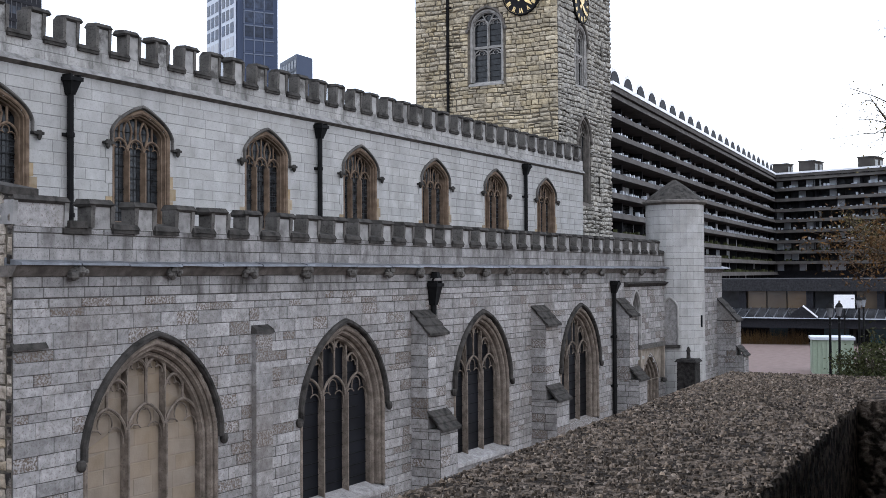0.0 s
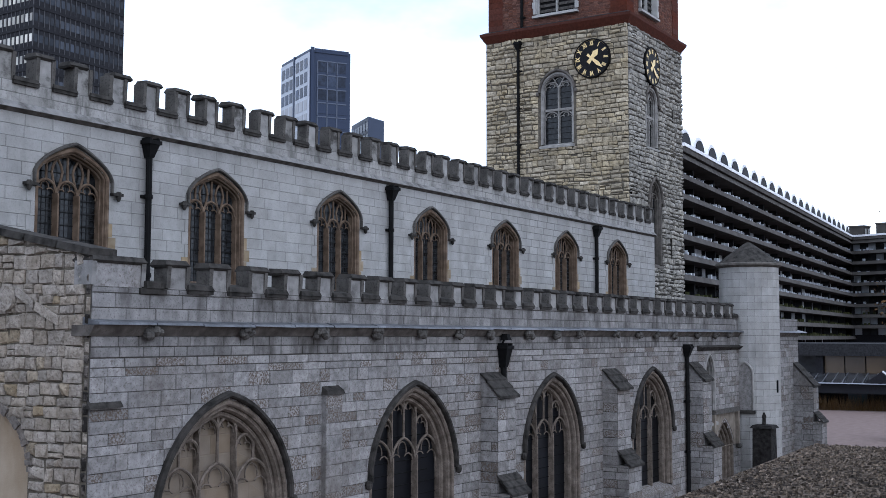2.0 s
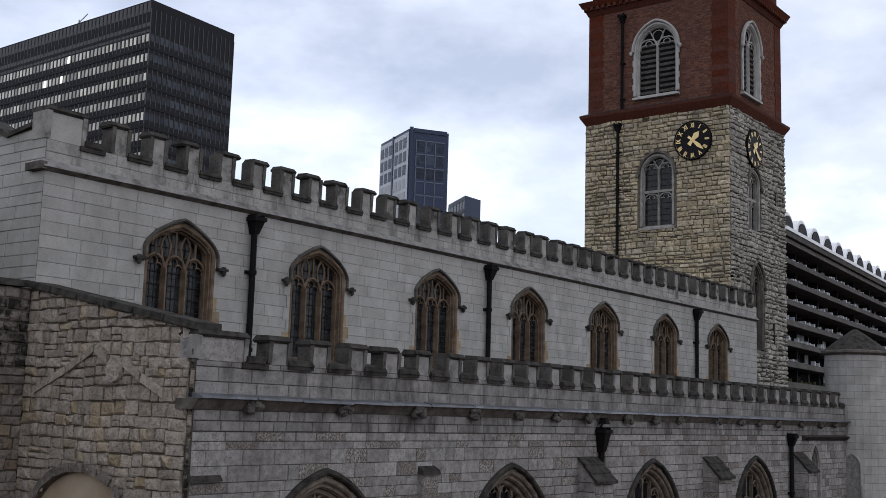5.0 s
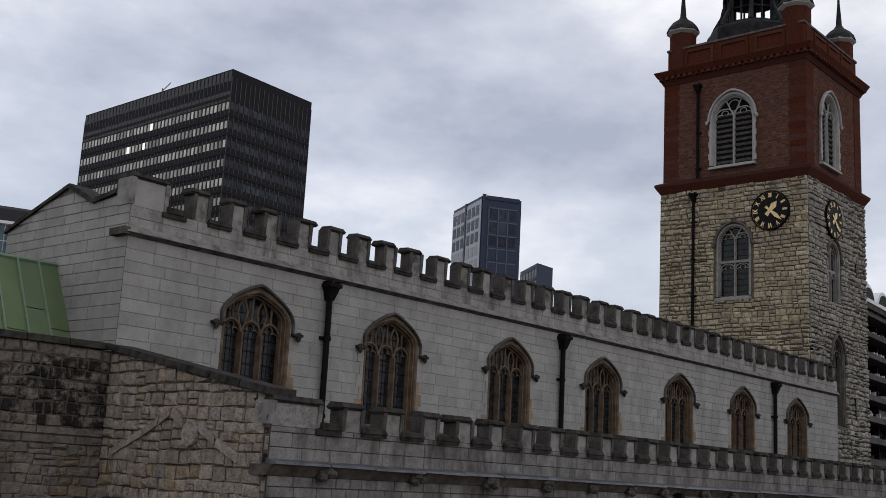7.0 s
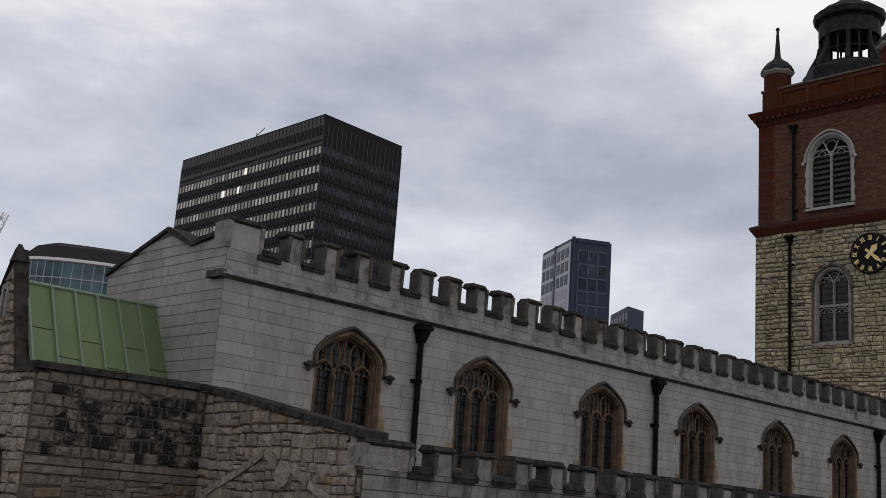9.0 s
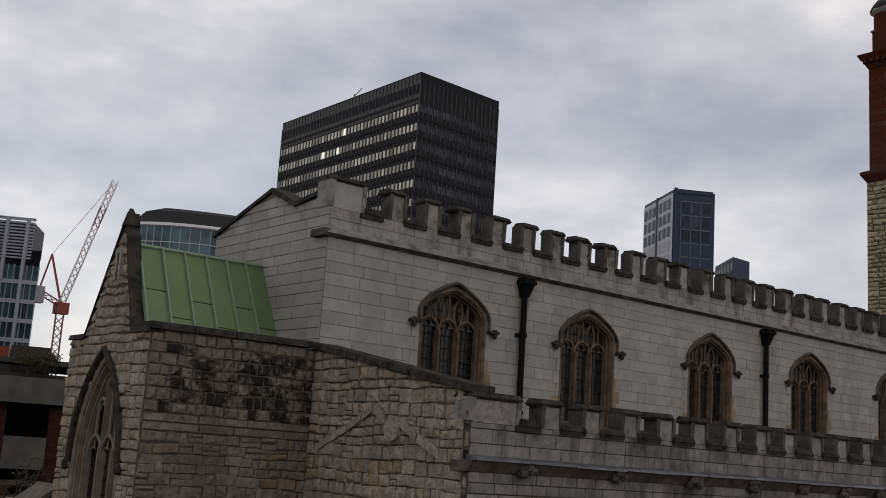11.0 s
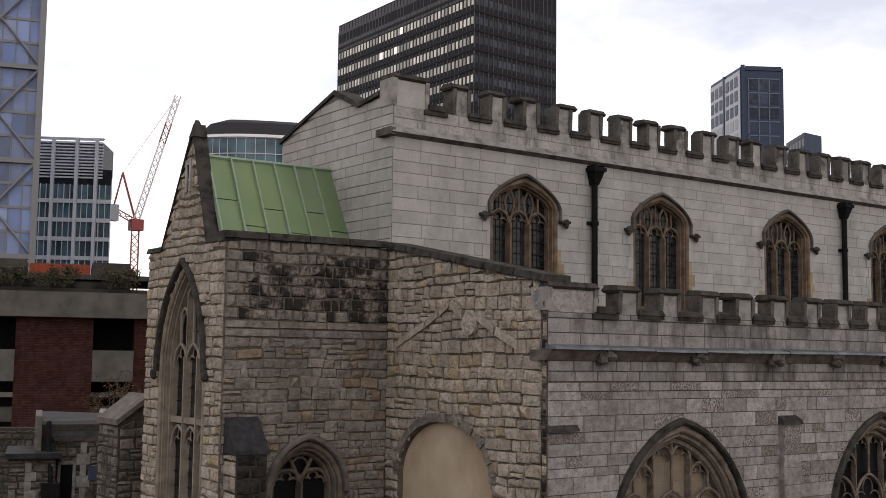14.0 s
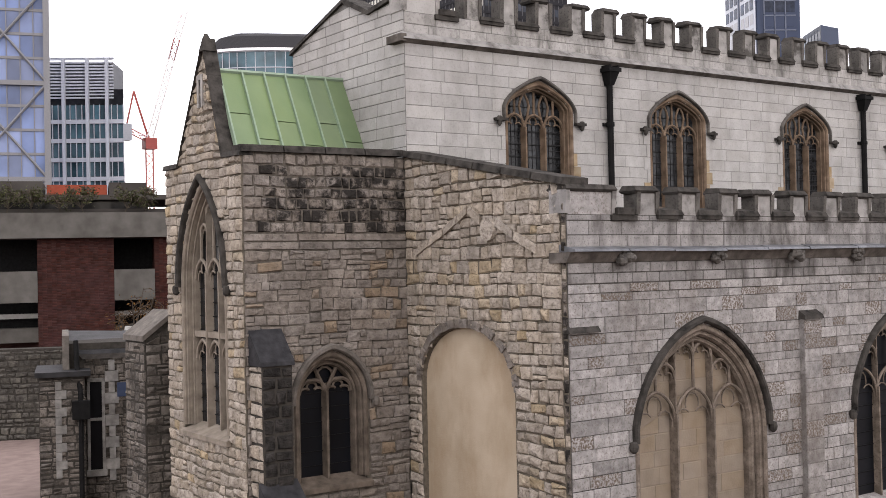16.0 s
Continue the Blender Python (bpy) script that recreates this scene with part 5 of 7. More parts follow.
corner = thing("trim_belfry_corners", "bright red rubbed brick corner strips of the belfry", "brick quoins", kind="structure")
for k in range(17):
    z, w = 21.42 + k * 0.295, 0.78 if k % 2 else 0.84
    part("brick_quoin", Bag().box(47.63, 47.66 + w, 20.17, 20.22, z, z + 0.285).box(47.63, 47.68, 20.22, 20.2 + w, z, z + 0.285), RED, corner)
    part("brick_quoin", Bag().box(47.63, 47.68, 27.52 - w, 27.52, z, z + 0.285), RED, corner)
    part("brick_quoin", Bag().box(54.22 - w, 54.22, 20.17, 20.22, z, z + 0.285), RED, corner)
par = thing("tower_parapet", "panelled red brick parapet of the tower", "parapet", kind="structure")
for x0, x1, y0, y1 in ((47.75, 48.1, 20.3, 27.4), (48.17, 53.68, 20.3, 20.65), (53.75, 54.1, 20.3, 27.4), (48.17, 53.68, 27.05, 27.4)):
    part("wall", Bag().box(x0, x1, y0, y1, 27.1, 28.3), RED, par)
    part("coping", Bag().box(x0 - 0.05, x1 + 0.05 if x1 - x0 < 1 else x1, y0 - 0.06, y1 + 0.06, 28.3, 28.4), MOULD, par)
for k in range(3):
    part("panel_frame", Bag().box(47.69, 47.75, 21.2 + k * 1.85, 21.35 + k * 1.85, 27.3, 28.2).box(47.69, 47.75, 22.6 + k * 1.85, 22.75 + k * 1.85, 27.3, 28.2).box(47.69, 47.75, 21.35 + k * 1.85, 22.6 + k * 1.85, 28.05, 28.2).box(47.69, 47.75, 21.35 + k * 1.85, 22.6 + k * 1.85, 27.3, 27.42), RED, par)
    part("panel_frame", Bag().box(48.9 + k * 1.6, 50.2 + k * 1.6, 20.24, 20.3, 28.05, 28.2).box(48.9 + k * 1.6, 49.02 + k * 1.6, 20.24, 20.3, 27.3, 28.05), RED, par)
tagged(part("roof_tower", Bag().box(47.9, 54.0, 20.5, 27.2, 27.0, 27.5), LEAD, None, ""), "flat lead roof of the tower", "roof", kind="structure")
for x, y in ((48.25, 26.85), (48.25, 20.85), (53.55, 20.9), (53.55, 26.85)):
    p = thing("pinnacle", "brick corner turret with a lead cap and spike", "turret", pose(x, y, 0), group="tower corner turrets", kind="structure")
    part("shaft", Bag().lathe(0, 0, [(0.66, 27.1), (0.66, 29.3)], 8, math.pi / 8), RED, p)
    part("rim", Bag().lathe(0, 0, [(0.66, 29.2), (0.82, 29.32), (0.82, 29.4)], 8, math.pi / 8), WHITE, p)
    part("lead_cap", Bag().lathe(0, 0, [(0.84, 29.4), (0.76, 29.62), (0.55, 29.88), (0.28, 30.08), (0.17, 30.25)], 12), DARK_LEAD, p)
    part("spike", Bag().lathe(0, 0, [(0.17, 30.2), (0.13, 30.7), (0.07, 31.5), (0.06, 31.7)], 8), DARK_LEAD, p)
    part("ball", Bag().lathe(0, 0, [(0.04, 31.68), (0.1, 31.74), (0.1, 31.82), (0.03, 31.88)], 8), DARK_LEAD, p)
cupola = thing("cupola", "open dark lead cupola with slender columns on the tower", "cupola", pose(50.95, 24.35, 0), kind="structure")
part("base", Bag().lathe(0, 0, [(2.3, 27.4), (2.3, 29.55), (2.25, 29.65), (1.95, 29.7)], 8, math.pi / 8), DARK_LEAD, cupola)
part("sill_ring", Bag().lathe(0, 0, [(1.62, 29.65), (1.62, 29.95), (1.5, 30.0)], 16), DARK_LEAD, cupola)
for k in range(8):
    a = 2 * math.pi * (k + 0.5) / 8
    c, s = math.cos(a), math.sin(a)
    part("column", Bag().tube([(1.4 * c, 1.4 * s, 29.9), (1.4 * c, 1.4 * s, 32.3)], 0.11, 8), DARK_LEAD, cupola)
    part("scroll", Bag().tube([(2.0 * c, 2.0 * s, 29.7), (1.85 * c, 1.85 * s, 30.1), (1.55 * c, 1.55 * s, 30.7), (1.48 * c, 1.48 * s, 31.2)], 0.16, 6, 0.07), DARK_LEAD, cupola)
    b = 2 * math.pi * k / 8
    part("rail", Bag().tube([(1.4 * c, 1.4 * s, 30.75), (1.4 * math.cos(a + math.pi / 4), 1.4 * math.sin(a + math.pi / 4), 30.75)], 0.05, 6), DARK_LEAD, cupola)
    part("bar", Bag().tube([(1.3 * math.cos(b), 1.3 * math.sin(b), 29.9), (1.3 * math.cos(b), 1.3 * math.sin(b), 31.6)], 0.06, 6), DARK_LEAD, cupola)
part("frieze", Bag().lathe(0, 0, [(1.5, 31.5), (1.5, 32.3), (1.72, 32.45), (1.78, 32.75), (1.6, 32.85)], 16), DARK_LEAD, cupola)
part("dome", Bag().lathe(0, 0, [(1.6, 32.8), (1.35, 33.1), (0.9, 33.35), (0.45, 33.7), (0.3, 34.6), (0.18, 35.2)], 16), DARK_LEAD, cupola)
part("weathervane", Bag().tube([(0, 0, 35.1), (0, 0, 36.4)], 0.05).box(-0.5, 0.5, -0.02, 0.02, 36.0, 36.25), GOLD, cupola)


def clock(m):
    root = thing("clock", "round black clock dial with gilt numerals", "clock", m, group="tower clocks")
    disc = lambda r, y0, y1: Bag().prism([(r * math.cos(2 * math.pi * k / 40), r * math.sin(2 * math.pi * k / 40)) for k in range(40)], y0, y1)
    part("dial", disc(0.88, -0.14, -0.02), CLOCK, root)
    ring = lambda r: [(r * math.cos(2 * math.pi * k / 48), r * math.sin(2 * math.pi * k / 48)) for k in range(49)]
    part("rim", Bag().band(ring(0.86), ring(0.93), -0.17, 0.0, 0.01), IRON, root)
    part("minute_ring", Bag().band(ring(0.855), ring(0.865), -0.15, -0.13), GOLD, root)
    for k, word in enumerate(("XII", "I", "II", "III", "IIII", "V", "VI", "VII", "VIII", "IX", "X", "XI")):
        cu = bpy.data.curves.new("numeral", "FONT")
        cu.body, cu.size, cu.align_x, cu.align_y, cu.extrude, cu.offset = word, 0.30, "CENTER", "CENTER", 0.006, 0.012
        tmp = bpy.data.objects.new("numeral_text", cu)
        me = bpy.data.meshes.new_from_object(tmp)
        bpy.data.objects.remove(tmp)
        me.materials.clear()
        me.materials.append(GOLD)
        ob = new("numeral", me)
        ob.parent = root
        a = math.pi / 2 - 2 * math.pi * k / 12
        ob.matrix_basis = pose(0.7 * math.cos(a), -0.152, 0.7 * math.sin(a)) @ pose(0, 0, 0, 90, 0, 0) @ pose(0, 0, 0, 0, 0, -30 * k) @ Matrix.Diagonal((0.45 if len(word) > 2 else 0.7, 0.95, 1, 1))
    for length, w, deg, y in ((0.52, 0.1, 40, -0.165), (0.76, 0.062, 132, -0.18)):
        a = radians(90 - deg)
        d, q = (math.cos(a), math.sin(a)), (-math.sin(a), math.cos(a))
        pt = lambda u, v: (d[0] * u + q[0] * v, d[1] * u + q[1] * v)
        part("pointer", Bag().prism([pt(-0.28, -w), pt(-0.28, w), pt(0, w * 0.7), pt(length * 0.55, w * 1.5), pt(length, 0), pt(length * 0.55, -w * 1.5), pt(0, -w * 0.7)], y, y + 0.01), GOLD, root)
    return root


clock(TOWER_EAST @ pose(-21.85, 0, 19.38))
clock(TOWER_NORTH @ pose(50.15, 0, 19.3))


# ---- parapet of the walkway in front ----
walk_wall = thing("walkway_parapet", "low pebbled concrete parapet of a raised walkway", "parapet wall", pose(0.045, -0.13, -0.02), kind="structure")
def coping_mesh(outer, name):
    b = Bag().prism([(x, y) for x, y in outer], 0, 1)
    b.v = [(x, z, 5.5 + 0.6 * (1 - y)) for x, y, z in b.v]
    me = b.mesh(name, PEBBLE)
    bm = bmesh.new()
    bm.from_mesh(me)
    bmesh.ops.bevel(bm, geom=[e for e in bm.edges if all(v.co.z > 6.05 for v in e.verts) and len(e.link_faces) == 2 and e.calc_face_angle(0) > 0.5], offset=0.025, segments=2, affect="EDGES", profile=0.6)
    bm.to_mesh(me)
    bm.free()
    return me
SHAPE = [(-8, 0.6), (1.72, 1.07), (4.42, 1.21), (4.56, 1.13), (4.46, 0.5), (4.2, -6.0), (3.4, -6.0), (3.72, 0.57), (2.03, 0.48), (-8, -0.02)]
top = new("coping", coping_mesh(SHAPE, "coping"))
top.parent = walk_wall
part("lower_wall", Bag().hexa([(-8, 0.05, 0), (4.0, 0.65, 0), (4.4, 1.1, 0), (-8, 0.5, 0), (-8, 0.05, 5.55), (4.0, 0.65, 5.55), (4.4, 1.1, 5.55), (-8, 0.5, 5.55)]).box(3.55, 4.3, -6, 0.6, 0, 5.5), CONCRETE, walk_wall)
tagged(part("floor_walkway", Bag().box(-8, 3.5, -6, 0.0, 4.6, 4.9), CONCRETE, None, ""), "paved floor of the raised walkway", "floor", kind="structure")
# Unseen walls and slab, added to keep sky light off the parapet's inner face.
tagged(part("wall_walkway", Bag().box(-8, 4.2, -3.2, -2.9, 4.6, 8.3), CONCRETE, None, ""), "unseen dark wall added behind the walkway to block light", "wall", kind="structure")
tagged(part("ceiling_walkway", Bag().box(-8, 4.6, -3.2, 0.15, 8.3, 8.7), CONCRETE, None, ""), "unseen dark slab added over the walkway to block light", "ceiling", kind="structure")
for x0, x1, z0 in ((-8.3, -8.0, 4.6), (4.6, 4.9, 0.0)):
    tagged(part("wall_walkway_end", Bag().box(x0, x1, -6.0, -0.2, z0, 8.3), CONCRETE, None, ""), "unseen dark end wall added to the walkway to block light", "wall", kind="structure")
chips = Bag()
rng_p = random.Random(21)
for k in range(15000):
    if k % 4:
        x = 1.2 + 3.35 * rng_p.random() ** 0.9
        y = rng_p.uniform(0.46 + (x - 1.7) * 0.047, 1.05 + (x - 1.7) * 0.047)
    else:
        x, y = rng_p.uniform(3.78, 4.44), rng_p.uniform(-1.2, 1.1)
    a, r, q = rng_p.uniform(0, 6.28), rng_p.uniform(0.0025, 0.009), rng_p.uniform(0.25, 0.7)
    h = rng_p.uniform(0.002, 0.006)
    c, s = math.cos(a), math.sin(a)
    base = [(x + u * r * c - v * r * q * s, y + u * r * s + v * r * q * c, 6.099) for u, v in ((1, 0), (0.2, 1), (-1, 0.4), (-0.4, -1))]
    cxm = [(x + (p[0] - x) * 0.45, y + (p[1] - y) * 0.45, 6.1 + h) for p in base]
    chips.add(base + cxm, [(4, 5, 6, 7), (0, 1, 5, 4), (1, 2, 6, 5), (2, 3, 7, 6), (3, 0, 4, 7)])
CHIP = material("exposed pebbles", (0.032, 0.025, 0.018), (0.33, 0.262, 0.2), 0.9, grain=50, bump=0.2, piece=0.75)
ob = part("pebbles", chips, CHIP, walk_wall, "small exposed pebbles")
tagged(ob, kind="stuff")


# ---- far buildings ----
def at(az, dist, z=0.0):
    return Vector((dist * math.sin(radians(az)), dist * math.cos(radians(az)), z))


def face(a, b):
    """The pose of a facade from its left foot a to its right foot b, and its length."""
    d = b - a
    return pose(a.x, a.y, 0, 0, 0, math.degrees(math.atan2(d.y, d.x))), math.hypot(d.x, d.y)


def grid_facade(root, m, length, z0, z1, nx, storey, wall_mat, pane_mat, w=0.7, h=0.6, proud=0.12, mull=None, rows=None, skip_top=0, name="window"):
    """Panes in rows with frames between them; one mesh for a row's panes."""
    n = int((z1 - z0) / storey)
    bags = {}
    for j in range(n):
        zb = z1 - (j + 1) * storey
        if j < skip_top or zb < 8:
            continue
        mat = pane_mat if not rows else rows[j % len(rows)]
        b = bags.setdefault(mat.name, (Bag(), mat))[0]
        for i in range(nx):
            x = length * (i + 0.5) / nx
            ww = length / nx * w / 2
            b.box(x - ww, x + ww, -0.03, 0.05, zb + storey * (1 - h) / 2, zb + storey * (1 + h) / 2)
        part("spandrel", Bag().box(0, length, -proud, 0.02, zb - storey * 0.07, zb + storey * 0.07), wall_mat, root, "", m)
    for b, mat in bags.values():
        tagged(part(name + "_panes", b, mat, root, "", m), kind="stuff")
    for i in range(0, nx + 1):
        x = length * i / nx
        part("fin", Bag().box(x - 0.06, x + 0.06, -proud * 0.5, 0.02, max(8, z0), z1), mull or wall_mat, root, "", m)


def slab_block(root, a, b, c, z1, mat):
    d = c - b
    e = a + d
    part("body", Bag().hexa([(a.x, a.y, 0), (b.x, b.y, 0), (c.x, c.y, 0), (e.x, e.y, 0), (a.x, a.y, z1), (b.x, b.y, z1), (c.x, c.y, z1), (e.x, e.y, z1)]), mat, root)


# dark office tower
PANEL = material("dull bronze parapet panel", (0.028, 0.028, 0.03), (0.04, 0.04, 0.043), 0.6, bump=0)
L, C, R = at(30.29, 226), at(37.28, 187), at(41.49, 200.5)
dark = thing("office_tower", "black curtain-walled office tower with rows of pale blinds", "office tower")
slab_block(dark, L, C, R, 73.25, DARK_METAL_SHADE)
m, n = face(L, C)
grid_facade(dark, m, n, 20, 71.8, 42, 3.35, DARK_METAL_SHADE, BLIND, 0.56, 0.38, 0.12, rows=[DARK_METAL_SHADE] + [BLIND] * 19, mull=FIN)
for f0, lvl in ((0.5, 1), (0.35, 2), (0.46, 2)):
    part("lit_window", Bag().box(n * f0, n * f0 + 0.75, -0.08, 0.06, 71.8 - (lvl + 0.69) * 3.35, 71.8 - (lvl + 0.31) * 3.35), LIT, dark, "lit window", m)
for i in range(42):
    part("parapet_panel", Bag().box(n * (i + 0.15) / 42, n * (i + 0.85) / 42, -0.05, 0.05, 71.2, 73.0), PANEL, dark, "", m)
    part("spandrel_panel", Bag().box(n * (i + 0.15) / 42, n * (i + 0.85) / 42, -0.05, 0.05, 67.7, 69.4), PANEL, dark, "", m)
m, n = face(C, R)
grid_facade(dark, m, n, 20, 71.8, 18, 3.35, DARK_METAL_SHADE, SMOKED, 0.66, 0.38, 0.12, mull=FIN, skip_top=1)
foot = L * 0.45 + C * 0.55 + Vector((0.5, 0.5, 73.1))
mast = Bag().tube([foot, foot + Vector((0, 0, 1.0))], 0.12).tube([foot + Vector((0, 0, 0.5)), foot + Vector((1.1, -0.8, 2.3))], 0.09)
part("roof_mast", mast, STEEL, dark)

# navy tower
L, C, R = at(49.29, 380), at(50.71, 357), at(52.78, 361.8)
navy = thing("residential_tower", "navy and pale clad tower with a grid of windows", "tower block")
slab_block(navy, L, C, R, 97.5, NAVY)
m, n = face(L, C)
part("pale_side", Bag().box(0, n, -0.15, 0, 10, 96.5), PALE_CLAD, navy, "pale cladding", m)
part("groove", Bag().box(n * 0.46, n * 0.5, -0.4, 0, 10, 97.5), NAVY, navy, "dark vertical groove", m)
for j in range(18):
    for i in range(6):
        x = n * (0.03 + 0.145 * i + (0.08 if i > 2 else 0.0))
        part("window", Bag().box(x, x + n * 0.1, -0.25, 0, 95 - j * 4.5 - 3.3, 95 - j * 4.5), NAVY_GLASS if j < 3 else CURTAINED, navy, "", m)
m, n = face(C, R)
for j in range(18):
    for i in range(3):
        x = n * (0.2 + 0.24 * i)
        part("window", Bag().box(x, x + n * 0.2, -0.1, 0.1, 93.8 - j * 4.5 - 3.3, 93.8 - j * 4.5), NAVY_GLASS if j < 3 else NAVY, navy, "", m)
        part("surround", Bag().box(x - n * 0.025, x, -0.22, 0, 93.6 - j * 4.5 - 3.7, 94.1 - j * 4.5).box(x - n * 0.025, x + n * 0.22, -0.22, 0, 93.8 - j * 4.5, 94.15 - j * 4.5), SURROUND, navy, "", m)
part("corner_shaft", Bag().box(n * 0.02, n * 0.1, -0.5, 0.2, 10, 98.2), NAVY, navy, "", m)
part("roof_rim", Bag().box(n * 0.12, n * 0.95, -0.3, 0.2, 96.6, 97.9), NAVY, navy, "", m)
annex = thing("low_tower", "lower grey tower beside the navy one", "tower block")
slab_block(annex, at(52.87, 390), at(53.72, 372), at(54.52, 380), 79, NAVY)
m, n = face(at(52.87, 390), at(53.72, 372))
grid_facade(annex, m, n, 40, 78, 6, 4, NAVY, NAVY_GLASS)

# round glass building
round_b = thing("round_office", "curved teal glass office with a dark rounded roof", "office building")
cc = at(27.10, 290)
ellipse = lambda o, z: [(cc.x + (19 + o) * math.cos(a) * 0.92 + (9 + o) * math.sin(a) * 0.39, cc.y - (19 + o) * math.cos(a) * 0.39 + (9 + o) * math.sin(a) * 0.92, z) for a in (2 * math.pi * k / 48 for k in range(48))]
def drum(o0, z0, o1, z1):
    return Bag().add(ellipse(o0, z0) + ellipse(o1, z1), [(k, (k + 1) % 48, 48 + (k + 1) % 48, 48 + k) for k in range(48)] + [tuple(range(48)), tuple(range(95, 47, -1))])
part("glass_drum", drum(0, 0, 0, 60.5), TEAL_GLASS, round_b)
for z in range(12, 61, 4):
    part("floor_band", drum(0.2, z, 0.2, z + 0.22), PALE_CLAD, round_b)
for k in range(48):
    p = ellipse(0.2, 0)[k]
    part("mullion", Bag().box(p[0] - 0.07, p[0] + 0.07, p[1] - 0.07, p[1] + 0.07, 10, 60.5), PALE_CLAD, round_b)
part("roof_edge", drum(0.6, 60.2, 0.6, 60.9), ROOF_WHITE, round_b)
part("roof_shell", drum(0.5, 60.9, -3, 64.5), SLATE, round_b)
part("roof_crown", drum(-3, 64.5, -7.5, 66), SLATE, round_b)

# braced glass tower and its neighbour
glass_t = thing("glass_tower", "blue glass tower with diagonal steel bracing", "office tower")
L, C, R = at(3.36, 185), at(15.81, 180), at(15.56, 215)
slab_block(glass_t, L, C, R, 65, BLUE_GLASS)
m, n = face(L, C)
b = Bag()
for i in range(21):
    for j in range(17):
        b.box(n * (i + 0.04) / 21, n * (i + 0.96) / 21, -0.06, 0.1, 3 + j * 3.6, 6.45 + j * 3.6)
tagged(part("panes", b, BLUE_GLASS, glass_t, "", m), kind="stuff")
for j in range(18):
    part("floor_band", Bag().box(0, n, -0.2, 0.1, 2.6 + j * 3.6, 3.0 + j * 3.6), STEEL, glass_t, "", m)
for i in range(22):
    part("fin", Bag().box(n * i / 21 - 0.07, n * i / 21 + 0.07, -0.22, 0.1, 0, 64.5), STEEL, glass_t, "", m)
part("corner_column", Bag().box(n - 0.5, n + 0.4, -0.9, 0.3, 0, 65), STEEL, glass_t, "", m)
for k in range(4):
    z = 6.2 + k * 14.4
    for x0 in (n - 12, n - 24):
        part("brace", Bag().tube([(x0, -0.6, z), (x0 + 12, -0.6, z + 14.4)], 0.22, 6).tube([(x0, -0.6, z + 14.4), (x0 + 12, -0.6, z)], 0.22, 6), STEEL, glass_t, "", m)
    part("heavy_beam", Bag().box(n - 24, n, -0.75, 0, z - 0.35, z + 0.35), STEEL, glass_t, "", m)
office = thing("office_block", "grey office block with louvred plant floors", "office building")
L, C, R = at(14.96, 232), at(19.31, 228), at(19.16, 255)
slab_block(office, L, C, R, 42, SHADE_GLASS)
m, n = face(L, C)
for j in range(10):
    z = 2 + j * 3.7
    part("floor_band", Bag().box(0, n, -0.4, 0.2, z, z + 0.8), PALE_CLAD, office, "", m)
    b = Bag()
    for i in range(16):
        b.box(n * (i + 0.1) / 16, n * (i + 0.9) / 16, -0.06, 0.1, z + 0.9, z + 3.6)
    tagged(part("window_panes", b, TEAL_GLASS, office, "", m), kind="stuff")
    for i in range(17):
        part("post", Bag().box(n * i / 16 - 0.07, n * i / 16 + 0.07, -0.3, 0.1, z + 0.8, z + 3.7), PALE_CLAD, office, "", m)
for i in (4, 9, 15, 20):
    part("pier", Bag().box(n * i / 24 - 0.3, n * i / 24 + 0.3, -0.9, 0.1, 0, 48), PALE_CLAD, office, "", m)
part("plant_core", Bag().box(0, n * 0.88, 1, 12, 42, 47.6), STEEL, office, "", m)
for j in range(13):
    part("louvre", Bag().box(0, n * 0.9, -0.2, 0.1, 40.2 + j * 0.62, 40.5 + j * 0.62), PALE_CLAD, office, "", m)
part("roof_frame", Bag().box(0, n * 0.9, -0.2, 1.0, 48, 48.2), PALE_CLAD, office, "", m)

# tower crane
crane = thing("tower_crane", "red and white luffing tower crane", "crane")
foot = at(20.51, 250)
def lattice(bag, p, q, w, step, r):
    p, q = Vector(p), Vector(q)
    d = (q - p).normalized()
    s = d.cross(Vector((0.3, 0.95, 0.1))).normalized() * w
    t = s.cross(d).normalized() * w
    cs = [s + t, s - t, -s - t, -s + t]
    for c in cs:
        bag.tube([p + c, q + c], r, 4)
    k, n2 = 0, int((q - p).length / step)
    while k < n2:
        a, b2 = p + d * step * k, p + d * step * (k + 1)
        for i in range(4):
            bag.tube([a + cs[i], b2 + cs[(i + 1) % 4]], r * 0.7, 4)
        k += 1
    return bag
part("mast", lattice(Bag(), foot, foot + Vector((0, 0, 33)), 0.75, 1.6, 0.16), CRANE_RED, crane, "red lattice mast")
pivot = foot + Vector((0, 0, 34.5))
tip = at(22.31, 250, 62.5)
part("jib", lattice(Bag(), pivot, tip, 0.6, 1.5, 0.16), CRANE_WHITE, crane, "white lattice jib")
near = pivot + (tip - pivot) * 0.62
part("jib_section", lattice(Bag(), near, pivot + (tip - pivot) * 0.78, 0.6, 1.5, 0.16), CRANE_RED, crane, "red band of the jib")
back = at(19.41, 250, 37)
part("counter_jib", lattice(Bag(), pivot, back, 0.5, 1.5, 0.14), CRANE_RED, crane)
part("counterweight", Bag().hexa([(back.x - 1, back.y - 1, 34.5), (back.x + 1, back.y - 1, 34.5), (back.x + 1, back.y + 1, 34.5), (back.x - 1, back.y + 1, 34.5), (back.x - 1, back.y - 1, 38), (back.x + 1, back.y - 1, 38), (back.x + 1, back.y + 1, 38), (back.x - 1, back.y + 1, 38)]), PALE_CLAD, crane)
head = at(19.81, 250, 45)
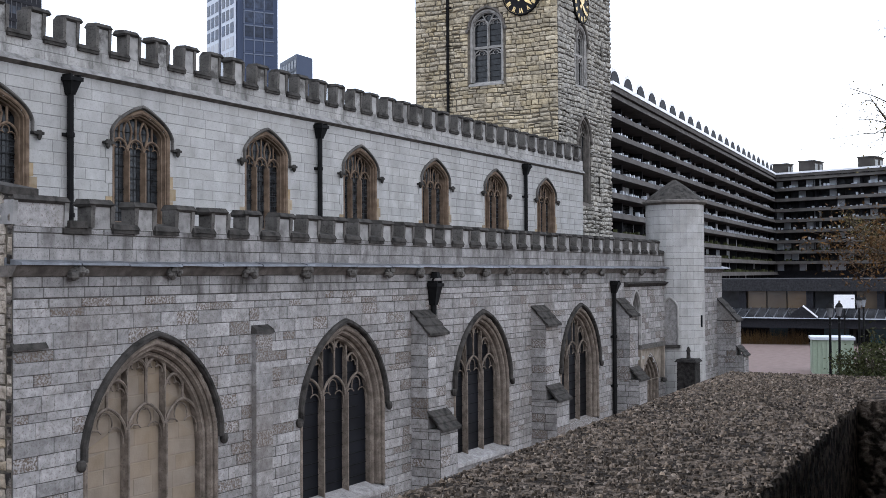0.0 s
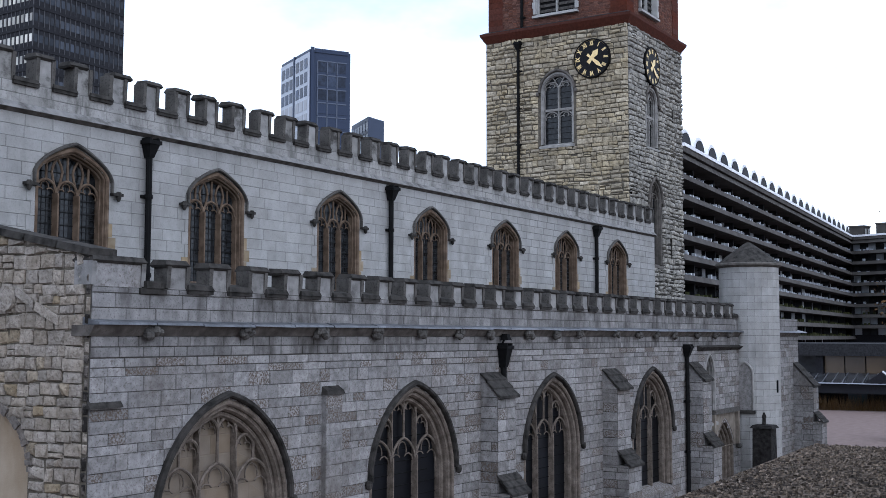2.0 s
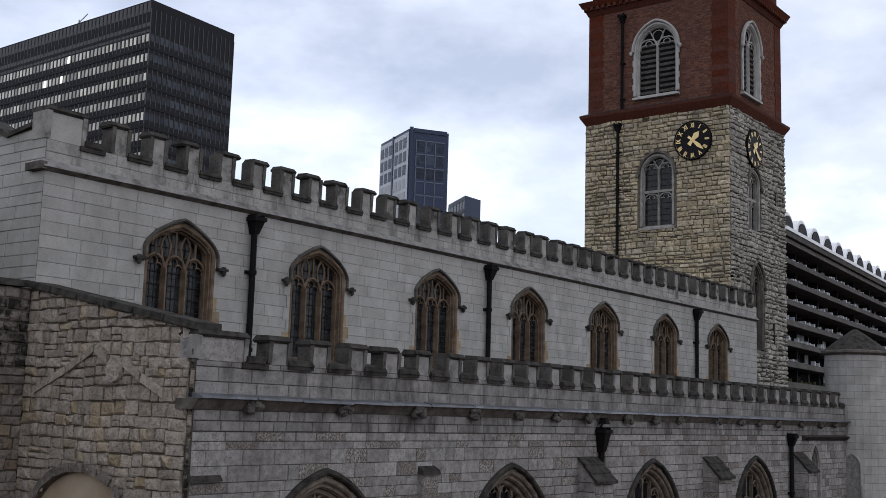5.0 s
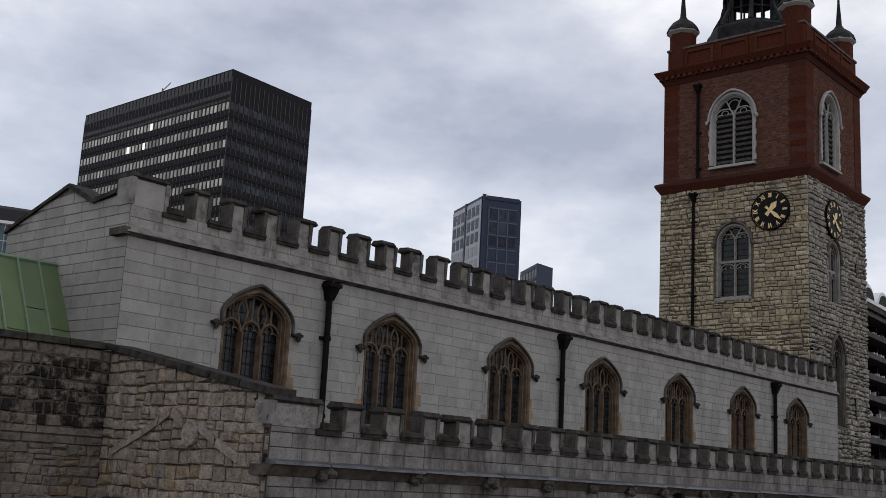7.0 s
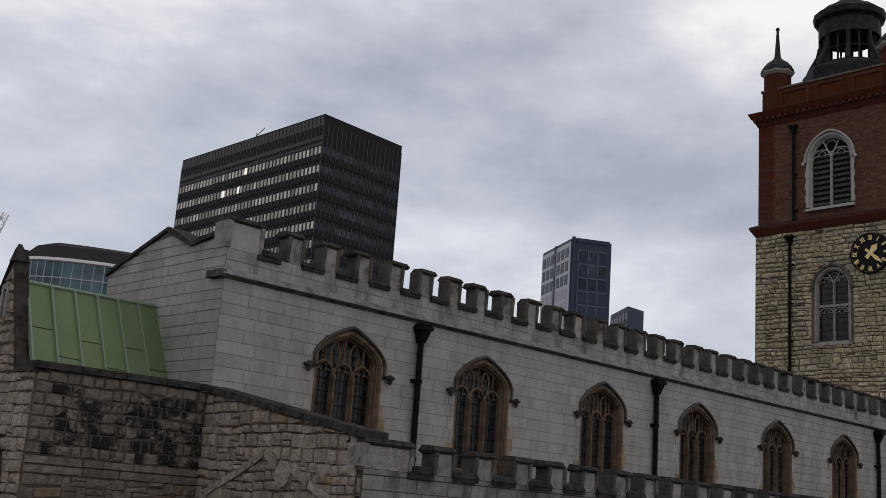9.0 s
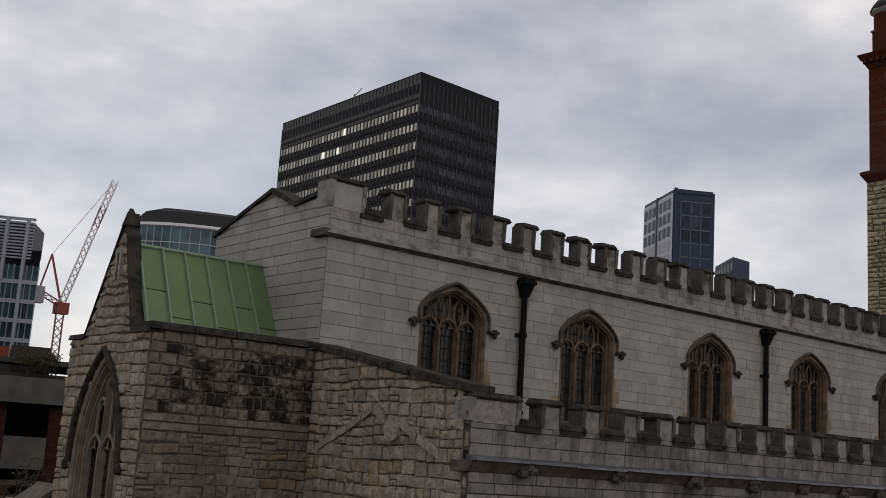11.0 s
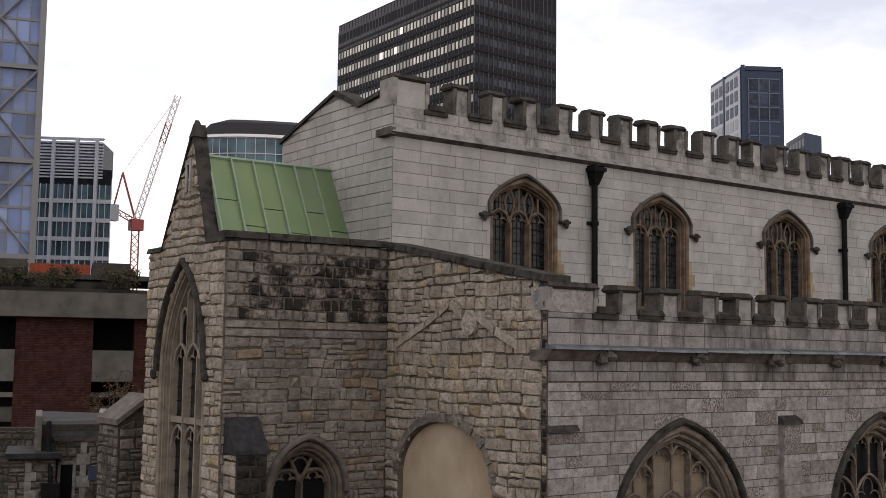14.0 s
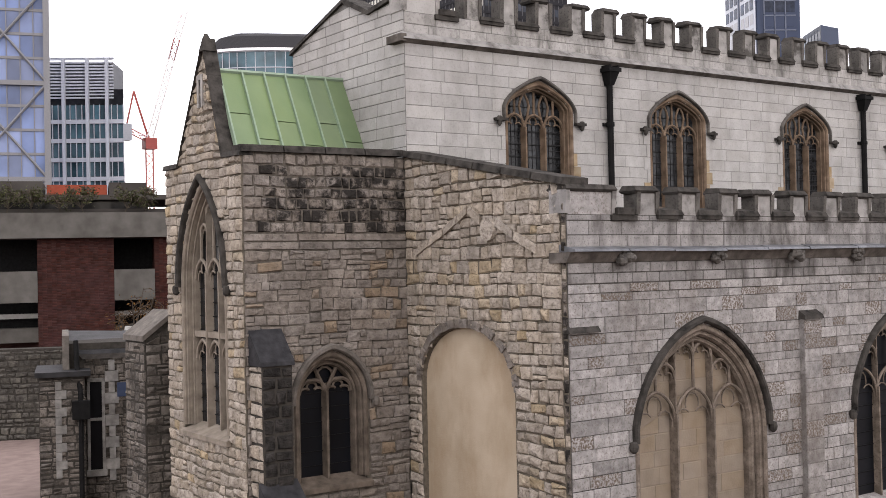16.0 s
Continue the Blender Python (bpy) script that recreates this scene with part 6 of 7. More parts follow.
part("a_frame", Bag().tube([pivot, head], 0.25, 5).tube([back, head], 0.2, 5).tube([head, tip], 0.06, 4), CRANE_RED, crane)
part("cab", Bag().box(foot.x - 1.2, foot.x + 1.4, foot.y - 1.2, foot.y + 1.2, 32.6, 35), CRANE_RED, crane)

# brick and concrete block on the east side, and the rubble wall below it
def bblock():
    root = thing("apartment_block", "low dark red brick block with concrete bands and planters", "apartment block")
    a, b = at(10.75, 58), at(24.75, 58)
    m, n = face(a, b)
    px = lambda deg: n * (math.tan(radians(deg - 17.5)) / math.tan(radians(7)) + 1) / 2
    zz = lambda tan: 6.5 + 57.6 * tan
    part("body", Bag().box(0, n, 2.2, 14, -0.1, zz(0.045)), PURPLE_BRICK, root, "", m)
    part("parapet_band", Bag().box(0, n, -0.5, 2.5, zz(0.029), zz(0.050)), PALE_CONCRETE, root, "dark concrete band", m)
    part("planter_edge", Bag().box(0, n, 0.6, 3.0, zz(0.05), zz(0.054)), CONCRETE, root, "", m)
    part("roof_slab", Bag().box(0, n, 4.5, 12, zz(0.066), zz(0.0705)), CONCRETE, root, "", m)
    part("roof_room", Bag().box(0, px(20.3), 5.5, 12, zz(0.045), zz(0.066)), SHADE_GLASS, root, "", m)
    part("roof_box", Bag().box(px(15.2), px(18.2), 5.0, 9, zz(0.068), zz(0.080)), material("rust red roof box", (0.17, 0.04, 0.022), (0.21, 0.05, 0.03), 0.8), root, "rust red roof structure", m)
    part("roof_box", Bag().box(px(18.3), px(20.2), 4.8, 9, zz(0.070), zz(0.082)), CONCRETE, root, "", m)
    part("roof_box", Bag().box(px(12.9), px(15.0), 4.8, 9, zz(0.070), zz(0.083)), CONCRETE, root, "", m)
    for x0, x1 in ((px(10.6), px(14.9)), (px(18.4), px(20.3))):
        # Black sheet on the back wall; the recess shade is put into its colour.
        part("recess", Bag().box(x0, x1, 2.1, 2.25, zz(-0.058), zz(0.029)), IRON, root, "balcony recess with its shade coloured black", m)
        part("balcony_front", Bag().box(x0, x1, -0.1, 0.3, zz(-0.024), zz(0.002)), PALE_CONCRETE, root, "pale concrete balcony front", m)
        part("window_rail", Bag().box(x0, x1, 1.5, 1.7, zz(-0.038), zz(-0.034)), WHITE, root, "", m)
        part("window_band", Bag().box(x0, x1, 1.2, 2.2, zz(-0.058), zz(-0.046)), PALE_CONCRETE, root, "", m)
    for x0, x1 in ((px(14.9), px(18.4)), (px(20.3), px(24.4))):
        pier = part("brick_pier", Bag().box(x0, x1, 0.0, 2.3, -0.1, zz(0.03)), PURPLE_BRICK, root, "", m)
        stones(pier, [(x0, 0), (x1, 0), (x1, zz(0.029)), (x0, zz(0.029))], [], PURPLE_BRICK, 71, (0.075, 0.078), (0.2, 0.23), (0.008, 0.014), 0.0, 0.012, name="brick")
    return root
bblock()
ragged = thing("garden_wall", "old grey rubble wall beyond the paving", "wall", kind="structure")
m, n = face(at(9.5, 48.6), at(25, 47))
part("core", Bag().box(0, n, 0, 0.8, -0.1, 3.55), MORTAR_DARK, ragged, "", m)
ob = part("rubble_face", Bag().box(0, n, -0.01, 0.0, 0, 3.5), MORTAR_DARK, ragged, "", m)
stones(ob, [(0, 0), (n, 0), (n, 3.55), (0, 3.45)], [], GARDEN, 31, (0.14, 0.3), (0.2, 0.5), (0.02, 0.07), 0.025, 0.03)

# low vestry by the chancel
VESTRY_RUBBLE = material("grimy vestry rubble", (0.075, 0.066, 0.056), (0.155, 0.139, 0.121), 0.95, grain=5, bump=0.9, bump_size=14, piece=0.3, stain=0.75, stain_color=(0.022, 0.02, 0.017), stain_scale=1.6, stain_edge=(0.45, 0.64), pit=0.6, pit_size=12.0)
VESTRY_PALE = material("stained pale dressing", (0.11, 0.107, 0.10), (0.22, 0.215, 0.20), 0.9, grain=5, bump=0.3, piece=0.15, stain=0.7, stain_color=(0.08, 0.075, 0.07), stain_scale=1.5)
vestry = thing("vestry", "small stone vestry with a flat lead roof", "outbuilding")
vm = pose(8.56, 31.86, 0, 0, 0, -16.5)
part("front_block", Bag().box(0, 1.2, 0, 2.5, -0.1, 3.66), MORTAR_DARK, vestry, "", vm)
g = part("front_face", Bag().box(0, 1.2, -0.01, 0, 0, 3.6), MORTAR_DARK, vestry, "", vm)
stones(g, [(0, 0), (1.2, 0), (1.2, 3.6), (0, 3.6)], [], VESTRY_RUBBLE, 41, (0.18, 0.3), (0.2, 0.45), (0.015, 0.035), 0.02, 0.014, split=0.5)
for k in range(11):
    part("quoin", Bag().box(0.42, 0.58 + 0.13 * (k % 2), -0.05 - 0.01 * (k % 3), 0.0, 0.9 + k * 0.24, 1.13 + k * 0.24), VESTRY_PALE, vestry, "pale dressed corner stone", vm)
    part("quoin", Bag().box(1.85 - 0.1 * (k % 2), 2.02 + 0.1 * (k % 2), 0.81, 0.92, 0.6 + k * 0.31, 0.9 + k * 0.31), VESTRY_PALE, vestry, "pale dressed corner stone", vm)
part("front_roof", Bag().box(-0.1, 1.35, -0.15, 2.6, 3.66, 3.8), DARK_LEAD, vestry, "dark lead roof", vm)
part("main_block", Bag().box(0.7, 3.0, 0.9, 4, -0.1, 4.5), MORTAR_DARK, vestry, "", vm)
g = part("main_face", Bag().box(1.2, 3.0, 0.89, 0.9, 0, 4.2), MORTAR_DARK, vestry, "", vm)
stones(g, [(1.2, 0), (3.0, 0), (3.0, 4.1), (1.2, 4.1)], [[(1.3, 0.9), (1.7, 0.9), (1.7, 3.4), (1.3, 3.4)], [(2.5, 0.2), (2.82, 0.2), (2.82, 3.95), (2.5, 3.95)]], VESTRY_RUBBLE, 42, (0.18, 0.3), (0.2, 0.4), (0.015, 0.035), 0.02, 0.014, split=0.5)
for c in g.children:
    c.location.y += 0.89
part("window_frame", Bag().box(1.26, 1.34, 0.8, 0.92, 0.8, 3.5).box(1.66, 1.74, 0.8, 0.92, 0.8, 3.5).box(1.26, 1.74, 0.8, 0.92, 3.4, 3.5).box(1.22, 1.78, 0.75, 0.92, 0.75, 0.92).box(1.34, 1.66, 0.82, 0.92, 2.3, 2.38), VESTRY_PALE, vestry, "pale stone window frame", vm)
part("window_pane", Bag().box(1.34, 1.66, 0.86, 0.9, 0.9, 3.4), PANE, vestry, "", vm)
part("pale_strip", Bag().box(2.5, 2.82, 0.8, 0.92, 0.2, 3.95), VESTRY_PALE, vestry, "pale rendered strip", vm)
part("cornice", Bag().hexa([(1.15, 0.85, 4.05), (3.05, 0.85, 4.05), (3.05, 1.2, 4.05), (1.15, 1.2, 4.05), (1.05, 0.7, 4.2), (3.1, 0.7, 4.2), (3.1, 1.2, 4.2), (1.05, 1.2, 4.2)]), VESTRY_PALE, vestry, "", vm)
part("main_roof", Bag().hexa([(0.95, 0.68, 4.2), (3.15, 0.68, 4.2), (3.15, 4.2, 4.2), (0.65, 4.2, 4.2), (0.95, 0.75, 4.3), (3.15, 0.75, 4.3), (3.15, 4.2, 4.62), (0.65, 4.2, 4.72)]), DARK_LEAD, vestry, "dark lead roof", vm)
part("side_parapet", Bag().box(0.62, 0.8, 0.5, 4.1, 3.7, 4.75), MOULD, vestry, "", vm)
part("roof_pot", Bag().lathe(2.5, 2.4, [(0.07, 4.5), (0.07, 4.7), (0.12, 4.75), (0.1, 4.86)], 8), WHITE, vestry, "small white vent", vm)
part("blue_plaque", Bag().box(2.08, 2.38, 0.8, 0.88, 2.95, 3.35), NAVY, vestry, "small dark blue plaque", vm)
part("rain_pipe", Bag().tube([(1.08, -0.14, 0), (1.08, -0.14, 3.2), (1.0, 0.3, 3.9), (0.98, 0.5, 4.6)], 0.07, 8), IRON, vestry, "", vm)
part("hopper", Bag().box(0.85, 1.32, -0.32, 0.0, 2.5, 3.0), IRON, vestry, "", vm)
pier = tagged(part("chancel_rear_buttress", Bag().hexa([(8.66, 24.0, -0.1), (9.3, 24.0, -0.1), (9.3, 25.2, -0.1), (8.66, 25.2, -0.1), (8.66, 24.0, 5.0), (9.3, 24.0, 5.5), (9.3, 25.2, 5.5), (8.66, 25.2, 5.0)]), MORTAR_DARK, None, ""), "sloping stone buttress behind the chancel", "buttress", kind="structure")
part("coping", Bag().hexa([(8.6, 23.95, 4.98), (9.32, 23.95, 5.52), (9.32, 25.2, 5.52), (8.6, 25.2, 4.98), (8.6, 23.95, 5.1), (9.32, 23.95, 5.64), (9.32, 25.2, 5.64), (8.6, 25.2, 5.1)]), MOULD, pier)
g = part("rubble_face", Bag().box(0, 0.62, -0.01, 0, 0, 4.9), MORTAR_DARK, pier, "", pose(8.67, 24.0, 0))
g2 = part("rubble_face", Bag().box(0, 1.2, -0.01, 0, 0, 4.9), MORTAR_DARK, pier, "", pose(8.66, 25.2, 0, 0, 0, -90))
stones(g2, [(0, 0), (1.2, 0), (1.2, 4.95), (0, 4.95)], [], VESTRY_RUBBLE, 44, (0.16, 0.26), (0.2, 0.4), (0.015, 0.035), 0.02, 0.014, split=0.5)
stones(g, [(0, 0), (0.62, 0), (0.62, 5.4), (0, 4.9)], [], VESTRY_RUBBLE, 43, (0.16, 0.26), (0.2, 0.4), (0.015, 0.035), 0.02, 0.014, split=0.5)

# ---- long terrace block, low school building ----
TERRACE_CONCRETE = material("weathered terrace concrete", (0.05, 0.046, 0.043), (0.09, 0.084, 0.077), 0.95, grain=0.6, bump=0.4, stain=0.5, stain_color=(0.045, 0.041, 0.038), streak=3, stain_scale=0.4)


def terrace(label, a, b, top, storeys, storey, vaults, low=7.0):
    root = thing("terrace_block", label, "apartment block")
    m, n = face(a, b)
    # Concrete body coloured near-black: the shade behind the balconies is in the colour.
    part("body", Bag().box(-6 if not vaults else 0, n + (14 if vaults else 0), 2.4, 16, 0, top - 0.8), DARK_METAL_SHADE, root, "", m)
    rng = random.Random(int(n))
    band = storey * 0.3
    for j in range(storeys):
        z = top - 1.6 - j * storey
        part("balcony_band", Bag().hexa([(0, -0.25, z), (n, -0.25, z), (n, 2.5, z), (0, 2.5, z), (0, 0.0, z + band), (n, 0.0, z + band), (n, 2.5, z + band), (0, 2.5, z + band)]), TERRACE_CONCRETE, root, "dark concrete balcony band", m)
        b2, w2 = Bag(), Bag()
        for i in range(int(n / 1.6)):
            x = i * 1.6
            (w2 if rng.random() < 0.28 else b2).box(x + 0.08, x + 1.5, 2.25, 2.42, z - storey + band + 0.2, z)
        tagged(part("glazing", b2, SHADE_GLASS, root, "", m), kind="stuff")
        tagged(part("curtained_glazing", w2, PALE_CLAD, root, "", m), kind="stuff")
        rail = Bag()
        for i in range(int(n / 0.9)):
            if rng.random() < 0.6:
                x = i * 0.9 + rng.uniform(0, 0.5)
                rail.box(x, x + rng.uniform(0.15, 0.45), 0.4, 0.8, z + band, z + band + rng.uniform(0.1, 0.55))
        tagged(part("balcony_planting", rail, PALE_CLAD if j < 7 else LEAF, root, "", m), kind="stuff")
    for i in range(int(n / 9) + 1):
        # Cross walls get the same black, as shade deep in the balconies.
        part("cross_wall", Bag().box(i * 9 - 0.15, i * 9 + 0.15, 1.2, 2.5, top - storeys * storey - 1, top - 1.5), DARK_METAL_SHADE, root, "", m)
    part("roof_edge", Bag().box(0, n, -0.4, 3, top - 0.35, top), ROOF_WHITE, root, "white roof edge", m)
    part("fascia", Bag().box(0, n, -0.3, 3, top - 0.9, top - 0.35), TERRACE_CONCRETE, root, "", m)
    if vaults:
        for i in range(int(n / 5.4)):
            x = i * 5.4 + 0.4
            v = Bag()
            pts = [(x + 2.2 + 2.2 * math.cos(math.pi * k / 10), top - 0.1 + 1.9 * math.sin(math.pi * k / 10)) for k in range(11)]
            v.prism(pts, 0.2, 12)
            part("roof_vault", v, ROOF_WHITE, root, "white barrel roof vault", m)
            part("vault_window", Bag().prism([(p[0] * 0.8 + (x + 2.2) * 0.2, top + (p[1] - top) * 0.8) for p in pts], 0.1, 0.3), DARK_METAL_SHADE, root, "", m)
    return root


A, B = at(69.90, 118), at(77.62, 237)
terrace("long dark concrete terrace with balcony bands and white vaulted roof", A + (A - B) * 0.02, B, 26.0, 10, 2.05, True)
terrace("dark concrete cross block with long balconies and a white roof edge", at(77.27, 233), at(87.87, 215), 26.0, 9, 2.05, False)
for az, w, dd in ((77.87, 3, 240), (79.17, 5.0, 236), (81.87, 5.5, 232)):
    p = at(az, dd)
    rb = thing("roof_plant", "dark grey plant box on the terrace roof", "plant room", pose(p.x, p.y, 25.2, 0, 0, -10))
    part("casing", Bag().box(-w / 2, w / 2, -1.5, 1.5, 0, 3.2).box(-w / 2 - 0.15, w / 2 + 0.15, -1.65, 1.65, 3.0, 3.25), CONCRETE, rb)
    part("grille", Bag().box(-w * 0.4, -w * 0.1, -1.56, -1.48, 0.6, 2.6).box(w * 0.1, w * 0.4, -1.56, -1.48, 0.6, 2.6), SHADE_GLASS, rb)
BRONZE = glass("bronze tinted glass", (0.075, 0.05, 0.028), 0.25, 0.4, 0.2)
school = thing("school_building", "low dark building with bronze windows and a pale roof edge", "school building")
a, b = at(66.00, 113), at(92.87, 105)
m, n = face(a, b)
part("body", Bag().box(0, n, 4, 20, 0, 5.5), DARK_METAL_SHADE, school, "", m)
part("roof_slab", Bag().box(0, n, 0.8, 20, 4.75, 5.85), SLATE, school, "dark concrete roof slab", m)
for i in range(8):
    x = 1.7 + i * 6.0
    part("post", Bag().box(x - 0.3, x + 0.3, 1.2, 2.2, 2.4, 4.8), DARK_METAL_SHADE, school, "", m)
    for k in range(3):
        part("upper_window", Bag().box(x + 0.35 + k * 1.8, x + 2.05 + k * 1.8, 1.8, 2.0, 3.2, 4.75), BRONZE if i == 3 or (i + k) % 4 == 2 else SHADE_GLASS, school, "", m)
part("terrace_slab", Bag().box(0, n, -1.0, 4, 1.5, 2.35), DARK_METAL_SHADE, school, "", m)
part("glazed_canopy", Bag().hexa([(0, -1.4, 2.35), (n, -1.4, 2.35), (n, 1.5, 2.4), (0, 1.5, 2.4), (0, -1.4, 2.42), (n, -1.4, 2.42), (n, 1.5, 3.2), (0, 1.5, 3.2)]), SHADE_GLASS, school, "", m)
part("white_gutter", Bag().box(0, n, -1.5, -1.35, 2.36, 2.44), PALE_CLAD, school, "pale gutter line", m)
for i in range(58):
    x = i * 0.85
    part("glazing_bar", Bag().hexa([(x, -1.42, 2.42), (x + 0.07, -1.42, 2.42), (x + 0.07, 1.5, 3.2), (x, 1.5, 3.2), (x, -1.42, 2.47), (x + 0.07, -1.42, 2.47), (x + 0.07, 1.5, 3.25), (x, 1.5, 3.25)]), STEEL, school, "", m)
gx = 25.5
part("gable_lantern", Bag().prism([(gx - 1.5, 2.4), (gx + 1.4, 2.4), (gx, 3.5)], -1.5, 2.0), DARK_METAL_SHADE, school, "", m)
part("lantern_edge", Bag().tube([(gx + 0.05, -1.55, 3.5), (gx + 1.3, -1.55, 2.5)], 0.08, 5), ROOF_WHITE, school, "", m)
for x0, w in ((14.5, 1.7), (17.2, 0.9), (21.6, 1.7), (26.5, 2.2), (30.5, 2.2)):
    part("ground_window", Bag().box(x0, x0 + w, 3.9, 4.05, 0.05, 1.5), TEAL_GLASS, school, "", m)
    part("door_post", Bag().box(x0 + w + 0.5, x0 + w + 0.75, 2.6, 2.9, 0.0, 1.5), CONCRETE, school, "", m)
screen = at(80.65, 103.5)
sc = thing("sign_board", "blank white board on a post", "sign board", pose(screen.x, screen.y, 0, 0, 0, -82))
part("board", Bag().box(-0.85, 0.85, -0.08, 0.08, 3.33, 4.5), ROOF_WHITE, sc)
part("post", Bag().box(-0.08, 0.08, 0.08, 0.2, 0, 4.4), IRON, sc)

# lamps, bin store, car
LANTERN = glass("grey lantern glass", (0.16, 0.17, 0.18), 0.2, 0.3, 3.0)
def street_lamp(p, h):
    root = thing("street_lamp", "black cast iron street lamp with a glass lantern", "street lamp", pose(p.x, p.y, 0), group="street lamps")
    part("column", Bag().lathe(0, 0, [(0.2, 0), (0.2, 0.5), (0.11, 0.7), (0.075, 1.2), (0.055, h - 0.8), (0.09, h - 0.75)], 10), IRON, root)
    part("ladder_bar", Bag().tube([(-0.35, 0, h - 1.1), (0.35, 0, h - 1.1)], 0.03), IRON, root)
    part("lantern", Bag().lathe(0, 0, [(0.1, h - 0.75), (0.2, h - 0.27)], 6), LANTERN, root)
    part("hood", Bag().lathe(0, 0, [(0.23, h - 0.28), (0.15, h - 0.14), (0.05, h - 0.04), (0.02, h + 0.08)], 6), IRON, root)
    return root
for az, d, h in ((80.05, 60, 4.95), (80.46, 63, 4.9), (81.34, 72, 5.05), (81.53, 78, 4.95)):
    street_lamp(at(az, d), h)
p = at(80.1, 76)
store = thing("site_container", "pale green ribbed steel container", "container", pose(p.x, p.y, 0, 0, 0, -76))
part("body", Bag().box(-1.2, 1.3, 0, 2.4, 0, 2.15), GREEN_PAINT, store)
for k in range(9):
    part("rib", Bag().box(-1.15 + k * 0.28, -1.04 + k * 0.28, -0.05, 0.0, 0.1, 2.1), GREEN_PAINT, store)
part("roof", Bag().box(-1.3, 1.4, -0.15, 2.5, 2.15, 2.32), PALE_CLAD, store, "pale roof")
p = at(82.3, 60)
car = thing("car", "dark parked car half hidden by shrubs", "car", pose(p.x, p.y, 0, 0, 0, -70))
b = Bag().prism([(-2.1, 0.3), (2.1, 0.3), (2.15, 0.75), (1.3, 0.92), (0.7, 1.42), (-1.1, 1.45), (-1.8, 0.95), (-2.15, 0.85)], -0.85, 0.85)
part("body", b, IRON, car)
part("side_window", Bag().prism([(-1.5, 0.95), (1.0, 0.95), (0.6, 1.36), (-1.05, 1.38)], -0.87, -0.84), PANE, car)
for x in (-1.3, 1.3):
    w = part("wheel", Bag().prism([(x + 0.33 * math.cos(2 * math.pi * k / 20), 0.33 + 0.33 * math.sin(2 * math.pi * k / 20)) for k in range(20)], -0.9, -0.65), IRON, car)
    part("rim", Bag().prism([(x + 0.2 * math.cos(2 * math.pi * k / 16), 0.33 + 0.2 * math.sin(2 * math.pi * k / 16)) for k in range(16)], -0.92, -0.89), STEEL, w)


# ---- trees and shrubs ----
def tree(label, base, height, spread, leaves, leaf_mat, seed, size=0.09, name="tree", lean=(0, 0), low=0.35):
    rng = random.Random(seed)
    root = thing(name, label, name, pose(base.x, base.y, base.z))
    wood, crown = Bag(), Bag()
    trunk_top = Vector((lean[0] * 0.4, lean[1] * 0.4, height * low))
    wood.tube([(0, 0, -0.05), trunk_top * 0.5 + Vector((rng.uniform(-0.1, 0.1), 0.05, 0)), trunk_top], height * 0.022, 8, height * 0.016)
    tips = []
    for k in range(9):
        a = 2.4 * k
        r = spread * rng.uniform(0.5, 1.0)
        end = Vector((lean[0] + r * math.cos(a), lean[1] + r * math.sin(a), height * rng.uniform(low + 0.15, 1.0)))
        mid = trunk_top.lerp(end, 0.5) + Vector((rng.uniform(-0.3, 0.3), rng.uniform(-0.3, 0.3), rng.uniform(0, 0.5)))
        wood.tube([trunk_top, mid, end], height * 0.011, 5, 0.015)
        for j in range(7):
            s = mid.lerp(end, rng.uniform(0, 1))
            e = s + Vector((rng.gauss(0, 1), rng.gauss(0, 1), rng.gauss(0.1, 0.7))) * spread * 0.28
            wood.tube([s, s.lerp(e, 0.5) + Vector((0, 0, 0.08)), e], 0.03, 4, 0.012)
            tips.append((s, e))
    for k in range(leaves):
        s, e = tips[rng.randrange(len(tips))]
        c = s.lerp(e, rng.uniform(0.2, 1.1)) + Vector((rng.gauss(0, 1), rng.gauss(0, 1), rng.gauss(0, 1))) * spread * 0.09
        q = Euler((rng.uniform(-1.2, 1.2), rng.uniform(-1.2, 1.2), rng.uniform(0, 6.28))).to_matrix()
        l = size * rng.uniform(0.6, 1.3)
        crown.add([c + q @ Vector(v) for v in ((-l, 0, 0), (0, -l * 0.45, l * 0.1), (l, 0, 0), (0, l * 0.45, l * 0.1))], [(0, 1, 2), (0, 2, 3)])
    part("trunk", wood, BARK, root)
    ob = new("crown", crown.mesh("crown", leaf_mat, False))
    ob.parent = root
    tagged(ob, kind="stuff")
    return root


BARE = material("dull brown green leaves", (0.05, 0.045, 0.02), (0.11, 0.085, 0.035), 0.8, bump=0, piece=0.5)
tree("thin autumn tree with sparse rusty leaves", at(89.5, 52), 8.9, 5.0, 12000, RUST_LEAF, 5, 0.09, low=0.62, lean=(0, 3.6))
tree("tall bare-branched tree with a few dull leaves", at(86.0, 46), 17.0, 3.8, 2600, BARE, 6, 0.055, low=0.5)
tree("low tree in dull brown leaf", at(84.8, 66), 9.6, 2.6, 3600, BARE, 9, 0.10, low=0.62, lean=(0, 2.6))
tree("dull green shrub beside the lamps", at(80.9, 54), 2.3, 1.5, 4500, LEAF, 7, 0.08, "shrub", low=0.15)
tree("dull green shrub beside the parked car", at(82.5, 52), 3.2, 2.0, 7000, LEAF, 8, 0.09, "shrub", low=0.15)
tree("bare brown climber against the brick block", at(19.6, 54), 6.0, 1.6, 900, RUST_LEAF, 14, 0.07, "shrub", low=0.3)
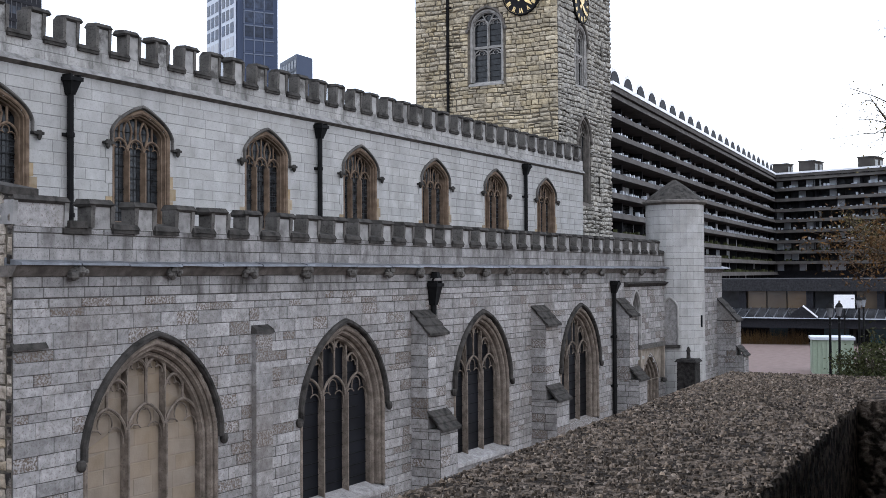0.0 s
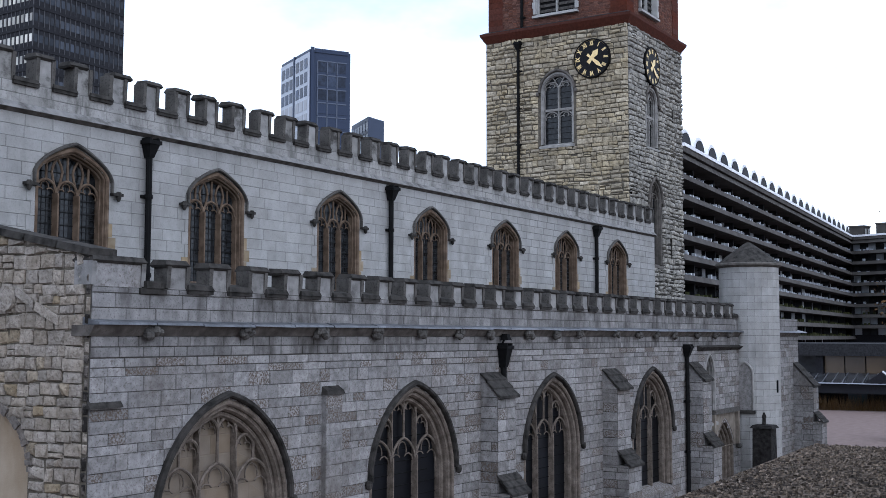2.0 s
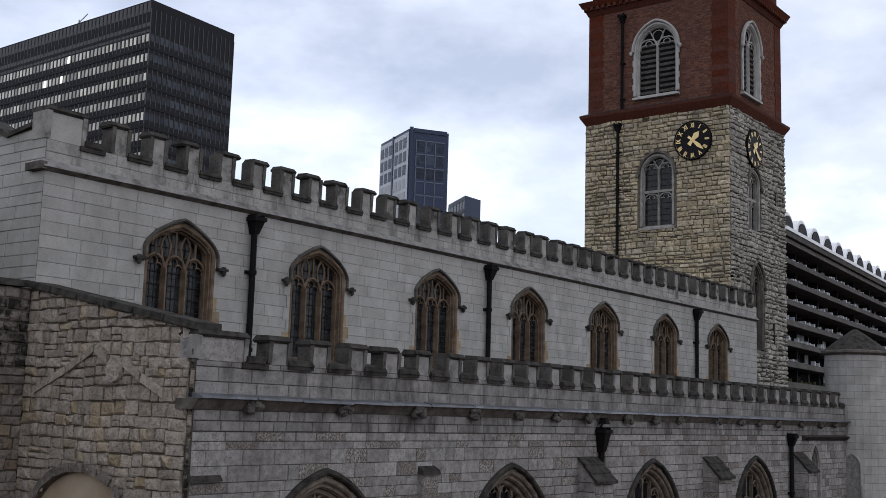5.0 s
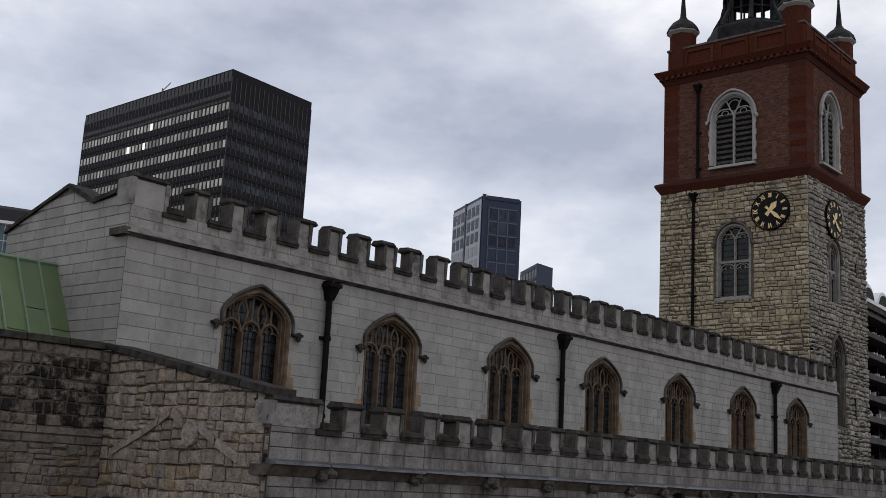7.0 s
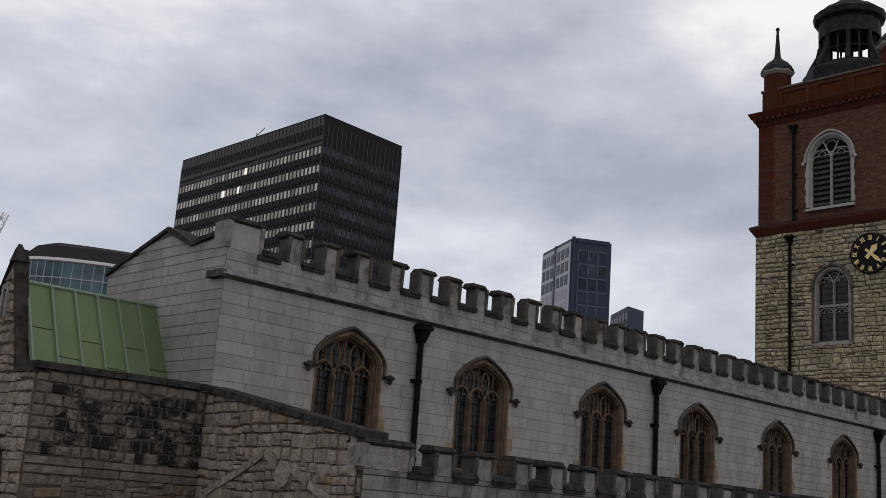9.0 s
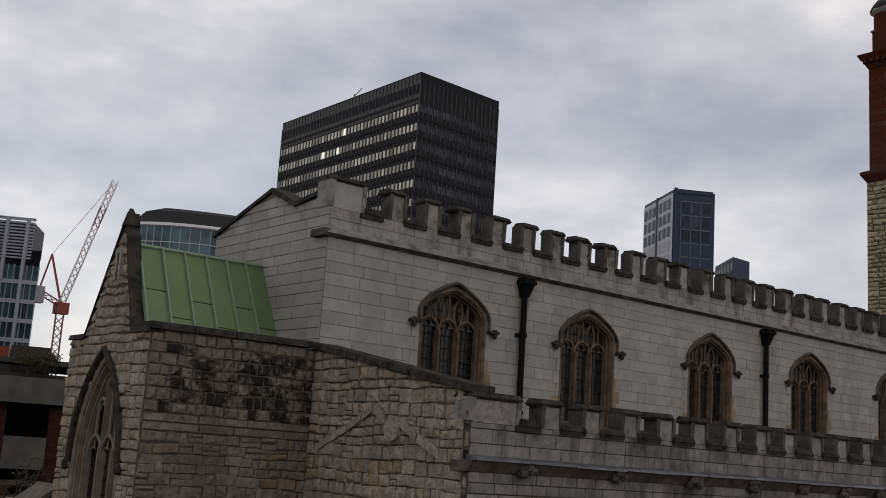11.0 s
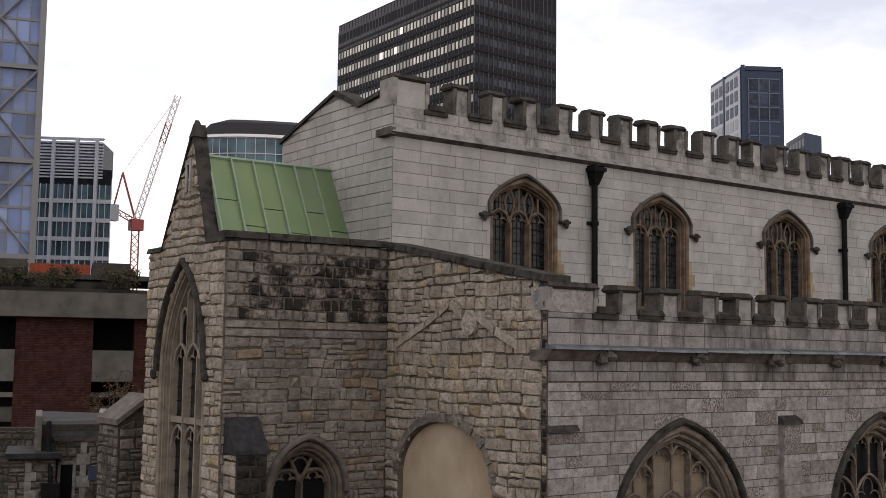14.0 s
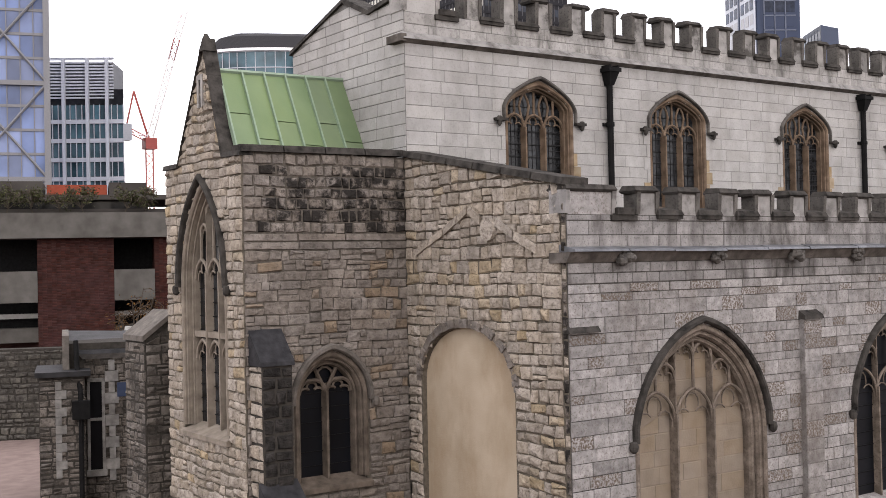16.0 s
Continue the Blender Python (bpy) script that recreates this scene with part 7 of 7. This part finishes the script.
for k, az in enumerate((12.9, 13.9, 14.9, 16.2, 17.2, 19.3, 20.1)):
    tree("trailing green plant on the roof terrace", at(az, 57.5, 9.3), 1.4, 0.8, 450, LEAF, 50 + k, 0.07, "shrub", low=0.2)
STRAW = material("dry straw", (0.14, 0.085, 0.04), (0.26, 0.17, 0.085), 0.9, bump=0, piece=0.4)
brown_grass = Bag()
rng_g = random.Random(4)
for k in range(900):
    p = at(rng_g.uniform(75.5, 79.0), rng_g.uniform(106, 107.5))
    h = rng_g.uniform(0.6, 1.5)
    brown_grass.add([(p.x - 0.06, p.y, 0), (p.x + 0.06, p.y, 0), (p.x + rng_g.uniform(-0.3, 0.3), p.y + rng_g.uniform(-0.3, 0.3), h)], [(0, 1, 2)])
gr = new("dry_grass", brown_grass.mesh("dry_grass", STRAW, False))
tagged(gr, "strip of dry brown ornamental grass", "grass", kind="stuff")


# ---- stonework on the church walls ----
stones(aisle_wall, [(12.5, -0.2), (54.6, -0.2), (54.6, 6.12), (12.5, 6.12)], [opening(A_HW + 0.02, A_SILL - 0.2, A_SPRING, A_APEX + 0.02, False, x) for x in AISLE_X] + [opening(A_HW + 0.02, A_SILL - 0.5, A_SPRING, A_APEX + 0.02, False, BLIND_X), lancet, porch],
       AISLE, 101, (0.14, 0.28), (0.25, 0.85), (0.006, 0.02), 0.0, 0.008, singles=(12.5, 22, 3.2, 6.5))
stones(aisle_wall, [(12.5, 6.12), (54.6, 6.12), (54.6, 6.5), (12.5, 6.5)], [], AISLE_STREAK, 121, (0.17, 0.2), (0.3, 0.7), (0.006, 0.016), 0.0, 0.010)
stones(aisle_parapet, aisle_band, [], AISLE_STREAK, 102, (0.2, 0.26), (0.4, 0.8), (0.006, 0.014), 0.0, 0.012, singles=(12.5, 40, 6, 8))
stones(cler_wall, [(12.55, 7.2), (48.95, 7.2), (48.95, 11.05), (12.55, 11.05)], [opening(C_HW + 0.02, C_SILL - 0.2, C_SPRING, C_APEX + 0.02, True, x) for x in CLER_X],
       PALE, 103, (0.22, 0.29), (0.55, 1.0), (0.004, 0.009), 0.0, 0.008, singles=(12.5, 34, 7.2, 11.1))
stones(cler_parapet, cler_band, [], STREAKED, 104, (0.22, 0.26), (0.5, 0.9), (0.004, 0.009), 0.0, 0.008, singles=(12.5, 40, 11, 12))
stones(nave_wall, [(-24.35, 8.2), *nave_out[1:2], *nave_out[2:]][:1] + [(-19.5, 8.2)] + nave_out[2:], [], PALE, 105, (0.2, 0.27), (0.5, 0.9), (0.005, 0.012), 0.0, 0.012, singles=(-25, -19, 8, 13))
stones(aisle_east, [(-19.48, -0.2), (-14.76, -0.2), (-14.76, 7.82), (-19.48, 8.72)], [opening(1.5, -0.2, 4.2, 5.36, True, -17.54, 10, True)], RAG, 106, (0.15, 0.26), (0.18, 0.44), (0.02, 0.05), 0.026, 0.014, split=0.08, wave=0.02, soot=lambda x, z, rng: rng.random() < (0.3 if abs(z - 6.1) < 0.5 or z < 4.2 and x > -16 else 0.06), other=OCHRE_RAG, other_label="ochre stones", singles=(-19.5, -14.6, 4.5, 9))
# Corner strip: black staining, and the joint's shadow put into the same dark stones.
stones(aisle_east, [(-14.75, -0.2), (-14.61, -0.2), (-14.61, 7.8), (-14.75, 7.8)], [], RAG, 116, (0.17, 0.29), (0.14, 0.15), (0.01, 0.03), 0.012, 0.03, soot=lambda x, z, rng: rng.random() < 0.55, other=BLOTCHED, other_label="stones under a black crust")


def soot_patch(x, z, rng):
    """The burnt patch under the chancel eaves, with ragged edges."""
    if z > 8.42 or x < 9.3:
        return False
    d = abs(z - 7.85 - 0.12 * math.sin(x * 2.2)) / 0.75
    return rng.random() < 1.15 - d * 0.5


ch_win = opening(0.84, 2.2, 3.95, 4.95, False, 10.7)
stones(chancel_north, [(8.92, -0.2), (12.48, -0.2), (12.48, 6.84), (8.92, 6.84)], [ch_win], RAG_GREY, 107, (0.12, 0.25), (0.14, 0.55), (0.012, 0.04), 0.022, 0.012, split=0.25, wave=0.018, soot=lambda x, z, rng: rng.random() < (0.5 if x > 11.5 and 5.2 < z < 6.6 else 0.08), other=RUST_RAG, other_label="rust brown stones", singles=(8.9, 12.5, 3.0, 7))
stones(chancel_north, [(8.92, 6.84), (12.48, 6.84), (12.48, 7.16), (8.92, 7.16)], [], RAG_GREY, 117, (0.15, 0.17), (0.6, 1.3), (0.03, 0.036), 0.004, 0.012)
stones(chancel_north, [(8.92, 7.16), (12.48, 7.16), (12.48, 8.68), (8.92, 8.68)], [], RAG_GREY, 127, (0.17, 0.24), (0.17, 0.36), (0.02, 0.045), 0.016, 0.018, wave=0.012, soot=soot_patch, other=BLOTCHED, other_label="stones under a black crust")
stones(chancel_east, ce_out, [opening(1.12, 3.15, 6.2, 8.28, False, -21.32)], RAG, 108, (0.15, 0.25), (0.18, 0.44), (0.02, 0.045), 0.026, 0.014, split=0.08, wave=0.02, soot=lambda x, z, rng: rng.random() < 0.08, other=OCHRE_RAG, other_label="ochre stones", singles=(-23.2, -19.4, 4, 9))
stones(tower_east, [(-27.6, 11), (-20.1, 11), (-20.1, 20.85), (-27.6, 20.85)], [opening(1.0, 15.3, 18.1, 19.15, False, -23.72)], TOWER, 109, (0.16, 0.3), (0.22, 0.6), (0.03, 0.07), 0.03, 0.028, split=0.15, wave=0.02, singles=(-25, -20, 14, 21))
stones(tower_north, [(47.56, 5), (54.3, 5), (54.3, 20.85), (47.56, 20.85)], [opening(0.85, 15.3, 17.6, 18.5, False, 50.3), opening(0.9, 9.7, 12.9, 14.1, False, 50.6), tn_holes[2], tn_holes[3]], TOWER_GREY, 110, (0.16, 0.3), (0.22, 0.6), (0.04, 0.09), 0.035, 0.028, split=0.15, wave=0.02, singles=(47.5, 52, 14, 21))
brick_face = lambda parent, out, hl, seed, mat: stones(parent, out, hl, mat, seed, (0.075, 0.078), (0.2, 0.24), (0.004, 0.008), 0.0, 0.012, name="brick", singles=(min(p[0] for p in out), max(p[0] for p in out), 22.0, 23.0))
brick_face(belfry_east, be_out, [opening(1.3, 21.8, 24.2, 25.6, False, -23.8)], 111, BRICK)
brick_face(belfry_north, bn_out, [opening(1.25, 21.8, 24.2, 25.6, False, 50.2)], 112, BRICK)
